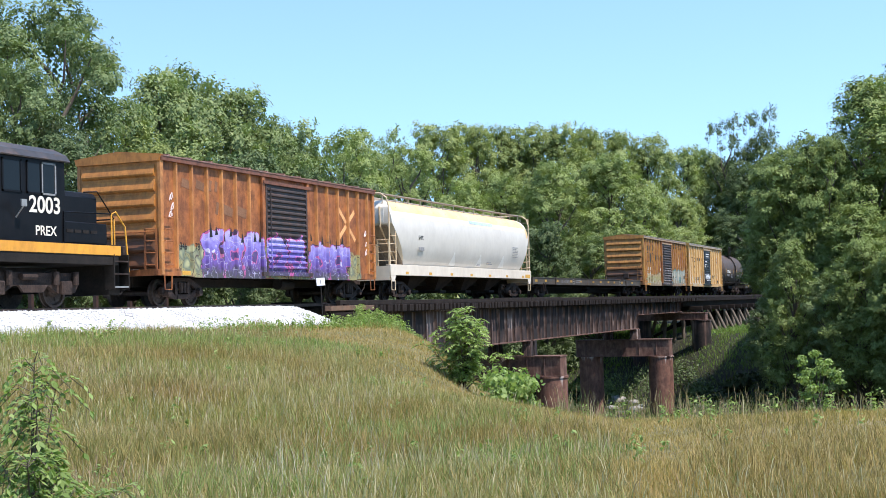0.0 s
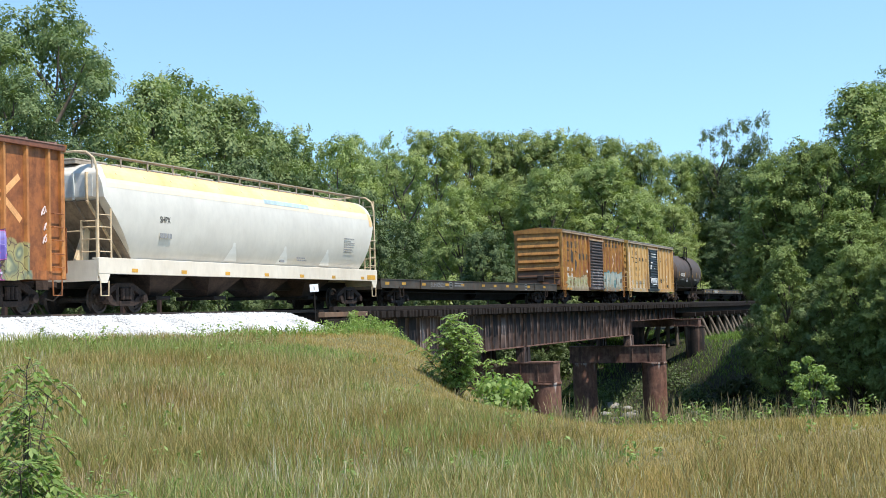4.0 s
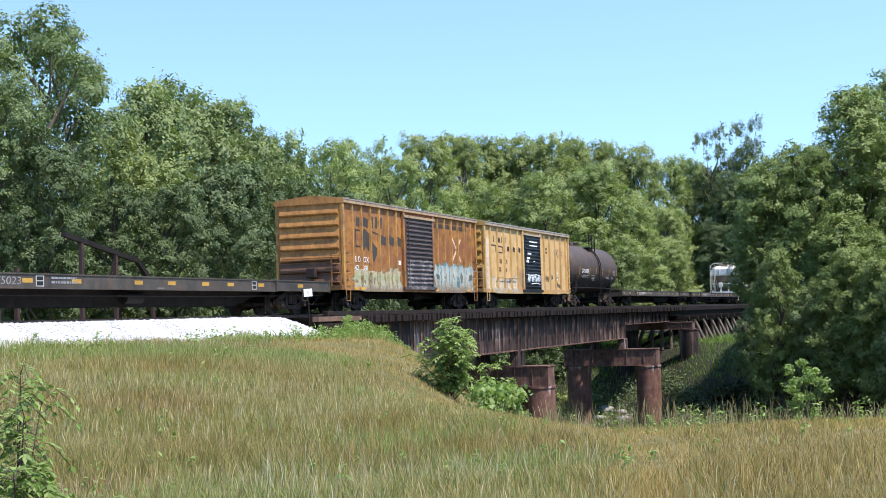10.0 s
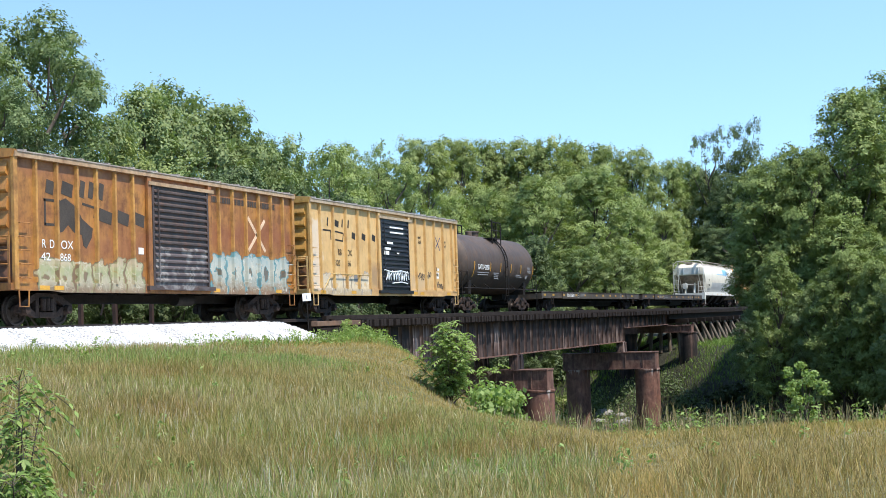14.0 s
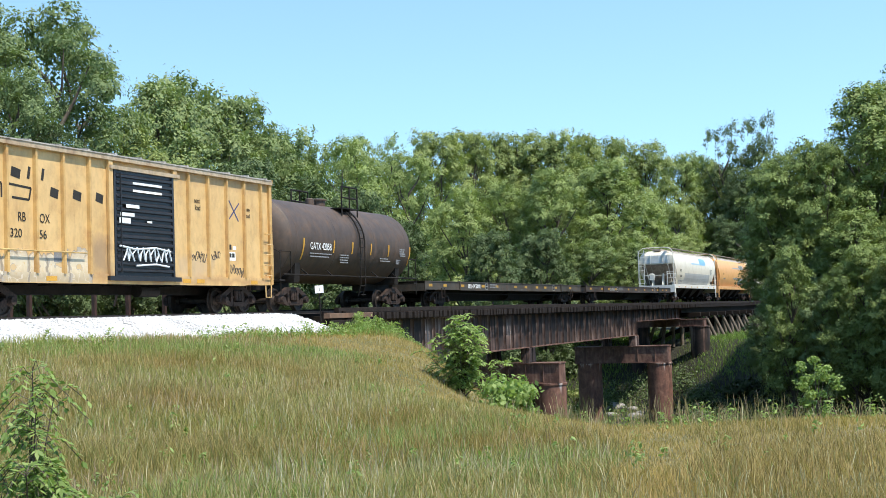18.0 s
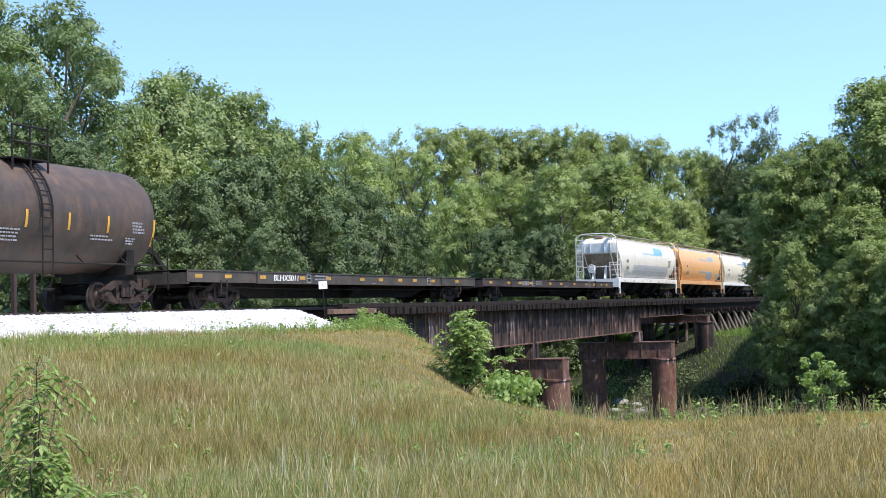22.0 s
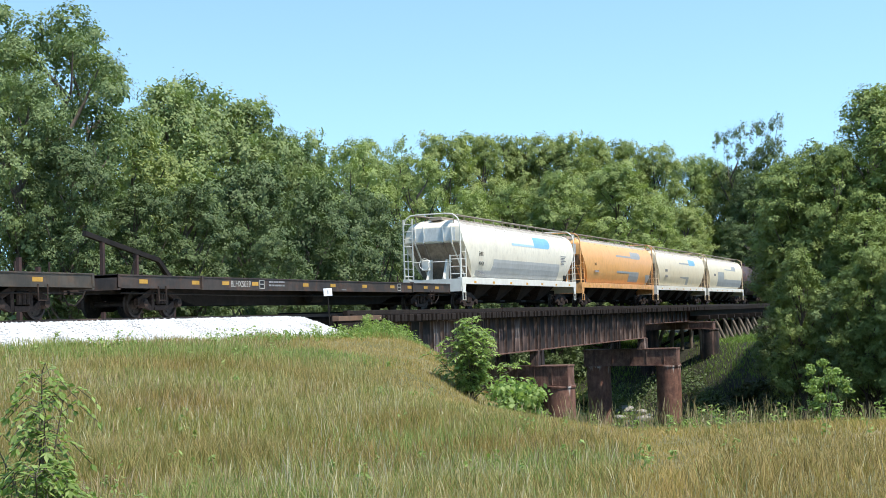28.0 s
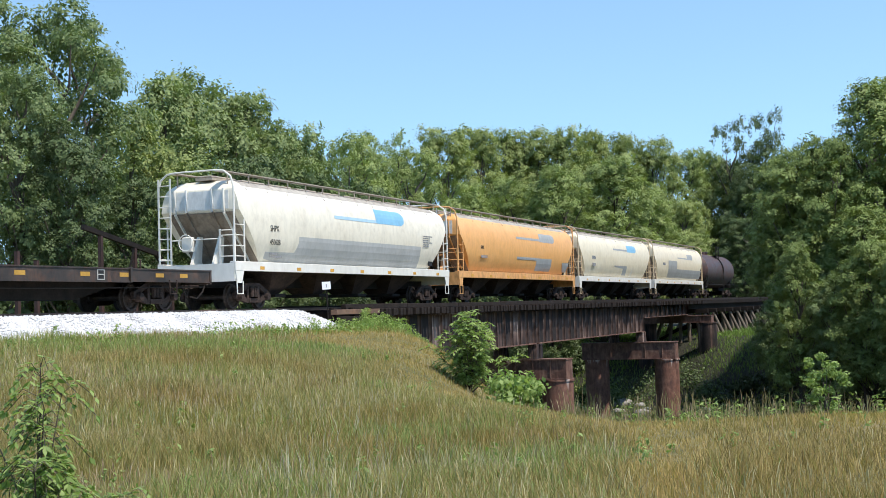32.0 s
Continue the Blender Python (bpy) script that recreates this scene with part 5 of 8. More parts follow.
def flatcar(name_label, u, L, deckm, marks, words="", wx=0.0, lm=M_WHITE, wide=1.85):
    car = thing("flatcar", name_label, "flatcar", "flatcars of the train")
    TRAIN.append((car, u))
    part("deck", Shape().box(0.0, L, -1.42, 1.42, 1.15, 1.23), M_DARK, car)
    for sgn in (-1, 1):
        for a, b, lo in ((0.0, 4.35, 0.88), (4.43, L - 4.43, 0.86), (L - 4.35, L, 0.88)):
            sill = part("side_sill", Shape().box(a, b, *sorted((sgn * 1.40, sgn * 1.43)), lo, 1.205), deckm, car)
            part("sill_lip", Shape().box(a, b, *sorted((sgn * 1.40, sgn * 1.455)), 1.206, 1.245), deckm, sill)
            part("sill_flange", Shape().box(a, b, *sorted((sgn * 1.40, sgn * 1.45)), lo - 0.031, lo - 0.001), deckm, sill)
        for x in (4.39, L - 4.39):
            part("bolster_end", Shape().box(x - 0.05, x + 0.05, *sorted((sgn * 1.35, sgn * 1.50)), 0.83, 1.27, 0.01), deckm, car)
        for x in marks:
            part("reflector", Shape().box(x, x + 0.42, *sorted((sgn * 1.432, sgn * 1.437)), 0.99, 1.11), M_OLDYELLOW, car, "yellow reflective strip")
    cs = Shape().extrude([(0.2, 0.72), (4.0, 0.72), (5.6, 0.36), (L - 5.6, 0.36), (L - 4.0, 0.72), (L - 0.2, 0.72), (L - 0.2, 1.2), (0.2, 1.2)], -0.42, 0.42)
    part("centre_sill", cs, M_DARK, car)
    cb = Shape()
    for x in np.arange(2.0, L - 1, 1.9):
        cb.box(x - 0.06, x + 0.06, -1.4, 1.4, 0.95, 1.2)
    part("cross_bearers", cb, M_DARK, car)
    part("air_reservoir", Shape().lathe([(L * 0.5, 0.05), (L * 0.5, 0.19), (L * 0.5 + 0.9, 0.19), (L * 0.5 + 0.9, 0.05)], "x", (0, -0.8, 0.62), 14), M_DARK, car)
    part("brake_line", Shape().tube([(0.3, -1.3, 0.72), (L * 0.3, -1.25, 0.66), (L * 0.7, -1.25, 0.66), (L - 0.3, -1.3, 0.72)], 0.02, 6), M_DARK, car)
    for x, w in ((0.0, 1), (L, -1)):
        part("end_sill", Shape().box(*sorted((x, x + w * 0.1)), -1.45, 1.45, 0.80, 1.25), deckm, car)
        stirrup(car, x + w * 2.2, -1.45, M_GEAR)
        part("brake_stand", Shape().tube([(x + w * 0.2, 1.1, 1.22), (x + w * 0.2, 1.1, 1.70)], 0.03, 6), M_GEAR, car)
        add_truck(car, x + w * 2.6)
        add_coupler(car, x, -w)
    if words:
        text(car, words, wx, 0.94, 0.21, lm, -1.438, 0.72, fit=wide, slant=0.12)
        bars(car, 8.7, 1.16, 2, 1.3, 0.06, 0.06, M_GREYPAINT, -1.437, 5)
        for x in (8.05, 19.65):
            part("data_plate", Shape().box(x, x + 0.34, -1.436, -1.431, 0.89, 1.19), M_DULLWHITE, car, "white-edged data plate")
            part("plate_field", Shape().box(x + 0.04, x + 0.30, -1.439, -1.4365, 1.06, 1.16).box(x + 0.04, x + 0.30, -1.439, -1.4365, 0.92, 1.03), M_BLACKPAINT, car)
        part("scuff", Shape().box(wx + 8.2, wx + 8.6, -1.436, -1.431, 0.88, 0.91), M_GREYPAINT, car)
    return car


def locomotive():
    car = thing("locomotive", "black diesel locomotive with a yellow sill stripe", "locomotive")
    TRAIN.append((car, -32.35))
    black = weathered("black locomotive paint", (0.010, 0.010, 0.011), (0.006, 0.006, 0.007), (0.05, 0.03, 0.02), 0.25, 0.45, 0.3, 0.2)
    black.node_tree.nodes["Principled BSDF"].inputs["Specular IOR Level"].default_value = 0.1
    roof = weathered("dusty locomotive roof", (0.06, 0.055, 0.055), (0.035, 0.032, 0.034), (0.16, 0.09, 0.06), 0.5, 0.6)
    yellow = weathered("yellow sill paint", (0.78, 0.36, 0.03), (0.62, 0.27, 0.03), (0.25, 0.12, 0.03), 0.25, 0.5, 0.2, 0.2)
    glass, nt, b = mat("cab glass", 0.08)
    b.inputs["Base Color"].default_value = (0.007, 0.009, 0.010, 1)
    b.inputs["Specular IOR Level"].default_value = 0.16
    part("frame", Shape().box(-16.8, -0.1, -1.45, 1.45, 1.20, 1.46), M_DARK, car)
    for sgn in (-1, 1):
        part("sill_stripe", Shape().box(-16.8, 0.0, *sorted((sgn * 1.452, sgn * 1.475)), 1.47, 1.74), yellow, car, "yellow painted sill")
        part("walkway_edge", Shape().box(-16.8, 0.0, *sorted((sgn * 1.0, sgn * 1.45)), 1.70, 1.76), black, car)
    cab = Shape().extrude([(-1.40, 1.74), (1.40, 1.74), (1.40, 3.98), (1.30, 4.10), (0.9, 4.28), (-0.9, 4.28), (-1.30, 4.10), (-1.40, 3.98)], -5.30, -2.42, "x")
    cabo = part("cab", cab, black, car)
    rf = Shape().extrude([(-1.50, 3.96), (-1.36, 4.14), (-0.92, 4.34), (0, 4.44), (0.92, 4.34), (1.36, 4.14), (1.50, 3.96), (1.46, 3.93), (0.9, 4.28), (0, 4.36), (-0.9, 4.28), (-1.46, 3.93)], -5.45, -2.28, "x")
    part("cab_roof", rf, roof, car, "dusty grey curved cab roof")
    for x0, x1 in ((-4.9, -4.25), (-3.95, -3.45), (-3.35, -2.85)):
        part("side_window", Shape().box(x0, x1, -1.408, -1.396, 3.05, 3.82), glass, cabo)
        fr = Shape().box(x0 - 0.05, x1 + 0.05, -1.425, -1.402, 3.82, 3.87).box(x0 - 0.05, x1 + 0.05, -1.425, -1.402, 3.00, 3.05).box(x0 - 0.05, x0, -1.425, -1.402, 3.00, 3.87).box(x1, x1 + 0.05, -1.425, -1.402, 3.00, 3.87)
        part("window_frame", fr, M_GREYPAINT if x0 > -3.4 else black, cabo)
    for y0 in (-1.15, 0.35):
        part("end_window", Shape().box(-2.425, -2.41, y0, y0 + 0.8, 3.35, 3.9), glass, cabo)
    part("mirror", Shape().box(-4.55, -4.35, -1.70, -1.66, 2.62, 2.80), M_GALV, cabo)
    part("mirror_arm", Shape().tube([(-4.45, -1.42, 2.35), (-4.45, -1.68, 2.65)], 0.02, 6), M_GALV, cabo)
    nose = Shape().extrude([(-0.95, 1.74), (0.95, 1.74), (0.95, 3.10), (0.85, 3.24), (0.6, 3.30), (-0.6, 3.30), (-0.85, 3.24), (-0.95, 3.10)], -2.42, -0.40, "x")
    part("short_hood", nose, black, car)
    part("hood_box", Shape().box(-2.42, -0.5, -1.38, -0.96, 1.76, 2.36, 0.03), black, car)
    for i in range(4):
        part("louvre", Shape().box(-2.35 + i * 0.36, -2.08 + i * 0.36, -1.395, -1.375, 2.05, 2.14), M_DARK, car)
    hood = Shape().extrude([(-0.95, 1.74), (0.95, 1.74), (0.95, 3.75), (0.7, 4.0), (-0.7, 4.0), (-0.95, 3.75)], -15.9, -5.30, "x")
    part("long_hood", hood, black, car)
    for i in range(8):
        part("hood_door", Shape().box(-14.8 + i * 1.15, -13.8 + i * 1.15, -0.975, -0.945, 1.95, 3.3), black, car)
    part("fuel_tank", Shape().extrude([(-1.35, 0.55), (1.35, 0.55), (1.4, 1.2), (-1.4, 1.2)], -10.4, -6.6, "x"), M_DARK, car)
    part("battery_box", Shape().box(-6.4, -5.6, -1.4, -1.0, 0.75, 1.2, 0.02), M_DARK, car)
    # handrails and steps at the end
    hr = Shape()
    for sgn in (-1, 1):
        hr.tube([(-0.35, sgn * 1.42, 1.5), (-0.35, sgn * 1.42, 2.65), (-0.15, sgn * 1.42, 2.72), (0.30, sgn * 1.42, 2.30), (0.46, sgn * 1.42, 1.0)], 0.026, 8)
        hr.tube([(0.30, sgn * 1.05, 1.3), (0.30, sgn * 1.05, 2.55)], 0.026, 8)
    part("handrail", hr, yellow, car, "yellow tubular handrail")
    hb = Shape()
    hb.tube([(0.30, -1.05, 2.55), (0.30, 1.05, 2.55)], 0.022, 8)
    hb.tube([(-1.05, -1.0, 3.25), (-0.5, -1.05, 3.30), (0.30, -1.05, 2.55)], 0.02, 6)
    for sgn in (-1, 1):
        hb.tube([(-2.5, sgn * 1.42, 1.75), (-2.5, sgn * 1.42, 2.6), (-0.35, sgn * 1.42, 2.65)], 0.02, 6)
    part("end_rail", hb, black, car)
    for sgn in (-1, 1):
        for i, z in enumerate((0.55, 0.92, 1.28)):
            part("step", Shape().box(-0.30, 0.36, *sorted((sgn * 1.15, sgn * 1.48)), z, z + 0.04), M_GALV if i == 0 else M_GEAR, car)
        for x in (-0.34, 0.36):
            part("step_side", Shape().box(x, x + 0.04, *sorted((sgn * 1.15, sgn * 1.48)), 0.5, 1.5), M_DARK, car)
    part("pilot", Shape().box(-0.1, 0.42, -1.12, 1.12, 0.35, 1.46), M_DARK, car)
    text(car, "2003", -3.92, 2.53, 0.44, M_CREAM, -1.412, 1.08, "cream-white road number", bold=0.012)
    text(car, "PREX", -3.68, 1.93, 0.26, M_CREAM, -1.412, 1.05, bold=0.006)
    # four-wheel power trucks with heavier frames
    for x in (-3.55, -13.2):
        t = part("power_truck", Shape().box(x - 1.9, x + 1.9, -0.5, 0.5, 0.7, 1.1), M_DARK, car)
        for sgn in (-1, 1):
            f = Shape().extrude([(x - 2.0, 0.62), (x - 1.75, 0.95), (x + 1.75, 0.95), (x + 2.0, 0.62), (x + 1.85, 0.40), (x + 1.1, 0.40), (x + 0.7, 0.60), (x - 0.7, 0.60), (x - 1.1, 0.40), (x - 1.85, 0.40)], *sorted((sgn * 0.98, sgn * 1.14)))
            for q in (-1.37, 1.37):
                f.box(x + q - 0.22, x + q + 0.22, *sorted((sgn * 1.14, sgn * 1.28)), 0.36, 0.72, 0.03)
                f.tube([(x + q - 0.42, sgn * 1.2, 0.62), (x + q - 0.42, sgn * 1.2, 0.98)], 0.10, 10)
                f.tube([(x + q + 0.42, sgn * 1.2, 0.62), (x + q + 0.42, sgn * 1.2, 0.98)], 0.10, 10)
            f.extrude([(x - 0.6, 0.62), (x + 0.6, 0.62), (x + 0.4, 0.42), (x - 0.4, 0.42)], *sorted((sgn * 1.15, sgn * 1.22)))
            f.tube([(x - 0.5, sgn * 1.22, 0.84), (x + 0.1, sgn * 1.22, 0.84)], 0.09, 10)
            part("truck_frame", f, M_GEAR, t)
        for q in (-1.37, 1.37):
            w = part("drive_wheelset", WHEEL_ME, None, t)
            w.matrix_basis = pose(x + q, 0, 0.42 * 1.2) @ Matrix.Diagonal((1.2, 1.0, 1.2, 1))
    add_coupler(car, 0.42, 1)
    return car


locomotive()

def stroke(a, b, width, y=-1.427):
    """A flat painted stroke on a car side, from a to b in length and height."""
    d = Vector((b[0] - a[0], b[1] - a[1])).normalized() * (width / 2)
    return Shape().extrude([(a[0] - d.y, a[1] + d.x), (b[0] - d.y, b[1] + d.x), (b[0] + d.y, b[1] - d.x), (a[0] + d.y, a[1] - d.x)], y, y + 0.006)


def block_emblem(car, spans, z0, z1, material, w):
    """Slanted plain blocks in place of an emblem; narrow ones stand taller."""
    k = (z1 - z0) * 0.2
    for x0, x1 in spans:
        if x1 - x0 > 0.36:
            m = (x0 + x1) / 2
            part("emblem", stroke((m, z0), (m + k * 0.75, z0 + 0.78 * (z1 - z0)), (x1 - x0) * 0.9), material, car)
        else:
            part("emblem", stroke(((x0 + x1) / 2, z0), ((x0 + x1) / 2 + k, z1), w * 1.1), material, car)


# rust-streaked boxcar with sprayed purple lettering
def make_boxcar_one():
    side = weathered("rusty orange side paint", (0.44, 0.15, 0.035), (0.30, 0.095, 0.028), (0.13, 0.045, 0.02), 0.75, 0.65, 0.8)
    posts = weathered("orange post paint", (0.58, 0.25, 0.07), (0.46, 0.17, 0.045), (0.2, 0.07, 0.03), 0.5, 0.6, 0.6)
    for m in (side, posts):
        spray(m, 1.0, 14.2, 0.8, 1.95, [(0.2, (0.20, 0.25, 0.09)), (0.42, (0.42, 0.44, 0.24)), (0.55, (0.10, 0.16, 0.12)), (0.7, (0.36, 0.34, 0.14)), (0.85, (0.18, 0.12, 0.07))], 2.4, width=0.02, ragged=0.6, amount=0.85)
        bubble_letters(m, 2.35, 6.37, 3, 0.8, 2.45)
        bubble_letters(m, 9.75, 13.1, 2, 0.8, 2.30)
    door = weathered("brown door paint", (0.060, 0.040, 0.034), (0.035, 0.026, 0.024), (0.12, 0.055, 0.035), 0.5, 0.7)
    bubble_letters(door, 6.42, 9.55, 2, 0.8, 2.40)
    end = weathered("faded orange end paint", (0.52, 0.21, 0.04), (0.40, 0.15, 0.03), (0.16, 0.06, 0.025), 0.5, 0.65, 0.7)
    stain(end, -1, 20, 0.6, 2.35, (0.10, 0.042, 0.022), 0.88, 0.9, 1.2, 0.35)
    roof = weathered("rusted roof", (0.30, 0.16, 0.11), (0.20, 0.09, 0.06), (0.36, 0.30, 0.27), 0.5, 0.7)
    car = boxcar("rusty orange boxcar with purple graffiti along its side", -30.3, 15.5, side, roof, end, door, weathered("rusted trim", (0.24, 0.085, 0.04), (0.16, 0.06, 0.03), (0.09, 0.04, 0.025), 0.6), (6.42, 9.5), 0.88, 0.90, 6, 10.38, 6, posts)
    # dark shapes of the old emblem
    old = plain("worn dark emblem paint", (0.20, 0.10, 0.055), 0.75)
    block_emblem(car, ((1.23, 1.77), (2.05, 2.58), (2.80, 3.05), (3.15, 3.42)), 3.68, 4.02, old, 0.13)
    block_emblem(car, ((3.20, 3.45), (3.60, 4.35), (4.52, 5.25)), 2.95, 3.35, old, 0.15)
    tag = plain("pale sprayed paint", (0.72, 0.36, 0.15), 0.7)
    for a, b in (((12.35, 3.65), (13.8, 2.45)), ((13.75, 3.6), (12.2, 2.4))):
        part("sprayed_cross", stroke(a, b, 0.17), tag, car)
    text(car, "346", 1.12, 1.74, 0.24, M_BLACKPAINT, -1.428, 0.8)
    text(car, "78", 2.0, 1.74, 0.24, M_BLACKPAINT, -1.428, 0.8)
    for i, x in enumerate((2.95, 3.3, 3.75, 4.2, 4.55, 4.95, 5.4, 5.8, 6.15, 9.95, 10.4, 10.9, 11.5, 12.1, 12.6)):
        z = 2.28 + 0.12 * math.sin(i * 2.3)
        part("sprayed_spike", Shape().extrude([(x - 0.09, z - 0.1), (x + 0.1, z - 0.08), (x + 0.03 * math.sin(i * 5), z + 0.30 + 0.08 * math.cos(i * 3))], -1.4265, -1.4215), M_BLACKPAINT, car)
    pink = plain("pale pink sprayed paint", (0.66, 0.52, 0.48), 0.7)
    for x, z in ((0.55, 3.2), (0.62, 2.9), (0.5, 2.65), (14.6, 2.6), (14.7, 2.2), (14.65, 1.85)):
        loop = Shape().tube([(x + 0.11 + 0.11 * math.cos(a) * (1 - a / 20), -1.432, z + 0.12 + 0.12 * math.sin(a * 1.4) + a * 0.008) for a in np.linspace(0, 9, 22)], 0.014, 5)
        part("sprayed_tag", loop, pink, car, "pale sprayed scribble")
    part("reflector", Shape().box(1.15, 1.62, -1.482, -1.476, 0.95, 1.08), M_YELLOW, car, "yellow reflective strip")
    return car


def make_boxcar_two():
    side = weathered("faded orange side paint", (0.44, 0.20, 0.042), (0.30, 0.118, 0.03), (0.11, 0.042, 0.022), 0.7, 0.62, 0.8, 0.25)
    posts = weathered("yellow-orange post paint", (0.56, 0.29, 0.065), (0.43, 0.20, 0.048), (0.18, 0.07, 0.03), 0.6, 0.6, 0.7)
    for m in (side, posts):
        bubble_letters(m, 0.9, 5.9, 6, 0.8, 1.85, CHALK, 0.72)
        bubble_letters(m, 9.75, 15.3, 5, 0.85, 2.30, TEAL, 0.8)
    stain(side, 9.6, 15.6, 2.2, 3.5, (0.22, 0.075, 0.03), 0.75, 1.1, 0.9, 0.5)
    stain(side, 2.6, 6.3, 1.7, 2.9, (0.24, 0.085, 0.035), 0.6, 1.1, 0.9, 0.5)
    stain(side, 0.2, 15.6, 3.9, 4.6, (0.28, 0.11, 0.05), 0.6, 0.7, 1.2, 0.3)
    stain(side, 0.0, 15.7, 0.8, 1.05, (0.16, 0.06, 0.03), 0.7, 0.5, 1.5, 0.2)
    door = weathered("grey-brown door paint", (0.085, 0.060, 0.052), (0.045, 0.034, 0.03), (0.13, 0.065, 0.045), 0.55, 0.7)
    spray(door, 6.4, 9.5, 1.0, 2.3, [(0.3, (0.06, 0.05, 0.05)), (0.5, (0.30, 0.28, 0.26)), (0.7, (0.10, 0.08, 0.08))], 3.4, width=0.0, amount=0.75, ragged=0.7)
    end = weathered("orange-yellow end paint", (0.52, 0.24, 0.05), (0.38, 0.155, 0.035), (0.16, 0.06, 0.025), 0.6, 0.62, 0.7)
    stain(end, -1, 20, 0.6, 2.35, (0.10, 0.042, 0.022), 0.88, 0.9, 1.2, 0.35)
    roof = weathered("pale weathered roof", (0.42, 0.38, 0.33), (0.30, 0.24, 0.19), (0.26, 0.12, 0.06), 0.5, 0.7)
    car = boxcar("weathered orange boxcar with graffiti along the sill", 33.3, 15.7, side, roof, end, door, weathered("rust-bleached eave trim", (0.50, 0.36, 0.22), (0.40, 0.24, 0.12), (0.2, 0.08, 0.03), 0.5), (6.35, 9.6), 0.91, 0.90, 6, 10.38, 6, posts)
    dark = plain("dull black emblem paint", (0.060, 0.050, 0.042), 0.7)
    block_emblem(car, ((1.35, 1.72), (2.02, 2.56), (2.84, 3.08), (3.25, 3.5), (3.72, 3.98)), 3.55, 4.02, dark, 0.20)
    block_emblem(car, ((3.70, 4.40), (4.62, 5.25), (5.50, 6.05)), 2.90, 3.36, dark, 0.20)
    part("emblem", Shape().extrude([(1.75, 3.30), (2.24, 3.48), (2.75, 3.25), (2.98, 2.95), (3.47, 2.70), (3.42, 2.45), (3.15, 2.12), (3.02, 2.2), (2.95, 2.5), (2.6, 2.55), (2.35, 2.75), (2.1, 2.55), (1.88, 2.5), (1.72, 2.75)], -1.4265, -1.421), dark, car, "dull black emblem shape")
    for a, b in (((1.35, 2.7), (1.35, 3.40)), ((1.3, 3.38), (2.0, 3.38)), ((1.3, 2.72), (1.95, 2.72)), ((3.0, 3.38), (3.6, 3.3)), ((3.6, 3.3), (3.55, 3.0))):
        part("emblem", stroke(a, b, 0.07), dark, car)
    text(car, "R", 1.18, 2.08, 0.24, M_WHITE, squeeze=0.9)
    text(car, "D", 1.50, 2.08, 0.24, M_WHITE, squeeze=0.9)
    text(car, "OX", 1.99, 2.08, 0.24, M_WHITE, squeeze=1.1)
    text(car, "42", 1.14, 1.74, 0.22, M_WHITE, squeeze=1.35)
    text(car, "868", 1.95, 1.74, 0.22, M_WHITE, squeeze=1.05)
    bars(car, 9.95, 4.12, 1, 5.6, 0.20, 0.05, dark, -1.428, 12)
    for a, b in (((12.4, 3.55), (13.6, 2.4)), ((13.6, 3.5), (12.4, 2.4))):
        part("sprayed_cross", stroke(a, b, 0.13), plain("faded sprayed paint", (0.60, 0.42, 0.28), 0.7), car)
    part("white_card", Shape().box(5.72, 5.98, -1.432, -1.424, 2.05, 2.25), M_WHITE, car)
    for x in (1.0, 1.62, 9.9, 14.2):
        part("reflector", Shape().box(x, x + 0.42, -1.482, -1.476, 0.94, 1.06), M_YELLOW, car, "yellow reflective strip")
    return car


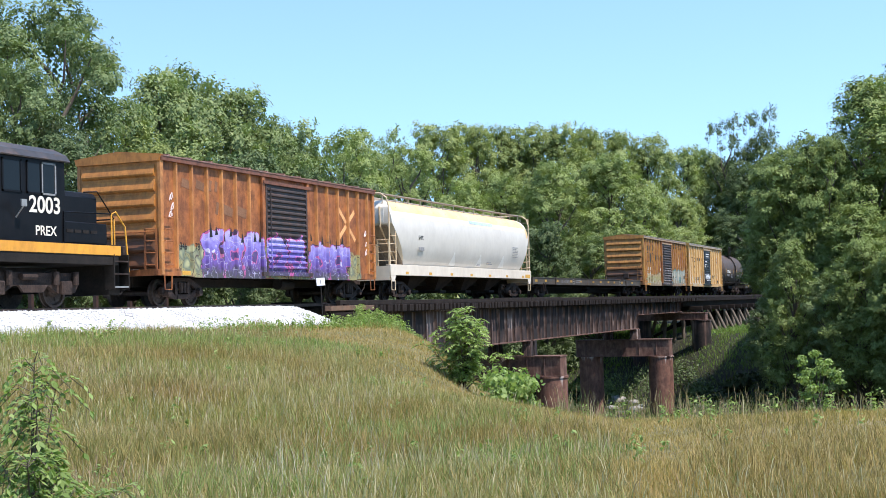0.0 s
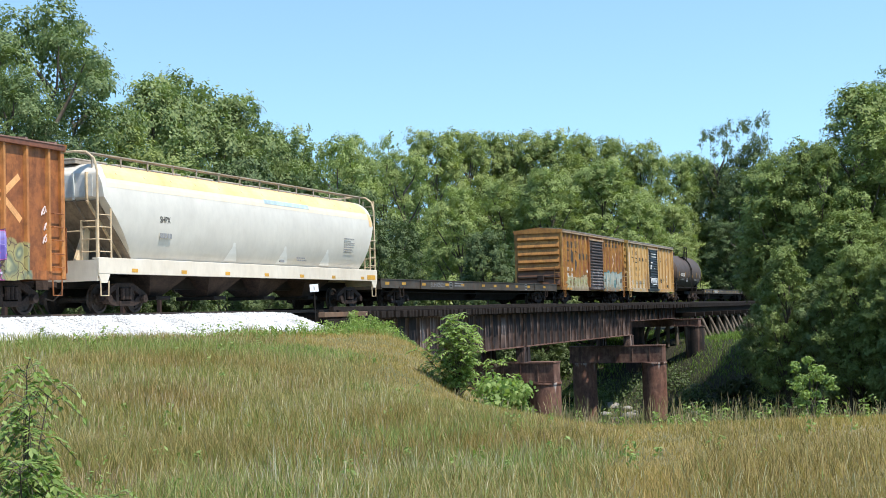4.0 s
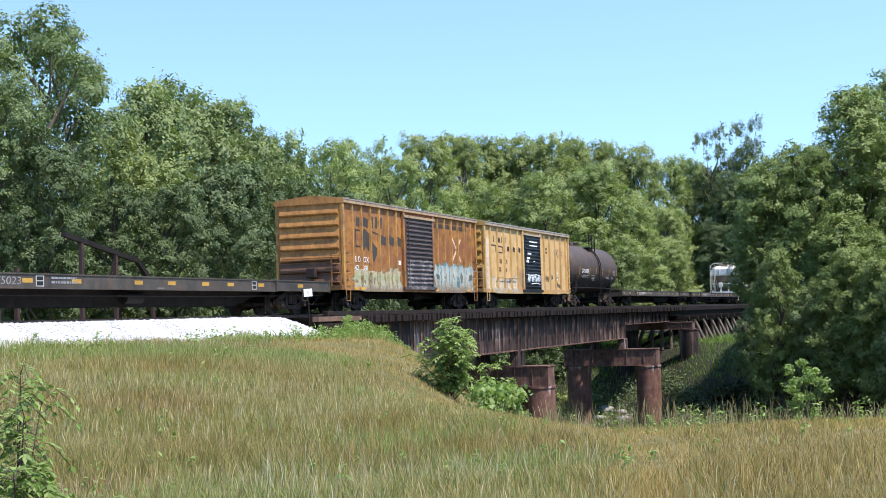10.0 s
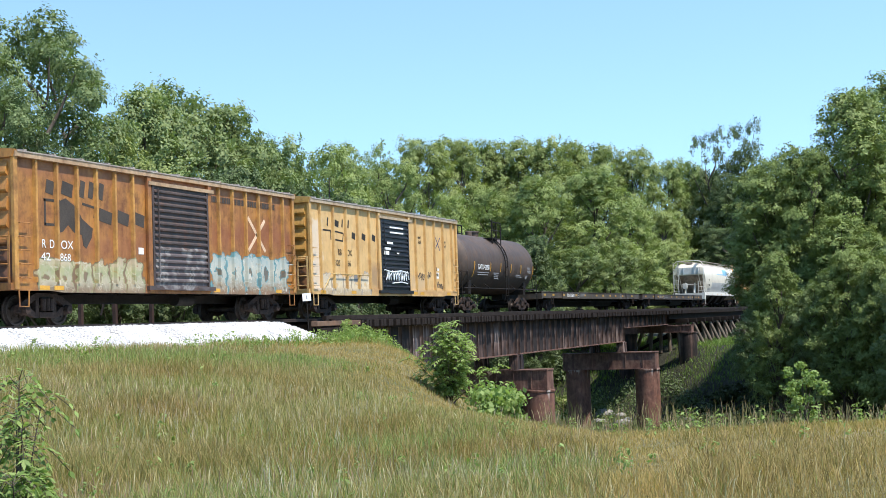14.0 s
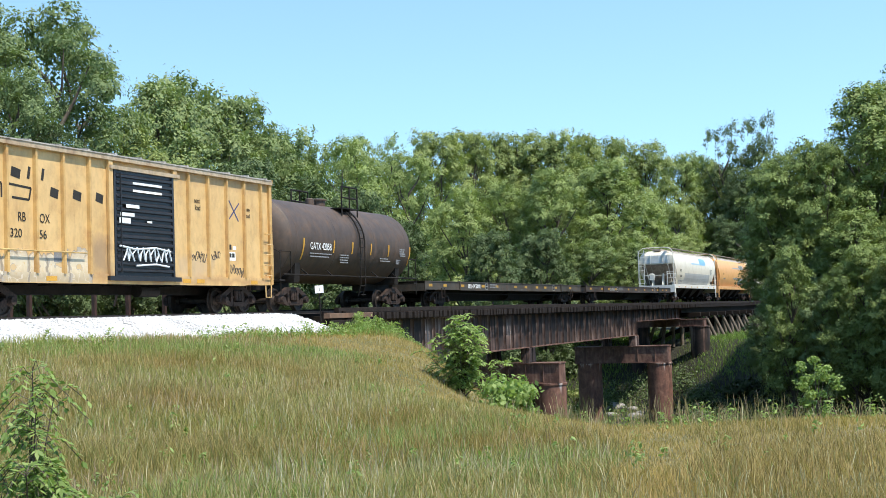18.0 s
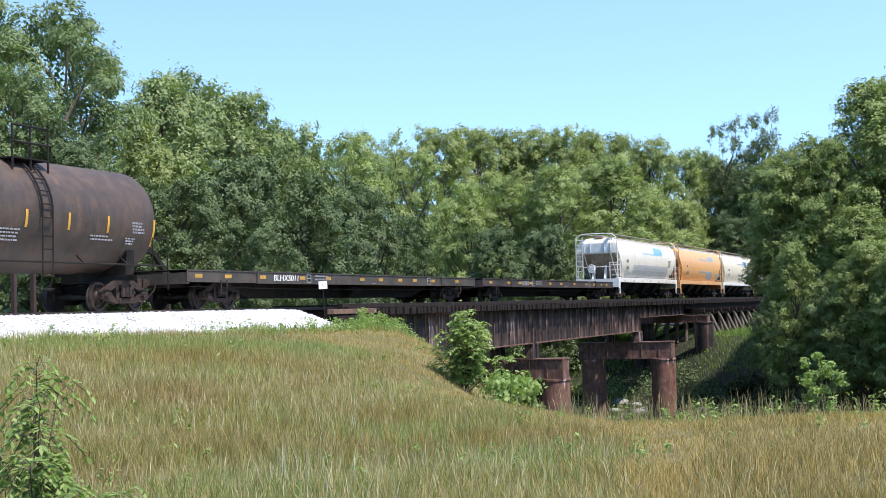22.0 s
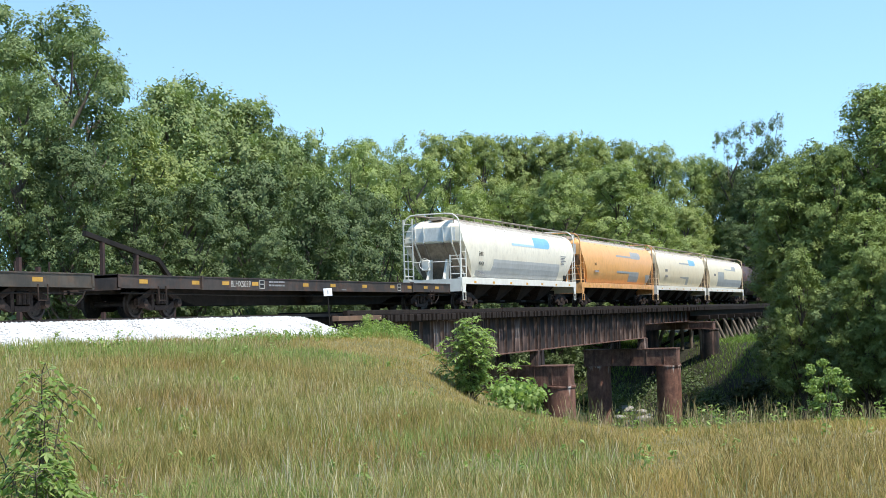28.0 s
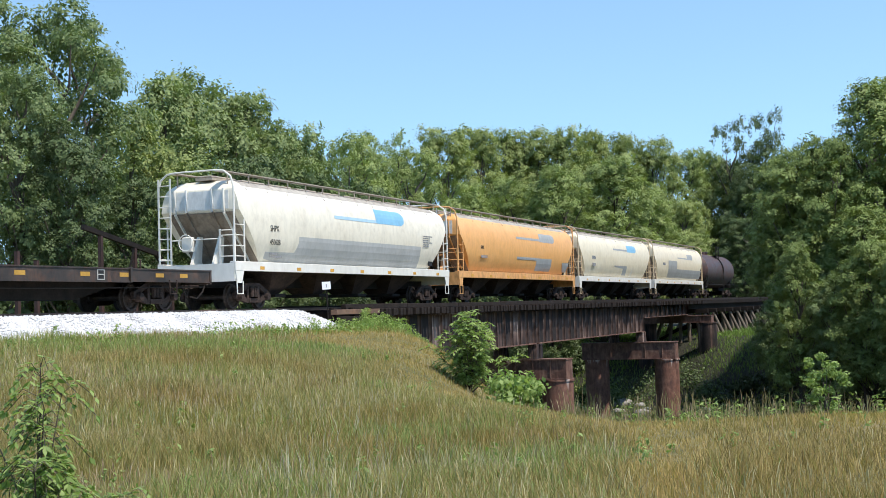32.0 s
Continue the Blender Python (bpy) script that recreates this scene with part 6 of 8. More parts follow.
def make_boxcar_three():
    side = weathered("pale yellow side paint", (0.66, 0.44, 0.19), (0.58, 0.36, 0.14), (0.30, 0.15, 0.065), 0.35, 0.6, 0.4, 0.16)
    stain(side, 0.1, 15.8, 0.85, 1.25, (0.36, 0.19, 0.08), 0.6, 0.6, 1.5, 0.2)
    stain(side, 5.6, 6.6, 1.0, 2.3, (0.20, 0.13, 0.09), 0.6, 0.8, 1.4, 0.3)
    stain(side, 9.7, 12.2, 1.0, 1.9, (0.44, 0.33, 0.22), 0.5, 0.9, 1.2, 0.3)
    stain(side, 9.7, 15.8, 4.0, 4.6, (0.34, 0.19, 0.09), 0.45, 0.6, 1.4, 0.2)
    stain(side, 0.2, 1.2, 1.0, 3.9, (0.62, 0.58, 0.52), 0.55, 0.9, 3.0)
    bubble_letters(side, 1.0, 5.6, 5, 0.9, 1.75, DUST, 0.75)
    door = weathered("black door paint", (0.022, 0.022, 0.026), (0.014, 0.014, 0.016), (0.06, 0.04, 0.03), 0.3, 0.5, 0.3)
    end = weathered("yellow end paint", (0.55, 0.31, 0.07), (0.42, 0.22, 0.05), (0.2, 0.08, 0.03), 0.5)
    stain(end, -1, 20, 0.6, 2.35, (0.10, 0.042, 0.022), 0.88, 0.9, 1.2, 0.35)
    roof = weathered("pale grey roof", (0.46, 0.43, 0.38), (0.34, 0.30, 0.25), (0.26, 0.14, 0.08), 0.4, 0.7)
    car = boxcar("pale yellow boxcar with a black sliding door", 50.3, 15.9, side, roof, end, door, weathered("bleached eave trim", (0.50, 0.40, 0.28), (0.42, 0.30, 0.17), (0.22, 0.09, 0.04), 0.5), (6.6, 9.68), 0.94, 1.15, 5, 10.63, 5, weathered("yellow post paint", (0.64, 0.41, 0.15), (0.50, 0.28, 0.09), (0.24, 0.10, 0.045), 0.45, 0.6, 0.5, 0.2))
    dark = plain("black emblem", (0.03, 0.028, 0.025), 0.7)
    block_emblem(car, ((1.50, 1.82), (2.28, 2.68), (2.92, 3.06), (3.45, 3.66)), 3.60, 3.92, dark, 0.09)
    block_emblem(car, ((3.85, 4.22), (4.82, 5.22), (5.85, 6.22)), 3.18, 3.50, dark, 0.09)
    for a, b in (((1.25, 3.42), (1.95, 3.42)), ((1.95, 3.42), (1.95, 3.05)), ((2.2, 3.42), (3.1, 3.36)), ((3.1, 3.36), (3.02, 3.05)), ((2.35, 3.08), (3.02, 3.05))):
        part("emblem", stroke(a, b, 0.06), dark, car)
    text(car, "RB", 2.55, 2.48, 0.25, dark, squeeze=0.8)
    text(car, "OX", 3.42, 2.48, 0.25, dark, squeeze=0.8)
    text(car, "320", 2.24, 2.06, 0.23, dark, squeeze=1.0)
    text(car, "56", 3.40, 2.06, 0.23, dark, squeeze=1.0)
    tag = plain("white sprayed paint", (0.62, 0.66, 0.68), 0.6)
    rng = random.Random(6)
    for z, h in ((3.80, 0.07), (3.58, 0.07)):
        part("stencilling", Shape().box(7.5, 9.0, -1.562, -1.556, z, z + h), M_WHITE, car)
    for x, z, w, h in ((7.15, 3.10, 0.65, 0.1), (6.85, 2.85, 0.7, 0.1), (6.8, 2.64, 0.55, 0.16), (8.2, 2.70, 0.25, 0.06)):
        part("white_patch", Shape().box(x, x + w, -1.564, -1.556, z, z + h), M_WHITE, car)
    for i in range(9):
        x = 6.95 + i * 0.28
        line = [(x, -1.563, 1.55), (x + rng.uniform(-0.1, 0.2), -1.563, 1.75), (x + rng.uniform(-0.1, 0.25), -1.563, 1.95), (x + 0.25, -1.563, 1.6)]
        part("sprayed_tag", Shape().tube(line, 0.028, 5), tag, car, "white sprayed tag")
    for line in ([(6.8, -1.563, 1.98), (7.6, -1.563, 1.9), (8.6, -1.563, 1.97), (9.4, -1.563, 1.88)], [(7.6, -1.563, 1.42), (8.6, -1.563, 1.48), (9.3, -1.563, 1.42)]):
        part("sprayed_tag", Shape().tube(line, 0.03, 5), tag, car, "white sprayed tag")
    thin = plain("thin grey-black sprayed paint", (0.10, 0.085, 0.07), 0.7)
    for i, (x, z) in enumerate(((10.75, 1.62), (11.05, 1.70), (11.35, 1.62), (11.95, 1.66), (12.2, 1.74), (13.15, 1.30), (13.4, 1.26), (13.65, 1.22), (13.9, 1.12))):
        line = [(x + 0.035 * a + 0.08 * math.cos(2.2 * a + i), -1.427, z + 0.14 + (0.09 + 0.03 * (i % 3)) * math.sin(2.9 * a + 2 * i)) for a in np.linspace(0, 9, 34)]
        part("sprayed_tag", Shape().tube(line, 0.008, 4), thin, car, "thin black sprayed tag")
    for x0, x1, z0, z1, m in ((13.0, 13.25, 2.08, 2.25, dark), (13.35, 13.55, 2.08, 2.2, M_WHITE), (13.0, 13.5, 1.72, 2.0, M_WHITE), (13.06, 13.24, 1.82, 1.96, dark), (13.28, 13.44, 1.82, 1.96, dark), (4.0, 4.6, 1.45, 1.75, M_GREYPAINT)):
        part("notice", Shape().box(x0, x1, -1.4265 - (0.003 if m is dark else 0), -1.421, z0, z1), m, car)
    text(car, "next", 11.0, 3.50, 0.17, dark, squeeze=0.8)
    text(car, "load", 11.05, 3.28, 0.17, dark, squeeze=0.8)
    text(car, "any", 14.3, 3.42, 0.15, dark, squeeze=0.8)
    text(car, "road", 14.2, 3.2, 0.15, dark, squeeze=0.8)
    for a, b in (((13.15, 3.72), (13.75, 3.05)), ((13.8, 3.65), (13.15, 3.1))):
        part("emblem", stroke(a, b, 0.05), plain("blue-black mark", (0.05, 0.06, 0.14)), car)
    lb = weathered("leaning yellow rail paint", (0.6, 0.42, 0.16), (0.5, 0.34, 0.12))
    part("side_grab", Shape().tube([(0.95, -1.53, 1.05), (1.7, -1.53, 1.72), (5.3, -1.53, 1.72)], 0.02, 6), lb, car)
    for x in (0.8, 3.6, 10.2, 14.4, 11.0):
        part("reflector", Shape().box(x, x + 0.45, -1.482, -1.476, 0.94, 1.07), M_YELLOW, car, "yellow reflective strip")
    return car


make_boxcar_one()
make_boxcar_two()
make_boxcar_three()


def bowed(z0, z1, x0, x1, r=0.0, n=6, skew=0.0):
    """Outline of a painted patch: heights with their left and right ends, rounded at the right by r."""
    out = []
    for i in range(n + 1):
        t = i / n
        z = z0 + (z1 - z0) * t
        cut = r * (1 - math.sqrt(max(0, 1 - (2 * t - 1) ** 2))) if r else 0
        out.append((z, x0 + skew * t, x1 - cut))
    return out


def gusset(x):
    return [(1.66, x - 0.42, x + 0.42), (1.9, x - 0.28, x + 0.28), (2.1, x - 0.12, x + 0.12), (2.28, x - 0.06, x + 0.06)]


SLOPE_GRIME = weathered("grimy slope sheet", (0.30, 0.25, 0.19), (0.20, 0.155, 0.115), (0.14, 0.09, 0.06), 0.5, 0.8)
# cool tone of an end wall lit by sky alone, put into the paint
END_SHADE = weathered("end paint toned for skylit shade", (0.70, 0.71, 0.68), (0.60, 0.61, 0.58), (0.40, 0.36, 0.30), 0.3, 0.6, 0.4, 0.2)
ROOF_DUST = weathered("dusty roof sheet", (0.46, 0.43, 0.37), (0.34, 0.31, 0.26), (0.30, 0.22, 0.15), 0.4, 0.8)
GREY_HOPPER = weathered("light grey hopper paint", (0.64, 0.60, 0.52), (0.56, 0.52, 0.45), (0.46, 0.39, 0.30), 0.18, 0.5, 0.2, 0.06)
GUSSET = weathered("pale gusset paint", (0.76, 0.74, 0.68), (0.70, 0.68, 0.62), (0.5, 0.45, 0.36), 0.12, 0.5, 0.2, 0.06)
WHITE_HOPPER = weathered("dirty white hopper paint", (0.80, 0.74, 0.60), (0.70, 0.64, 0.51), (0.44, 0.35, 0.25), 0.32, 0.5, 0.25, 0.12)
ORANGE_HOPPER = weathered("orange hopper paint", (0.80, 0.42, 0.15), (0.74, 0.37, 0.12), (0.55, 0.25, 0.08), 0.25, 0.5, 0.3, 0.12)
CREAM_HOPPER = weathered("cream hopper paint", (0.78, 0.69, 0.50), (0.72, 0.62, 0.43), (0.50, 0.36, 0.2), 0.25, 0.5, 0.3, 0.12)
GREY_BAND = weathered("grey repaint", (0.38, 0.385, 0.37), (0.32, 0.325, 0.31), (0.26, 0.24, 0.21), 0.3, 0.6, 0.3, 0.12)
BLUE = weathered("sky-blue emblem paint", (0.21, 0.46, 0.64), (0.19, 0.41, 0.57), (0.36, 0.46, 0.50), 0.3, 0.6, 0.3, 0.12)
PALE_GREY = weathered("pale grey paint", (0.44, 0.44, 0.42), (0.39, 0.39, 0.37), (0.36, 0.34, 0.3), 0.2, 0.6, 0.2, 0.1)
PALE_BLUE = weathered("faded blue paint", (0.50, 0.62, 0.64), (0.44, 0.55, 0.56), (0.5, 0.5, 0.45), 0.2, 0.6)
ROOF_RUST = weathered("dusty roof walk", (0.42, 0.37, 0.30), (0.32, 0.27, 0.21), (0.34, 0.20, 0.11), 0.4, 0.8)
WHITE_TRIM = weathered("white steelwork", (0.74, 0.72, 0.65), (0.64, 0.61, 0.53), (0.45, 0.33, 0.22), 0.15, 0.55, 0.1, 0.08)
CREAM_TRIM = weathered("cream steelwork", (0.72, 0.56, 0.36), (0.62, 0.46, 0.28), (0.38, 0.2, 0.1), 0.35, 0.55)
ORANGE_TRIM = weathered("orange steelwork", (0.76, 0.40, 0.15), (0.66, 0.33, 0.12), (0.4, 0.18, 0.07), 0.3, 0.55)
YELLOW_TOP = weathered("yellowed roof sheet", (0.80, 0.48, 0.20), (0.78, 0.57, 0.31), (0.52, 0.30, 0.13), 0.28, 0.6, 0.3, 0.12)
YELLOW_FADE = weathered("faintly yellowed paint", (0.72, 0.61, 0.44), (0.66, 0.57, 0.44), (0.52, 0.38, 0.22), 0.2, 0.55, 0.3, 0.08)
H_BAND = weathered("soft grey repaint", (0.46, 0.46, 0.44), (0.40, 0.40, 0.38), (0.32, 0.30, 0.26), 0.3, 0.6, 0.3, 0.12)
TAIL_BLUE = weathered("washed-out blue paint", (0.38, 0.55, 0.66), (0.34, 0.50, 0.60), (0.45, 0.50, 0.50), 0.15, 0.6, 0.2, 0.08)

h1 = hopper("light grey covered hopper with a yellowed roof edge", -13.3, GREY_HOPPER, ROOF_RUST, CREAM_TRIM, weathered("cream sill paint", (0.74, 0.66, 0.54), (0.64, 0.55, 0.43), (0.46, 0.30, 0.17), 0.15, 0.55, 0.3, 0.08), edge=YELLOW_TOP, low=1.12, far=0.52, patches=[
    ("faded_edge", [(3.62, 0.5, 18.7), (3.90, 0.5, 18.7)], YELLOW_FADE, "faintly yellowed strip below the roof edge"),
    ("yellowed_edge", [(3.88, 0.6, 18.5), (3.92, 0.6, 18.5), (4.05, 0.6, 18.5), (4.18, 0.7, 18.4), (4.30, 0.8, 18.3)], YELLOW_TOP, "yellowed strip along the roof edge"),
    ("yellowed_corner", bowed(3.34, 3.88, 18.48, 18.76, 0.10), YELLOW_TOP, ""),
    ("pale_blue_panel", [(3.74, 9.8, 13.2), (3.9, 9.8, 13.2)], PALE_BLUE, "faded blue panel"),
    ("gusset_patch", gusset(7.6), GUSSET, ""), ("gusset_patch", gusset(11.2), GUSSET, ""), ("gusset_patch", gusset(14.6), GUSSET, "")])
for i in range(7):
    bars(h1, 16.0, 2.78 - i * 0.085, 1, 0.95, 0.03, 0.0, M_GREYPAINT, -skin_y(2.78 - i * 0.085), 20 + i)
text(h1, "SHPX", 3.1, 2.72, 0.20, M_BLACKPAINT, -skin_y(2.72), 0.85)
bars(h1, 3.1, 2.40, 1, 1.0, 0.15, 0.06, M_GREYPAINT, -skin_y(2.40), 32)
bars(h1, 12.1, 1.92, 2, 0.8, 0.05, 0.03, M_GREYPAINT, -skin_y(1.92), 33)
bars(h1, 16.1, 1.48, 3, 0.6, 0.05, 0.03, M_BLACKPAINT, -skin_y(1.48), 34)
part("outlet_plate", Shape().box(11.0, 11.35, -1.345, -1.315, 1.72, 1.90), M_GREYPAINT, h1, "dark square plate")
part("hazard_patch", Shape().box(18.1, 18.9, -1.528, -1.522, 1.18, 1.36), M_YELLOW, h1, "yellow painted patch on the sill")

DARK_DECK = weathered("dark olive flatcar paint", (0.078, 0.064, 0.047), (0.042, 0.036, 0.028), (0.14, 0.075, 0.04), 0.5, 0.7, 0.5, 0.35)
BROWN_DECK = weathered("dark brown flatcar paint", (0.058, 0.043, 0.033), (0.026, 0.021, 0.018), (0.15, 0.07, 0.04), 0.55, 0.7, 0.5, 0.4)
MARKS = (0.5, 2.3, 4.6, 7.5, 9.6, 12.6, 14.4, 16.4, 18.0, 20.1, 23.1)
flatcar("empty dark olive flatcar with yellow reflectors", 6.3, 25.8, DARK_DECK, MARKS, "BLHX5023", 5.6, M_GREYPAINT)
flatcar("empty dark olive flatcar with white lettering", 80.3, 25.7, DARK_DECK, MARKS, "BLHX5011", 5.54)
flatcar("empty dark brown flatcar with rusty sills", 107.1, 25.6, BROWN_DECK, (1.05, 3.85, 5.65, 7.55, 11.2, 13.4, 16.2, 18.9, 20.7, 22.5, 23.8), "BLHX5039", 6.15, M_DULLWHITE, 1.3)

TANK_BLACK = weathered("black-brown tank paint", (0.092, 0.060, 0.041), (0.050, 0.036, 0.028), (0.16, 0.092, 0.055), 0.5, 0.7, 0.5, 0.25)
TANK_RUST = weathered("rust-stained tank paint", (0.060, 0.040, 0.036), (0.035, 0.026, 0.026), (0.17, 0.07, 0.045), 0.7, 0.6, 0.5, 0.25)
tank = tank_car("black tank car with yellow reflective strips", 66.7, TANK_BLACK)
text(tank, "GATX 42058", 2.30, 2.28, 0.27, M_WHITE, -1.562, 0.86)
bars(tank, 2.38, 2.16, 2, 2.4, 0.045, 0.07, M_GREYPAINT, -1.49, 41)
bars(tank, 4.9, 2.16, 4, 1.0, 0.045, 0.05, M_GREYPAINT, -1.49, 42)
bars(tank, 8.7, 2.12, 2, 1.3, 0.045, 0.05, M_GREYPAINT, -1.48, 43)
bars(tank, 10.6, 2.56, 4, 0.7, 0.06, 0.03, M_GREYPAINT, -1.556, 44)
bars(tank, 10.35, 2.10, 3, 0.5, 0.045, 0.03, M_GREYPAINT, -1.475, 46)

h2 = hopper("white covered hopper with a grey lower band", 134.1, WHITE_HOPPER, ROOF_RUST, WHITE_TRIM, WHITE_TRIM, patches=[
    ("grey_band", [(1.62, 3.0, 15.8), (1.72, 2.2, 15.8), (1.95, 2.2, 15.8), (1.97, 4.3, 15.8), (2.3, 4.5, 15.8), (2.55, 4.5, 15.8)], H_BAND, "grey repainted band"),
    ("blue_emblem", bowed(3.36, 3.95, 11.2, 14.1, 0.4), BLUE, "sky-blue rounded emblem"),
    ("blue_emblem_tail", [(3.36, 7.4, 11.2), (3.48, 7.4, 11.2)], TAIL_BLUE, ""),
    ("gusset_patch", gusset(6.5), PALE_GREY, ""), ("gusset_patch", gusset(10.2), PALE_GREY, ""), ("gusset_patch", gusset(13.8), PALE_GREY, "")])
text(h2, "SHPX", 2.36, 2.66, 0.22, M_BLACKPAINT, -skin_y(2.66), 0.85)
text(h2, "450628", 2.36, 2.20, 0.20, M_BLACKPAINT, -skin_y(2.20), 0.90)
bars(h2, 2.4, 1.92, 2, 0.9, 0.06, 0.04, M_GREYPAINT, -skin_y(1.92), 51)
bars(h2, 16.0, 3.05, 6, 1.1, 0.05, 0.04, M_GREYPAINT, -skin_y(3.05), 52)
part("small_notice", Shape().box(16.9, 17.3, -1.40, -1.37, 1.74, 1.94), M_BLACKPAINT, h2)

h3 = hopper("orange covered hopper with grey patches", 154.45, ORANGE_HOPPER, ROOF_RUST, ORANGE_TRIM, ORANGE_TRIM, L=19.4, patches=[
    ("grey_patch", bowed(3.36, 3.84, 12.6, 15.4, 0.35), GREY_BAND, "grey repainted emblem"), ("grey_patch", [(3.40, 8.6, 12.6), (3.52, 8.6, 12.6)], GREY_BAND, ""),
    ("grey_patch", bowed(1.75, 2.45, 12.0, 14.8, 0.1), GREY_BAND, "grey repainted patch"), ("grey_patch", [(2.32, 8.6, 12.0), (2.46, 8.6, 12.0)], GREY_BAND, ""),
    ("grey_patch", [(1.75, 17.2, 17.9), (2.3, 16.8, 18.2)], GREY_BAND, "")])
text(h3, "SHPX", 3.0, 2.70, 0.18, M_BLACKPAINT, -skin_y(2.70), 0.8)
bars(h3, 3.0, 2.40, 1, 1.0, 0.13, 0.05, M_GREYPAINT, -skin_y(2.40), 62)

h4 = hopper("cream covered hopper with a small blue emblem", 174.8, CREAM_HOPPER, ROOF_RUST, CREAM_TRIM, WHITE_TRIM, L=19.2, patches=[
    ("blue_emblem", bowed(3.36, 3.84, 12.2, 14.8, 0.35), BLUE, "sky-blue rounded emblem"), ("grey_patch", [(3.40, 8.4, 12.2), (3.52, 8.4, 12.2)], GREY_BAND, ""),
    ("grey_patch", [(1.75, 11.0, 12.0), (2.2, 11.0, 12.0), (2.3, 8.6, 12.0), (2.38, 8.6, 12.0)], GREY_BAND, ""), ("gusset_patch", gusset(13.5), WHITE_HOPPER, "")])
bars(h4, 3.0, 2.9, 1, 1.1, 0.2, 0.05, M_GREYPAINT, -skin_y(2.9), 71)
bars(h4, 3.0, 2.45, 1, 1.2, 0.2, 0.05, M_GREYPAINT, -skin_y(2.45), 72)

h5 = hopper("cream covered hopper with large grey repainted panels", 195.1, CREAM_HOPPER, ROOF_RUST, CREAM_TRIM, WHITE_TRIM, L=19.0, patches=[
    ("grey_patch", bowed(3.30, 3.75, 12.4, 14.6, 0.1), GREY_BAND, "grey repainted emblem"), ("grey_patch", [(3.32, 8.6, 12.4), (3.42, 8.6, 12.4)], GREY_BAND, ""),
    ("grey_band", [(1.75, 5.0, 18.0), (2.45, 5.0, 18.0)], GREY_BAND, "grey repainted band"), ("grey_patch", [(2.45, 5.0, 8.2), (3.1, 5.0, 8.2)], GREY_BAND, "")])
bars(h5, 3.0, 2.9, 1, 1.1, 0.2, 0.05, M_GREYPAINT, -skin_y(2.9), 81)

tank_car("rust-stained dark tank car at the end of view", 215.4, TANK_RUST, L=15.4, marks=False)


# ---- trees and bushes ----
M_BARK = speckled("grey-brown bark", (0.05, 0.04, 0.03), (0.16, 0.13, 0.10), 3.0, 18.0, 0.95, 0.7, 0.04, (1, 1, 0.25))
LEAVES = {
    "d": leafy("dark green leaves", [(0.0, (0.069, 0.098, 0.041)), (0.5, (0.184, 0.239, 0.101)), (1.0, (0.320, 0.380, 0.175))], 0.32, 0.5, clump=26.0),
    # k: darker copy of d, with the shade inside the wood in its colour
    "k": leafy("leaves darkened for wood shade", [(0.0, (0.040, 0.060, 0.024)), (0.5, (0.105, 0.145, 0.058)), (1.0, (0.190, 0.240, 0.105))], 0.20, 0.5, clump=26.0),
    "m": leafy("green leaves", [(0.0, (0.090, 0.124, 0.043)), (0.5, (0.265, 0.309, 0.108)), (1.0, (0.440, 0.473, 0.177))], 0.32, 0.5, clump=26.0),
    "l": leafy("light green leaves", [(0.0, (0.103, 0.137, 0.048)), (0.5, (0.288, 0.347, 0.124)), (1.0, (0.436, 0.484, 0.198))], 0.32, 0.5, clump=26.0),
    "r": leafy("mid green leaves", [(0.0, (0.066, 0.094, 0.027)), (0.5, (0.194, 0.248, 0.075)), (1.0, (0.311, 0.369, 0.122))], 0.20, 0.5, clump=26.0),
    "g": leafy("deep green leaves", [(0.0, (0.078, 0.114, 0.047)), (0.5, (0.215, 0.268, 0.108)), (1.0, (0.362, 0.419, 0.186))], 0.32, 0.5, clump=26.0),
    "s": leafy("pale sapling leaves", [(0.0, (0.153, 0.230, 0.063)), (0.5, (0.261, 0.350, 0.108)), (1.0, (0.387, 0.460, 0.180))], 0.42, 0.5),
    # q: leaf colour taken down to the darkness of deep shade
    "q": leafy("shade-darkened brush leaves", [(0.0, (0.020, 0.030, 0.012)), (0.5, (0.038, 0.055, 0.020)), (1.0, (0.065, 0.085, 0.032))], 0.15, 0.5),
    "b": leafy("bright green leaves", [(0.0, (0.120, 0.178, 0.056)), (0.5, (0.216, 0.298, 0.089)), (1.0, (0.348, 0.437, 0.156))], 0.42, 0.5),
}


def leaf_array(rng, centre, out, size, wild=0.55, flat=1.0, broad=0.6):
    """Four corners of pointed leaves at the given centres, facing roughly the given ways."""
    n = len(centre)
    nrm = out + rng.normal(0, wild, (n, 3)) + np.array([0, 0, 0.4])
    nrm /= np.linalg.norm(nrm, axis=1)[:, None] + 1e-9
    a = rng.normal(0, 1, (n, 3))
    a -= nrm * (a * nrm).sum(1)[:, None]
    a /= np.linalg.norm(a, axis=1)[:, None] + 1e-9
    b = np.cross(nrm, a)
    s = (size * rng.uniform(0.6, 1.35, n))[:, None]
    fold = nrm * s * 0.12
    squash = np.array([1, 1, flat])
    a, b, fold = a * squash, b * squash, fold * squash
    return np.stack([centre - a * s, centre + b * s * broad + fold, centre + a * s, centre - b * s * broad + fold], 1)


def leaf_tris(rng, centre, out, size, wild, flat, broad):
    """Three corners of small leaves, facing roughly the given ways."""
    q = leaf_array(rng, centre, out, size, wild, flat, broad)
    return np.stack([q[:, 0] * 0.5 + q[:, 1] * 0.5, q[:, 2], q[:, 3]], 1)


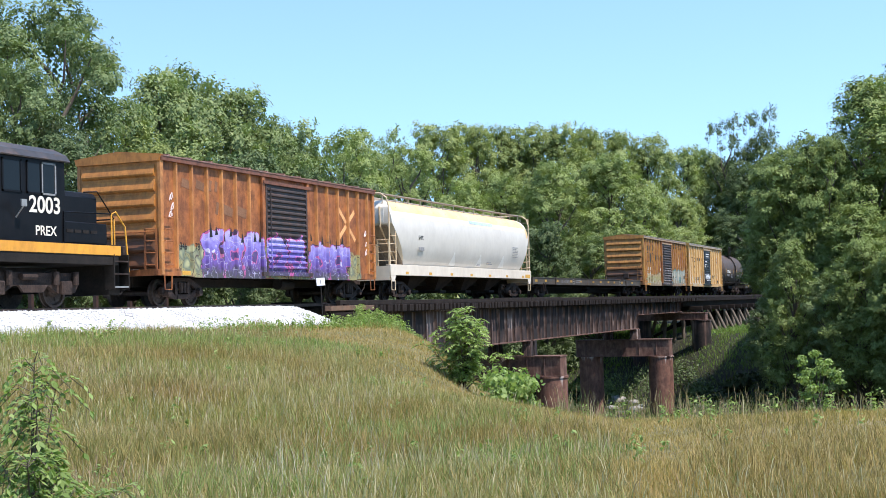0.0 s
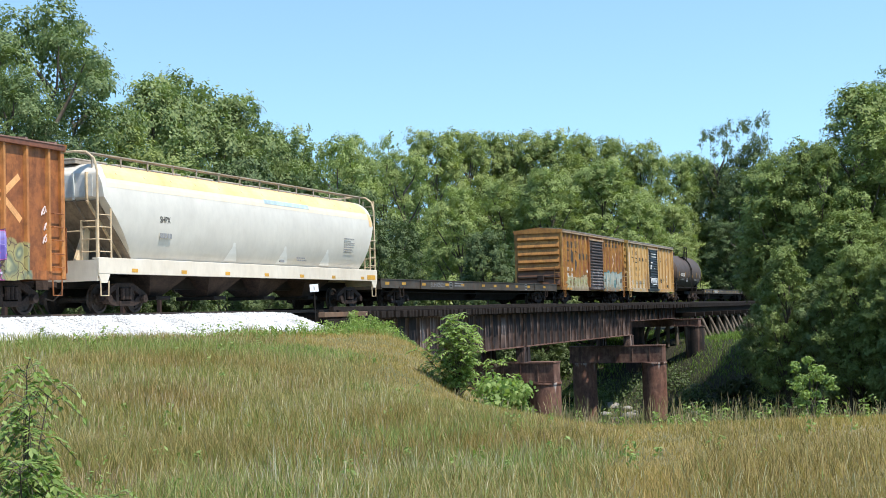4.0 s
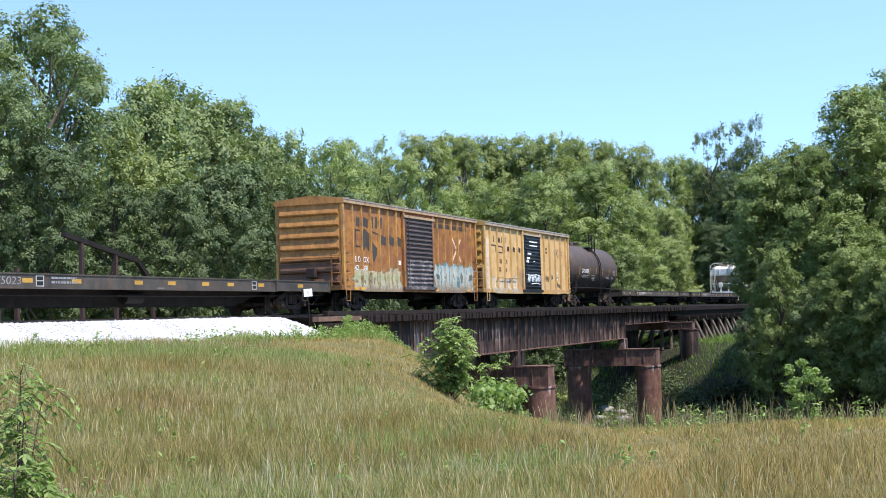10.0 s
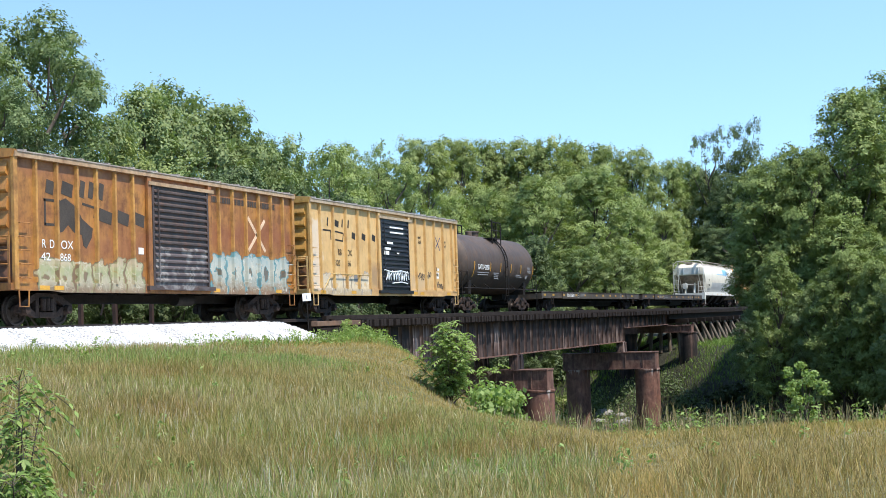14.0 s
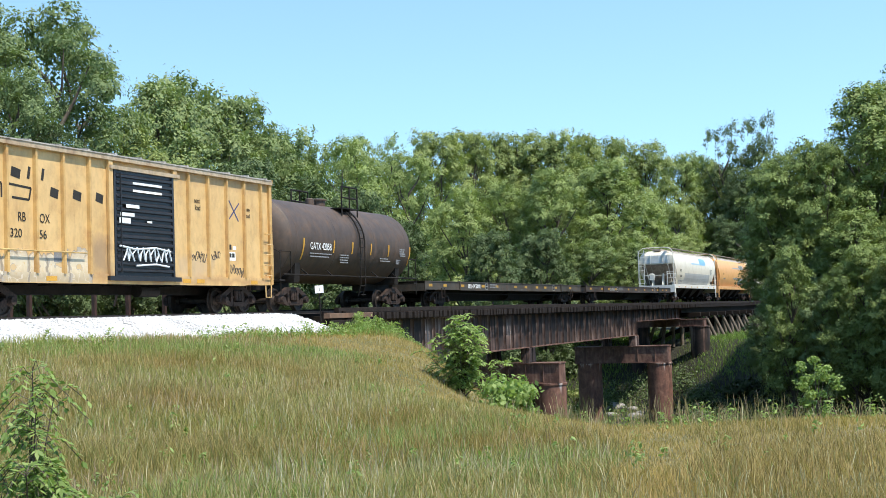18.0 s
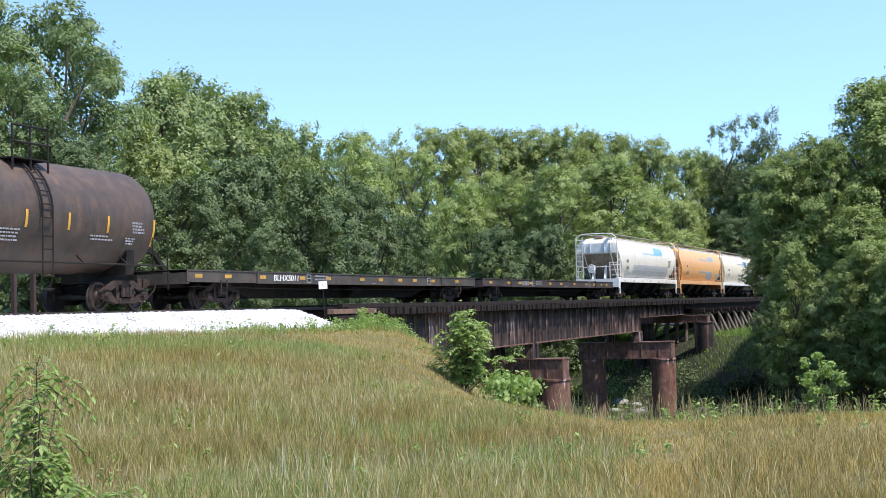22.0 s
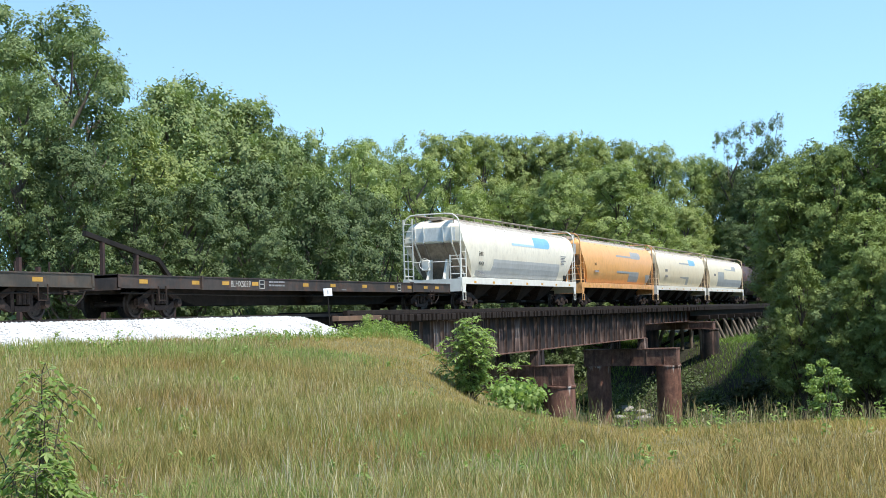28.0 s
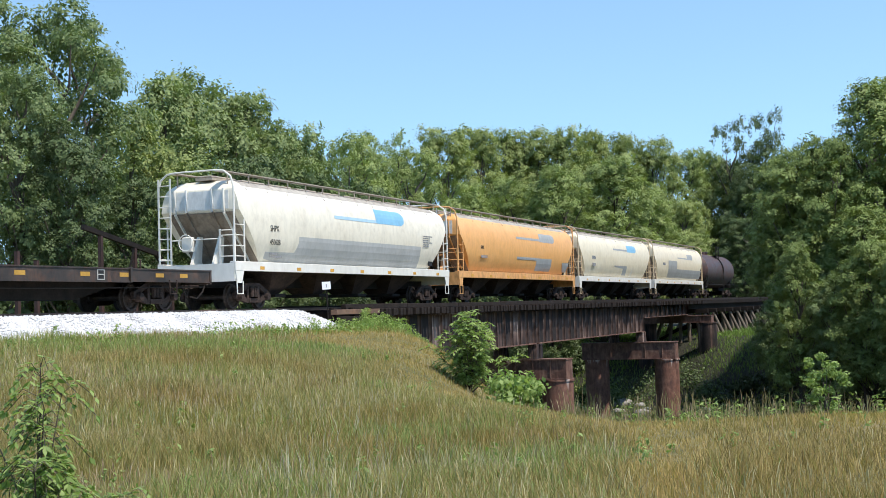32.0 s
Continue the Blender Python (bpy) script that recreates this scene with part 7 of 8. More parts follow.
def tree_variant(seed, sparse=False, leaves=42000, lobe=1.0, low=0.22):
    """Unit tree: trunk with limbs, and crown of leaf lobes; one high, crown about 0.3 wide each side."""
    rng = np.random.default_rng(seed)
    s = Shape()
    top = 0.72 + 0.1 * rng.random()
    bend = rng.normal(0, 0.02, (6, 2))
    pts = [(bend[i, 0] * i / 3, bend[i, 1] * i / 3, top * i / 5) for i in range(6)]
    s.tube(pts, [0.028, 0.023, 0.019, 0.014, 0.009, 0.004], 8)
    lobes = []
    nl = 30 if sparse else 66
    for i in range(nl):
        t = (i + rng.random()) / nl
        z = low + (0.96 - low) * t
        env = 0.27 * math.sqrt(max(0.02, 1 - ((z - (low + 0.82) / 2) / (0.61 - low / 2)) ** 2)) * rng.uniform(0.75, 1.15)
        ang = 2.399 * i + rng.normal(0, 0.4)
        rad = env * math.sqrt(rng.uniform(0.25, 1.0)) * (0.8 if t > 0.85 else 1)
        c = np.array([rad * math.cos(ang), rad * math.sin(ang), z])
        r = rng.uniform(0.04, 0.10) * (0.8 if sparse else 1.0) * lobe
        lobes.append((c, r))
        if i % 2 == 0:
            z0 = max(0.15, z - rad * 0.8 - 0.06)
            k = min(4.999, z0 / top * 5)
            b0 = np.array(pts[int(k)]) * (1 - k % 1) + np.array(pts[int(k) + 1]) * (k % 1)
            mid = b0 * 0.5 + c * 0.5 + rng.normal(0, 0.012, 3) + np.array([0, 0, -0.015])
            s.tube([b0, mid, c], [0.0085, 0.0055, 0.002], 5, False)
    me_t = s.mesh("trunk", True)
    me_t.materials.append(M_BARK)
    w = np.array([r ** 2 for _, r in lobes])
    cnt = np.maximum(1, (leaves * w / w.sum()).astype(int))
    cs, outs = [], []
    for (c, r), n in zip(lobes, cnt):
        k = max(1, n // 22)
        d = rng.normal(0, 1, (k, 3))
        d /= np.linalg.norm(d, axis=1)[:, None]
        d[:, 2] = np.where(rng.random(k) < 0.7, np.abs(d[:, 2]), d[:, 2])
        lump = 1 + 0.25 * np.sin(d[:, 0] * 5 + c[0] * 60) * np.sin(d[:, 1] * 6 + c[2] * 40)
        rr = r * lump * rng.uniform(0.68, 1.08, k)
        spray_at = c + d * rr[:, None] * np.array([1.15, 1.15, 0.72])
        face = d + rng.normal(0, 0.35, (k, 3))
        cs.append(np.repeat(spray_at, 22, 0) + rng.normal(0, 0.0115, (22 * k, 3)) * np.array([1.2, 1.2, 0.7]))
        outs.append(np.repeat(face, 22, 0))
    cs, outs = np.concatenate(cs), np.concatenate(outs)
    tris = leaf_tris(rng, cs, outs, 0.0105 * (1.0 if not sparse else 0.95), 0.22, 0.72, 0.7)
    me_c = quads_mesh("crown", tris.reshape(-1, 3), 3)
    return me_t, me_c


VARIANTS = [tree_variant(21), tree_variant(22), tree_variant(23), tree_variant(24), tree_variant(25, True, 11000), tree_variant(26, True, 22000, 1.2), tree_variant(27, low=0.46)]
CROWNS = {}


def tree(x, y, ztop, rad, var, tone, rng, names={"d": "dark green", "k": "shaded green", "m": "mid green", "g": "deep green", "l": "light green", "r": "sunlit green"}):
    base = float(ground_z(x, y)) - 0.2
    h = ztop - base
    t = thing("tree", f"{names[tone]} deciduous tree with a {'sparse' if var in (4, 5) else 'dense uneven'} crown", "tree", "trees round the creek", at=(x, y, base))
    me_t, me_c = VARIANTS[var]
    if (var, tone) not in CROWNS:
        c = me_c.copy()
        c.materials.append(LEAVES[tone])
        CROWNS[(var, tone)] = c
    w = min(max(rad / 0.30, h * (0.44 if var == 4 else 0.60)), h * 0.9) * rng.uniform(0.95, 1.08)
    t.matrix_basis = pose(x, y, base, 0, 0, rng.uniform(0, 360)) @ Matrix.Diagonal((w, w, h, 1))
    part("trunk", me_t, None, t)
    part("crown", CROWNS[(var, tone)], None, t)
    return t


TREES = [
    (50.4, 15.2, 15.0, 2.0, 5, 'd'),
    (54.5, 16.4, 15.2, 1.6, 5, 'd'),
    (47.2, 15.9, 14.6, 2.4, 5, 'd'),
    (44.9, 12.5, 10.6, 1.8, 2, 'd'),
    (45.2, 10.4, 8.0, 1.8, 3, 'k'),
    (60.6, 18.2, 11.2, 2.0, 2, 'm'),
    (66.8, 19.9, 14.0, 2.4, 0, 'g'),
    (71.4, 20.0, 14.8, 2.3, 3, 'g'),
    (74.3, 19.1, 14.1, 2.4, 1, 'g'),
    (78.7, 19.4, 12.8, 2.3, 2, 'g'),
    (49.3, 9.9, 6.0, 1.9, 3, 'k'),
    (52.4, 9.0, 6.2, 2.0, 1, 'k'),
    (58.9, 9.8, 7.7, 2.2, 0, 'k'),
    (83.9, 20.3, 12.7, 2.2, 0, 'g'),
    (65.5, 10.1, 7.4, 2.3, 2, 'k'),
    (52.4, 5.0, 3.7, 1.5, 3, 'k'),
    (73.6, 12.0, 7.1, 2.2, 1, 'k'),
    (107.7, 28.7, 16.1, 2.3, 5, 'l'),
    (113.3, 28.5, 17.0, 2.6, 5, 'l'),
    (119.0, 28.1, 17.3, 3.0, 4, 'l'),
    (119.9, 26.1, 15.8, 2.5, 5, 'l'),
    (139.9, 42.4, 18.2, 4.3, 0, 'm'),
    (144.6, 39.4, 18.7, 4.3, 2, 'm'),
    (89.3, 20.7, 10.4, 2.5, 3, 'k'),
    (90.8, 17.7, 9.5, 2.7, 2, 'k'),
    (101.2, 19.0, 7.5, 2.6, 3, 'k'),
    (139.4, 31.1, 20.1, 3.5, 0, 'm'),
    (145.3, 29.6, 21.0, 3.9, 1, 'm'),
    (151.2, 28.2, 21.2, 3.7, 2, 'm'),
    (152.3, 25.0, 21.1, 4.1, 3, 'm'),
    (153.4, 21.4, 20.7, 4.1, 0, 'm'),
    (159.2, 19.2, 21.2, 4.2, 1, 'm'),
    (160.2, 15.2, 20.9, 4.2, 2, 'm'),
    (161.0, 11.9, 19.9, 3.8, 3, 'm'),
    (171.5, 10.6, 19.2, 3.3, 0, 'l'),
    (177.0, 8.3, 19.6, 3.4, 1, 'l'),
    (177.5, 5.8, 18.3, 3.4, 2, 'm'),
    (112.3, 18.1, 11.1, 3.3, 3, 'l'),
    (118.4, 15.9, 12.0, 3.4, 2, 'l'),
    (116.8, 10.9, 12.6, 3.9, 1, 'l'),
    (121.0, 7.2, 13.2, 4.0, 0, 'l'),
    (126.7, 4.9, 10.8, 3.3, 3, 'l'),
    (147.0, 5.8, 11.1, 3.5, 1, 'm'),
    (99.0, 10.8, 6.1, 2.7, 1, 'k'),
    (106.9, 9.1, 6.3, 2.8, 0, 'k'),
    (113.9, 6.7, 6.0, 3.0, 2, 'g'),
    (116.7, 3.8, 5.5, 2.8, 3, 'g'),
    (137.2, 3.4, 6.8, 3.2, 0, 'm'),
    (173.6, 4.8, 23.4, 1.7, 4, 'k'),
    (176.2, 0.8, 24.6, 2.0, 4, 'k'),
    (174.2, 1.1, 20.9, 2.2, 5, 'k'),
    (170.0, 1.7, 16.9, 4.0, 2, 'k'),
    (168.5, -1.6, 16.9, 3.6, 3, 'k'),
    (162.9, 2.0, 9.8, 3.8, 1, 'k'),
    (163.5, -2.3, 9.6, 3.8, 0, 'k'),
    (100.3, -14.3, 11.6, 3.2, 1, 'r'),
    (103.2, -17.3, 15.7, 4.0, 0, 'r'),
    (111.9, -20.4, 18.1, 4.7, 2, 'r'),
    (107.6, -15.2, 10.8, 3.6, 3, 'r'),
    (105.9, -19.0, 12.9, 3.8, 1, 'r'),
    (108.0, -23.3, 15.0, 4.6, 3, 'r'),
    (101.3, -12.8, 8.6, 2.4, 6, 'r'),
    (100.3, -14.0, 6.0, 2.8, 3, 'd'),
    (104.7, -16.9, 7.4, 3.3, 0, 'r'),
    (90.3, -13.0, 3.2, 2.1, 0, 'r'),
    (87.8, -17.9, 3.4, 2.3, 1, 'r'),
    (89.6, -15.4, 1.3, 2.1, 3, 'd'),
    (85.9, -20.5, 3.1, 2.7, 2, 'r'),
    (99.0, -10.3, -0.2, 1.5, 2, 'd'),
    (96.4, -13.4, 0.7, 2.0, 1, 'd'),
    # next four stand right of the view, added to shade the creek bank
    (88.0, -22.8, 5.1, 3.2, 3, 'd'),
    (84.0, -25.3, 5.4, 3.2, 0, 'd'),
    (79.9, -27.9, 5.3, 3.2, 1, 'd'),
    (75.8, -30.1, 5.1, 3.0, 2, 'd'),
    (106.6, -14.6, 4.2, 3.4, 1, 'd'),
    (99.8, -18.4, 5.3, 3.2, 3, 'r'),
    (100.0, -21.4, 6.0, 3.4, 0, 'r'),
    (87.7, -17.3, 2.3, 2.2, 3, 'r'),
    (83.9, -20.2, 2.5, 2.3, 1, 'r'),
    (79.0, -22.8, 3.0, 2.7, 2, 'd'),
    # next two are also out of view, added for more bank shade
    (77.0, -25.5, 3.4, 2.8, 3, 'd'),
    (74.9, -27.9, 3.5, 2.8, 0, 'd'),
    (83.0, -21.5, 1.9, 2.5, 0, 'r'),
    # unseen from the camera: added to close the canopy over the bank
    (95.0, -24.7, 4.7, 3.4, 1, 'd'),
    (103.4, -12.7, 2.4, 2.4, 2, 'd'),
    (101.5, -12.2, 11.0, 3.4, 6, 'r'),
    (103.2, -10.9, 5.6, 3.0, 6, 'r'),
    (101.0, -13.8, 6.2, 3.4, 0, 'r'),
    (97.5, -16.8, 6.0, 3.4, 2, 'r'),
]
tree_rng = random.Random(5)
for row in TREES:
    tree(*row, tree_rng)


def far_wood():
    """The wood that closes the view behind the trees, and goes on round the place."""
    rng = np.random.default_rng(31)
    cs, outs = [], []
    for a0, a1, r0, r1, zt, n in ((-14, 50, 190, 230, 15.0, 26000), (50, 346, 110, 220, 13.0, 9000)):
        a = np.radians(rng.uniform(a0, a1, n))
        r = rng.uniform(r0, r1, n)
        x, y = 20 + r * np.cos(a), r * np.sin(a)
        hgt = zt * (0.8 + 0.2 * np.sin(a * 31) * np.sin(a * 13 + 1)) * rng.random(n) ** 0.7
        cs.append(np.stack([x, y, -2.5 + hgt], -1))
        o = np.stack([-np.cos(a), -np.sin(a), 0.3 + 0 * a], -1)
        outs.append(o)
    quad = leaf_array(rng, np.concatenate(cs), np.concatenate(outs), 1.25)
    me = quads_mesh("far_wood", quad.reshape(-1, 3), 4)
    me.materials.append(LEAVES["m"])
    tagged(new("far_wood", me), "distant green woodland round the clearing", "woodland", kind="stuff")


far_wood()


def thicket(name, label, spots, tone, n_leaf, size, seed):
    """Low scrub: many leaf lobes close to the ground."""
    rng = np.random.default_rng(seed)
    cs, outs = [], []
    for x, y, r, h in spots:
        n = n_leaf
        d = rng.normal(0, 1, (n, 3))
        d /= np.linalg.norm(d, axis=1)[:, None]
        d[:, 2] = np.abs(d[:, 2])
        k = rng.uniform(0.5, 1.05, n)[:, None] * (1 + 0.25 * np.sin(d[:, :1] * 7 + x) * np.cos(d[:, 1:2] * 6 + y))
        c = d * k * np.array([r, r, h]) + np.array([x, y, float(ground_z(x, y)) - 0.1])
        cs.append(c)
        outs.append(d)
    quad = leaf_array(rng, np.concatenate(cs), np.concatenate(outs), size)
    me = quads_mesh(name, quad.reshape(-1, 3), 4)
    me.materials.append(LEAVES[tone])
    return tagged(new(name, me), label, "scrub", kind="stuff")


def build_scrub():
    rng = random.Random(8)
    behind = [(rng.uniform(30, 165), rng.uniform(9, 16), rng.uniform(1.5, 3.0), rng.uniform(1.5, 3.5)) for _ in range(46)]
    # tone k paints the wood's low shade into this undergrowth
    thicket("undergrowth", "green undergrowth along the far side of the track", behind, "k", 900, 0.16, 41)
    bank = [(rng.uniform(92, 118), rng.uniform(-26, -14), rng.uniform(1.2, 2.4), rng.uniform(0.6, 1.6)) for _ in range(44)]
    thicket("bank_scrub", "dark scrub on the shaded creek bank", bank, "d", 800, 0.15, 42)
    # low brush added over the bank, its shade painted into the leaves
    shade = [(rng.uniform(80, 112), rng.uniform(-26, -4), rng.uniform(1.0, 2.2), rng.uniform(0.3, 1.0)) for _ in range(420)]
    thicket("creeper_cover", "brush on the creek bank with deep shade in its leaf colour", [p for p in shade if p[0] > 84 + 0.9 * (p[1] + 16) and p[1] < (-5.5 if p[0] < 103 else -8.5)], "q", 420, 0.16, 44)
    # tone k again: shade behind the piers put into the leaf colour
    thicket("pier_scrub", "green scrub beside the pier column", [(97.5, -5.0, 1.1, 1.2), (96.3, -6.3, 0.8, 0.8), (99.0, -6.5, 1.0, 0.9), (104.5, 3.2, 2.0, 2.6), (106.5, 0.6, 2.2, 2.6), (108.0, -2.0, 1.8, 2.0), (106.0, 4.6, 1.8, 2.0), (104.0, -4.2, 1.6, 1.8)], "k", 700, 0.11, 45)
    under = [(rng.uniform(98, 118), rng.uniform(5, 14), rng.uniform(1.5, 2.5), rng.uniform(0.5, 1.4)) for _ in range(5)]
    thicket("creek_scrub", "green scrub beyond the bridge piers", under, "m", 800, 0.15, 43)


build_scrub()


def leafy_bush(name, x, y, h, rad, tone, seed, label, n=2500, leaf=0.05, stems=7, low=0.12, lobes=34, broad=0.45, lump=0.2):
    """A broadleaf bush: leaning stems, twigs, and leaves in loose sprays at the twig ends."""
    rng = np.random.default_rng(seed)
    base = float(ground_z(x, y)) - 0.05
    t = thing(name, label, "bush", at=(x, y, base))
    lines = []
    for i in range(stems):
        a = 2 * math.pi * i / stems + rng.normal(0, 0.4)
        hh = h * (0.93 if i == 0 else rng.uniform(0.65, 0.92))
        lean = rad * (0.1 if i == 0 else rng.uniform(0.3, 0.75))
        pts = [np.array((lean * math.cos(a) * q ** 1.2, lean * math.sin(a) * q ** 1.2, hh * q)) for q in (0, 0.33, 0.66, 1.0)]
        part("stem", Shape().tube(pts, [0.010 * h, 0.008 * h, 0.005 * h, 0.002 * h], 6), M_BARK, t)
        lines.append(pts)
    twigs = Shape()
    cs, outs = [], []
    for i in range(lobes):
        pts = lines[i % stems]
        q = 1.0 if i < stems else rng.uniform(low, 1.0)
        k = min(2.999, q * 3)
        b0 = pts[int(k)] * (1 - k % 1) + pts[int(k) + 1] * (k % 1)
        a = rng.uniform(0, 2 * np.pi)
        ln = rad * rng.uniform(0.25, 0.75) * math.sqrt(max(0.1, 1 - (q - 0.35) ** 2 * 1.6)) * (0.25 if i < stems else 1)
        tip = b0 + np.array([math.cos(a) * ln, math.sin(a) * ln, ln * rng.uniform(0.0, 0.7)])
        twigs.tube([b0, (b0 + tip) / 2 + np.array([0, 0, 0.06 * ln]), tip], 0.003 * h, 4, False)
        m = n // lobes
        u = rng.uniform(0.25, 1.1, m)[:, None]
        d = rng.normal(0, 1, (m, 3))
        d /= np.linalg.norm(d, axis=1)[:, None]
        c = b0 + (tip - b0) * u + d * (rad * lump * rng.uniform(0.3, 1.0, m))[:, None] * np.array([1, 1, 0.7])
        c[:, 2] = np.maximum(c[:, 2], 0.03)
        cs.append(c)
        outs.append(d)
    part("twig_mesh", twigs, M_BARK, t)["kind"] = "stuff"
    quad = leaf_array(rng, np.concatenate(cs), np.concatenate(outs), leaf, 0.6, 1.0, broad)
    me = quads_mesh("foliage", quad.reshape(-1, 3), 4)
    me.materials.append(LEAVES[tone])
    part("foliage", me, None, t)
    return t


def frond_sapling(x, y, h, rad, tone, seed, label, fronds=90, length=0.5, leaflet=0.09, stems=5, low=0.25, droop=0.5, broad=0.28, splay=0.55, short=0.5):
    """A young tree with feathered leaves: thin stems, and fronds of paired leaflets that rise and arch over."""
    rng = np.random.default_rng(seed)
    base = float(ground_z(x, y)) - 0.05
    t = thing("sapling", label, "sapling", at=(x, y, base))
    lines = []
    for i in range(stems):
        a = 2 * math.pi * i / stems + rng.normal(0, 0.5)
        out = 0.08 if i == 0 else rng.uniform(0.12, 0.85)
        hh = h * (0.90 - short * out) * (1.0 if i == 0 else rng.uniform(0.75, 1.0))
        lean = rad * out * splay / 0.55
        pts = [np.array((lean * math.cos(a) * q ** 1.3, lean * math.sin(a) * q ** 1.3, hh * q)) for q in (0, 0.33, 0.66, 1.0)]
        part("stem", Shape().tube(pts, [0.008 * h, 0.006 * h, 0.004 * h, 0.002 * h], 6), M_BARK, t)
        lines.append(pts)
    ribs = Shape()
    cs, outs = [], []
    quads = []
    for i in range(fronds):
        pts = lines[i % stems]
        q = 1.0 - 0.12 * rng.random() if i < 5 * stems else low + (1 - low) * rng.random() ** 0.8
        k = min(2.999, q * 3)
        b0 = pts[int(k)] * (1 - k % 1) + pts[int(k) + 1] * (k % 1)
        a = rng.uniform(0, 2 * np.pi)
        ln = length * rng.uniform(0.65, 1.2)
        rise = rng.uniform(0.25, 1.0) + (0.5 if q > 0.9 else 0)
        way = np.array([math.cos(a), math.sin(a), 0.0])
        line = []
        for u in np.linspace(0, 1, 8):
            line.append(b0 + way * ln * u * 0.85 + np.array([0, 0, ln * (rise * u - (rise * 0.5 + droop) * u * u)]))
        ribs.tube([line[0], line[3], line[7]], 0.0022 * h, 3, False)
        across = np.array([-way[1], way[0], 0.0])
        for u in range(2, 8):
            fwd = line[u] - line[u - 1]
            fwd = fwd / (np.linalg.norm(fwd) + 1e-9)
            for sgn in (-1, 1) if u < 7 else (0, -0.6, 0.6):
                d = across * sgn * 0.85 + fwd * (0.55 if sgn else 1.0) + np.array([0, 0, rng.normal(-0.12, 0.18)])
                d = d / np.linalg.norm(d)
                lf = leaflet * rng.uniform(0.8, 1.2)
                w = np.cross(d, np.array([0, 0, 1.0]) + rng.normal(0, 0.3, 3))
                w = w / (np.linalg.norm(w) + 1e-9) * lf * broad
                p0 = line[u]
                quads.append([p0, p0 + d * lf * 0.45 + w, p0 + d * lf, p0 + d * lf * 0.45 - w])
    part("frond_ribs", ribs, M_BARK, t)["kind"] = "stuff"
    q = np.array(quads)
    q[..., 2] = np.maximum(q[..., 2], 0.02)
    me = quads_mesh("foliage", q.reshape(-1, 3), 4)
    me.materials.append(LEAVES[tone])
    part("foliage", me, None, t)
    return t


frond_sapling(31.95, -12.08, 2.40, 1.20, "s", 51, "young feathery green sapling beside the bridge end", 400, 0.46, 0.14, 18, 0.10, 0.35, 0.18, 0.6, 0.6)
leafy_bush("bush", 30.3, -14.15, 1.35, 0.55, "s", 52, "bright green broad-leaved bush below the sapling", 900, 0.066, 8, 0.1, 34, 0.7, 0.5)
leafy_bush("bush", 29.3, -14.00, 1.05, 0.55, "s", 57, "bright green broad-leaved bush below the sapling", 640, 0.066, 7, 0.1, 24, 0.7, 0.5)
frond_sapling(8.24, -17.60, 1.70, 0.68, "s", 53, "young leafy sapling with arching fronds in the meadow", 95, 0.28, 0.075, 6, 0.45, 0.8, 0.22, 0.6)
frond_sapling(8.16, -17.75, 0.86, 0.70, "b", 54, "low leafy sapling in the meadow", 250, 0.26, 0.075, 11, 0.05, 0.7, 0.20)
leafy_bush("bush", 22.9, -21.75, 1.15, 0.42, "b", 55, "pale green young poplar bush at the field edge", 2300, 0.026, 7, 0.1, 34, 0.7, 0.25)


def weeds():
    rng = random.Random(9)
    for i in range(14):
        x = 43.6 + i * 0.55 + rng.uniform(-0.2, 0.2)
        leafy_bush("weed_clump", x, rng.uniform(-4.0, -3.2), rng.uniform(0.35, 0.8), rng.uniform(0.35, 0.6), "s", 60 + i, "fresh green weed clump beside the bridge end", 420, 0.065, 6, 0.1, 22, 0.3, 0.4)


weeds()


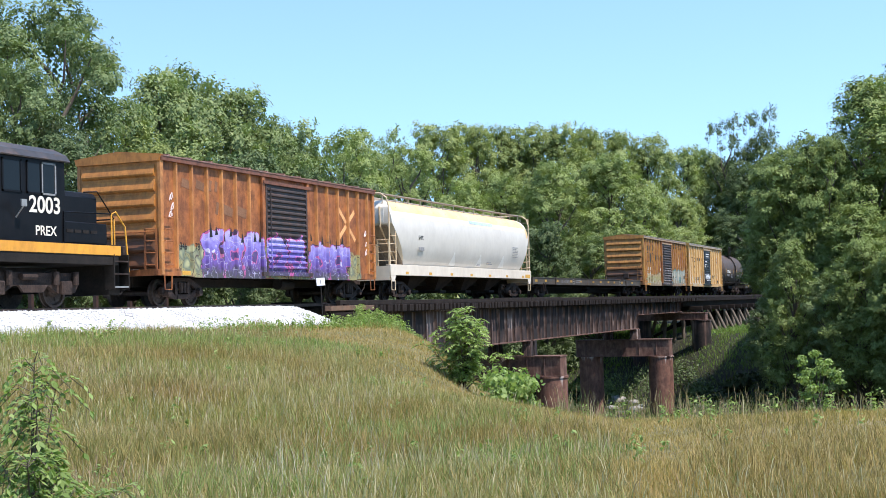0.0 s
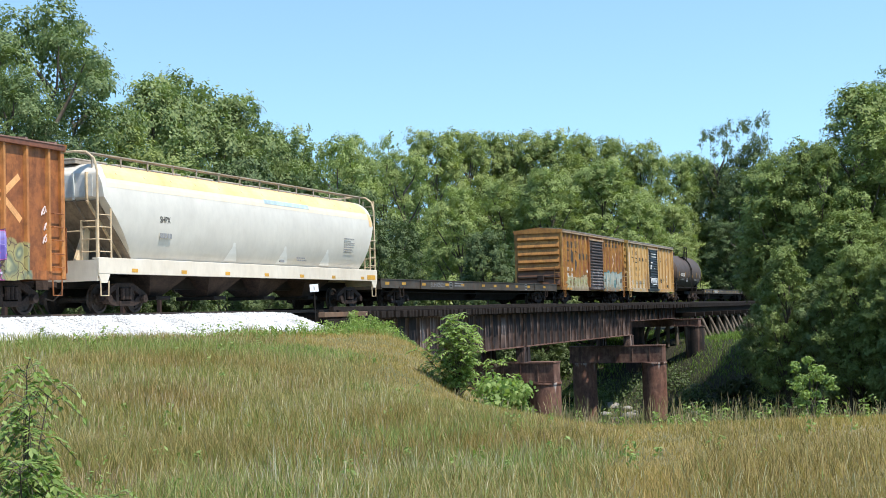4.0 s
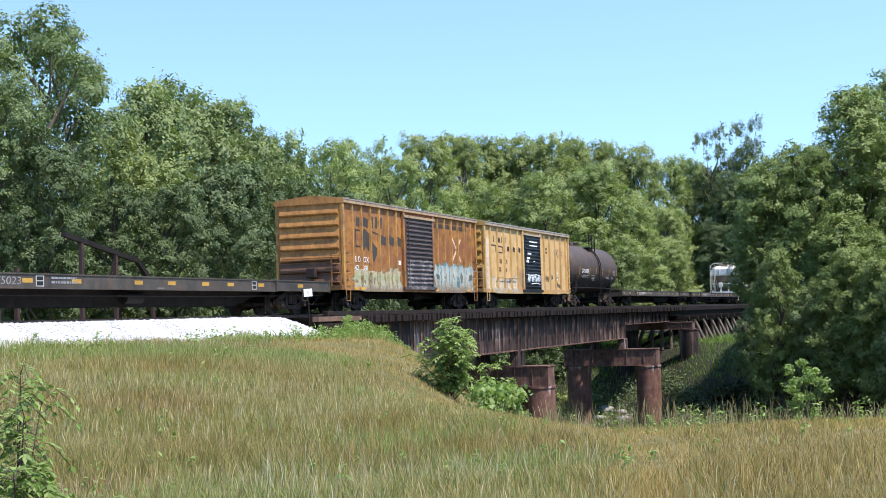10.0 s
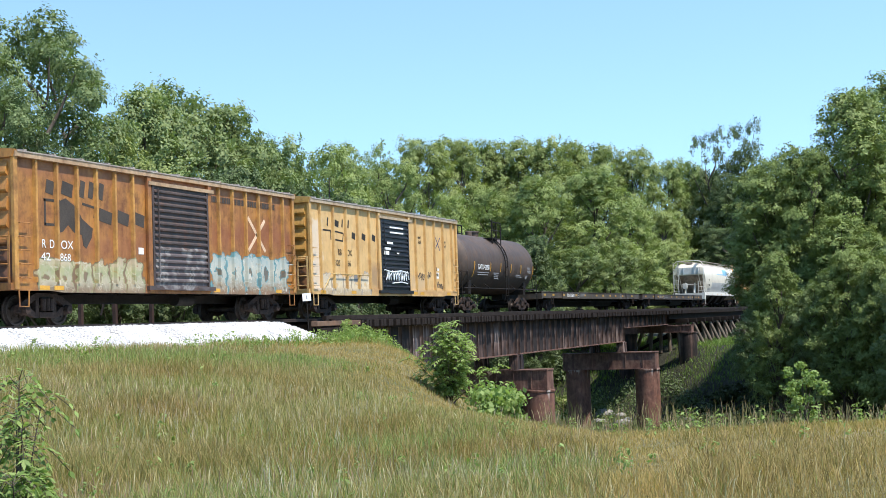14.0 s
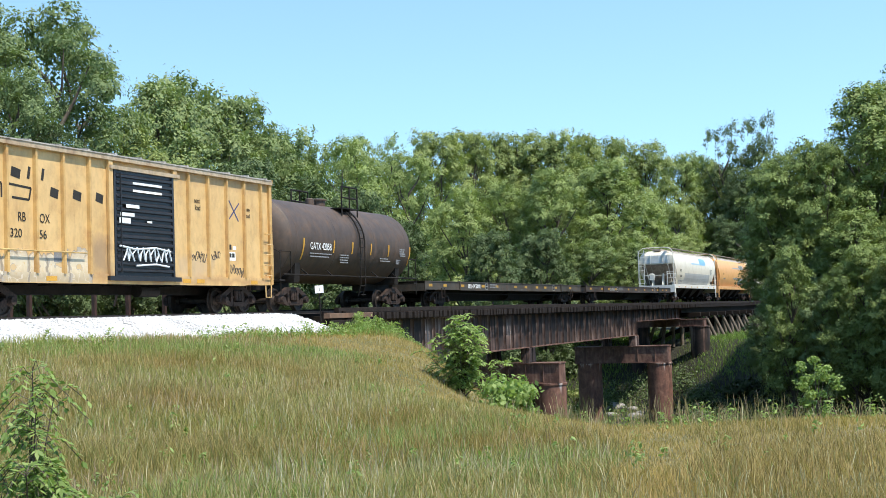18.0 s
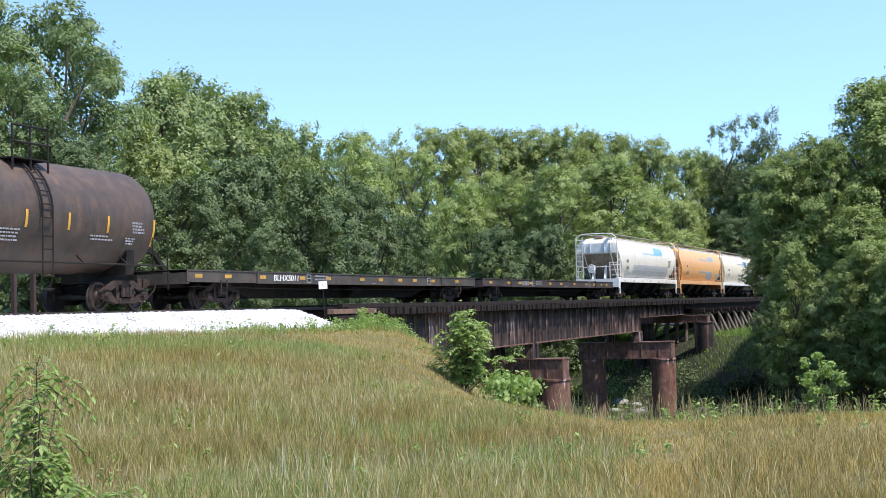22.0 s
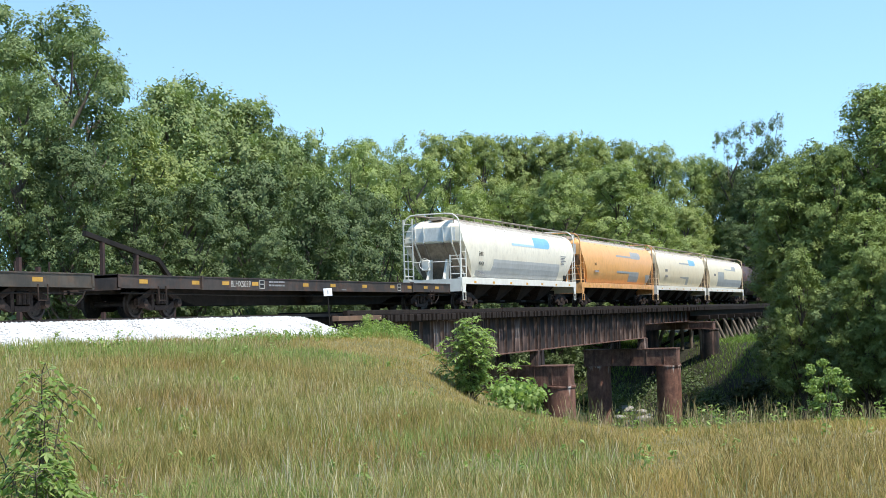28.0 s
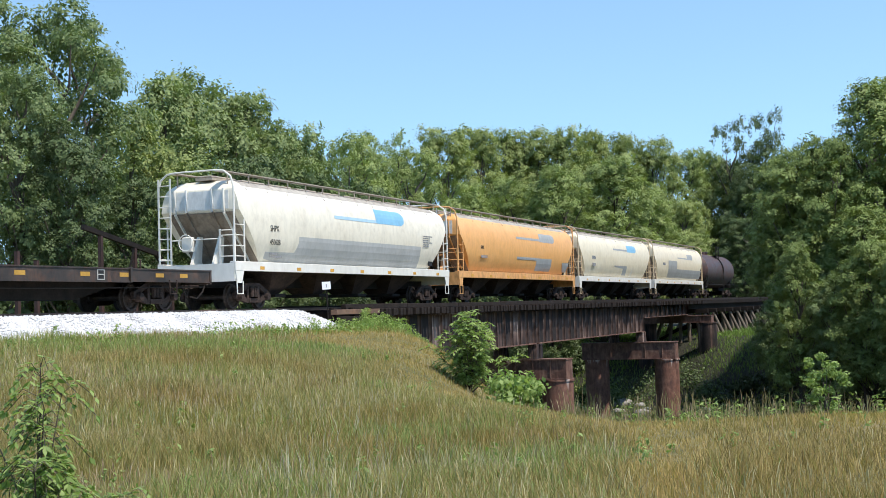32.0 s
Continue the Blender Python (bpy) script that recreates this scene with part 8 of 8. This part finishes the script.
def broad_weeds():
    """Rosettes and leafy stalks of broad-leaved weeds scattered over the meadow."""
    rng = np.random.default_rng(77)
    n = 420
    r, a = 9.0 + 24 * rng.random(n), np.radians(rng.uniform(0, 44, n))
    x, y = FOOT[0] + r * np.cos(a), FOOT[1] + r * np.sin(a)
    ok = (y < -4.8) & (past_edge(x, y) < 4) & (patch(x, y, 0.6, 21.0) + 0.5 * rng.standard_normal(n) > 0.35)
    n2 = 330
    x2 = rng.uniform(24, 47, n2)
    y2 = -4.75 - np.abs(rng.normal(0, 0.8, n2)) - 0.3 * rng.random(n2)
    ok2 = (rng.random(n2) < np.clip((x2 - 22) / 16, 0.1, 1)) & (patch(x2, y2, 1.0, 5.0) > -0.3)
    n3 = 36
    a3 = np.radians(rng.uniform(1, 16, n3))
    r3 = 20.5 + 3.0 * rng.random(n3)
    groups = ((x[ok], y[ok], 0.20, "b"), (x2[ok2], y2[ok2], 0.30, "b"), (FOOT[0] + r3 * np.cos(a3), FOOT[1] + r3 * np.sin(a3), 0.26, "r"))
    cs, outs = [], []
    for gx, gy, hh, tone in groups:
        for px, py in zip(gx, gy):
            k = int(rng.integers(10, 26))
            h = hh * rng.uniform(0.5, 1.5)
            u = rng.random(k)
            ang = rng.uniform(0, 2 * np.pi, k)
            rad = h * 0.42 * (1.1 - 0.6 * u) * rng.uniform(0.4, 1.0, k)
            c = np.stack([px + rad * np.cos(ang), py + rad * np.sin(ang), float(ground_z(px, py)) + 0.04 + u * h], -1)
            cs.append(c)
            outs.append(np.stack([np.cos(ang) * 0.5, np.sin(ang) * 0.5, 0.5 + 0 * ang], -1))
    c = np.concatenate(cs)
    size = 0.022 * (1 + np.hypot(c[:, 0], c[:, 1] + 24.2) / 30)
    me = quads_mesh("broad_weeds", leaf_array(rng, c, np.concatenate(outs), size, 0.5, 1.0, 0.42).reshape(-1, 3), 4)
    me.materials.append(LEAVES["b"])
    tagged(new("broad_weeds", me), "broad-leaved green weeds scattered through the meadow", "weeds", kind="stuff")


broad_weeds()


def boulders():
    rng = random.Random(12)
    spots = [(104.5, 2.6, 0.95), (102.6, 3.7, 0.75), (104.3, 1.2, 0.55), (101.6, 5.6, 0.55), (103.4, -1.4, 0.65), (102.2, -1.9, 0.45), (99.9, -4.7, 0.85), (99.4, -5.5, 0.6), (99.2, -0.3, 0.7), (100.4, 1.8, 0.5)]
    spots += [(rng.uniform(97, 104), rng.uniform(-5, 8), rng.uniform(0.25, 0.5)) for _ in range(14)]
    for i, (x, y, r) in enumerate(spots):
        bm = bmesh.new()
        bmesh.ops.create_icosphere(bm, subdivisions=2, radius=1.0)
        for v in bm.verts:
            v.co *= 1 + 0.28 * noise.noise(v.co * 1.3 + Vector((i * 3.1, 0, 0)))
            v.co.x *= r * 0.9
            v.co.y *= r * 0.8
            v.co.z *= r * 0.45
        me = bpy.data.meshes.new("boulder")
        bm.to_mesh(me)
        bm.free()
        me.materials.append(M_STONE)
        ob = tagged(new("boulder", me), "pale limestone boulder on the creek bank", "boulder", "boulders in the creek")
        ob.matrix_basis = pose(x, y, float(ground_z(x, y)) + r * 0.25, 0, 0, rng.uniform(0, 180))


boulders()


def driftwood():
    """Bleached limbs left on the bank by high water."""
    rng = random.Random(15)
    for x, y, ln, turn in ((97.0, -8.3, 1.7, 80), (98.5, -8.9, 1.3, 20), (100.6, -3.6, 1.4, 130), (96.0, -6.9, 1.0, 60)):
        base = float(ground_z(x, y))
        pts = [(ln * (u - 0.5), 0.10 * math.sin(5 * u + x), 0.16 + 0.9 * (u - 0.5) ** 2 * ln) for u in (0, 0.2, 0.4, 0.6, 0.8, 1.0)]
        log = thing("driftwood", "bleached grey driftwood limb on the creek bank", "driftwood", "driftwood on the bank")
        log.matrix_basis = pose(x, y, base, 0, 0, turn)
        part("limb", Shape().tube(pts, [0.10, 0.09, 0.08, 0.07, 0.05, 0.03], 8), M_GREYWOOD, log, smooth=True)
        for u in (1, 3):
            p = pts[u]
            part("stub", Shape().tube([p, (p[0] + rng.uniform(0.1, 0.3), p[1] + 0.2, p[2] + 0.3)], [0.04, 0.015], 6), M_GREYWOOD, log, smooth=True)


driftwood()


# ---- what moves ----
RUN = (  # seconds, metres run by the train towards -x
    (0, -64.7), (1, -59.79), (2, -54.83), (3, -49.86), (3.5, -47.37), (5.5, -37.34), (6, -34.81), (7, -29.71), (8, -24.7), (9, -19.79), (10, -14.85), (11, -9.88), (12, -4.94), (13, 0.0), (14, 4.93), (14.5, 7.43), (16.5, 17.46), (17, 19.92), (18, 24.82), (19, 29.77), (20, 34.71), (21, 39.63), (22, 44.58), (23, 49.64), (24, 54.8), (25, 59.98), (25.5, 62.54), (27.5, 72.65), (28, 75.21), (29, 80.39), (30, 85.53), (31, 90.66), (32, 95.74))


def motions():
    for root, x in TRAIN:
        walk(root, [(t, pose(x - run, 0, 0)) for t, run in RUN])
    # wheels roll without slipping; wheelsets at the same end of their trucks share one movement
    ts, runs = zip(*RUN)
    first = {}
    for w, dx in WHEELS:
        if dx not in first:
            walk(w, [(i / 10, pose(dx, 0, 0.42, 0, -math.degrees(np.interp(i / 10, ts, runs) / 0.42), 0)) for i in range(321)])
            first[dx] = w.animation_data
        else:
            w.rotation_mode = "QUATERNION"
            keys = w.animation_data_create()
            keys.action = first[dx].action
            keys.action_slot = first[dx].action_slot


motions()
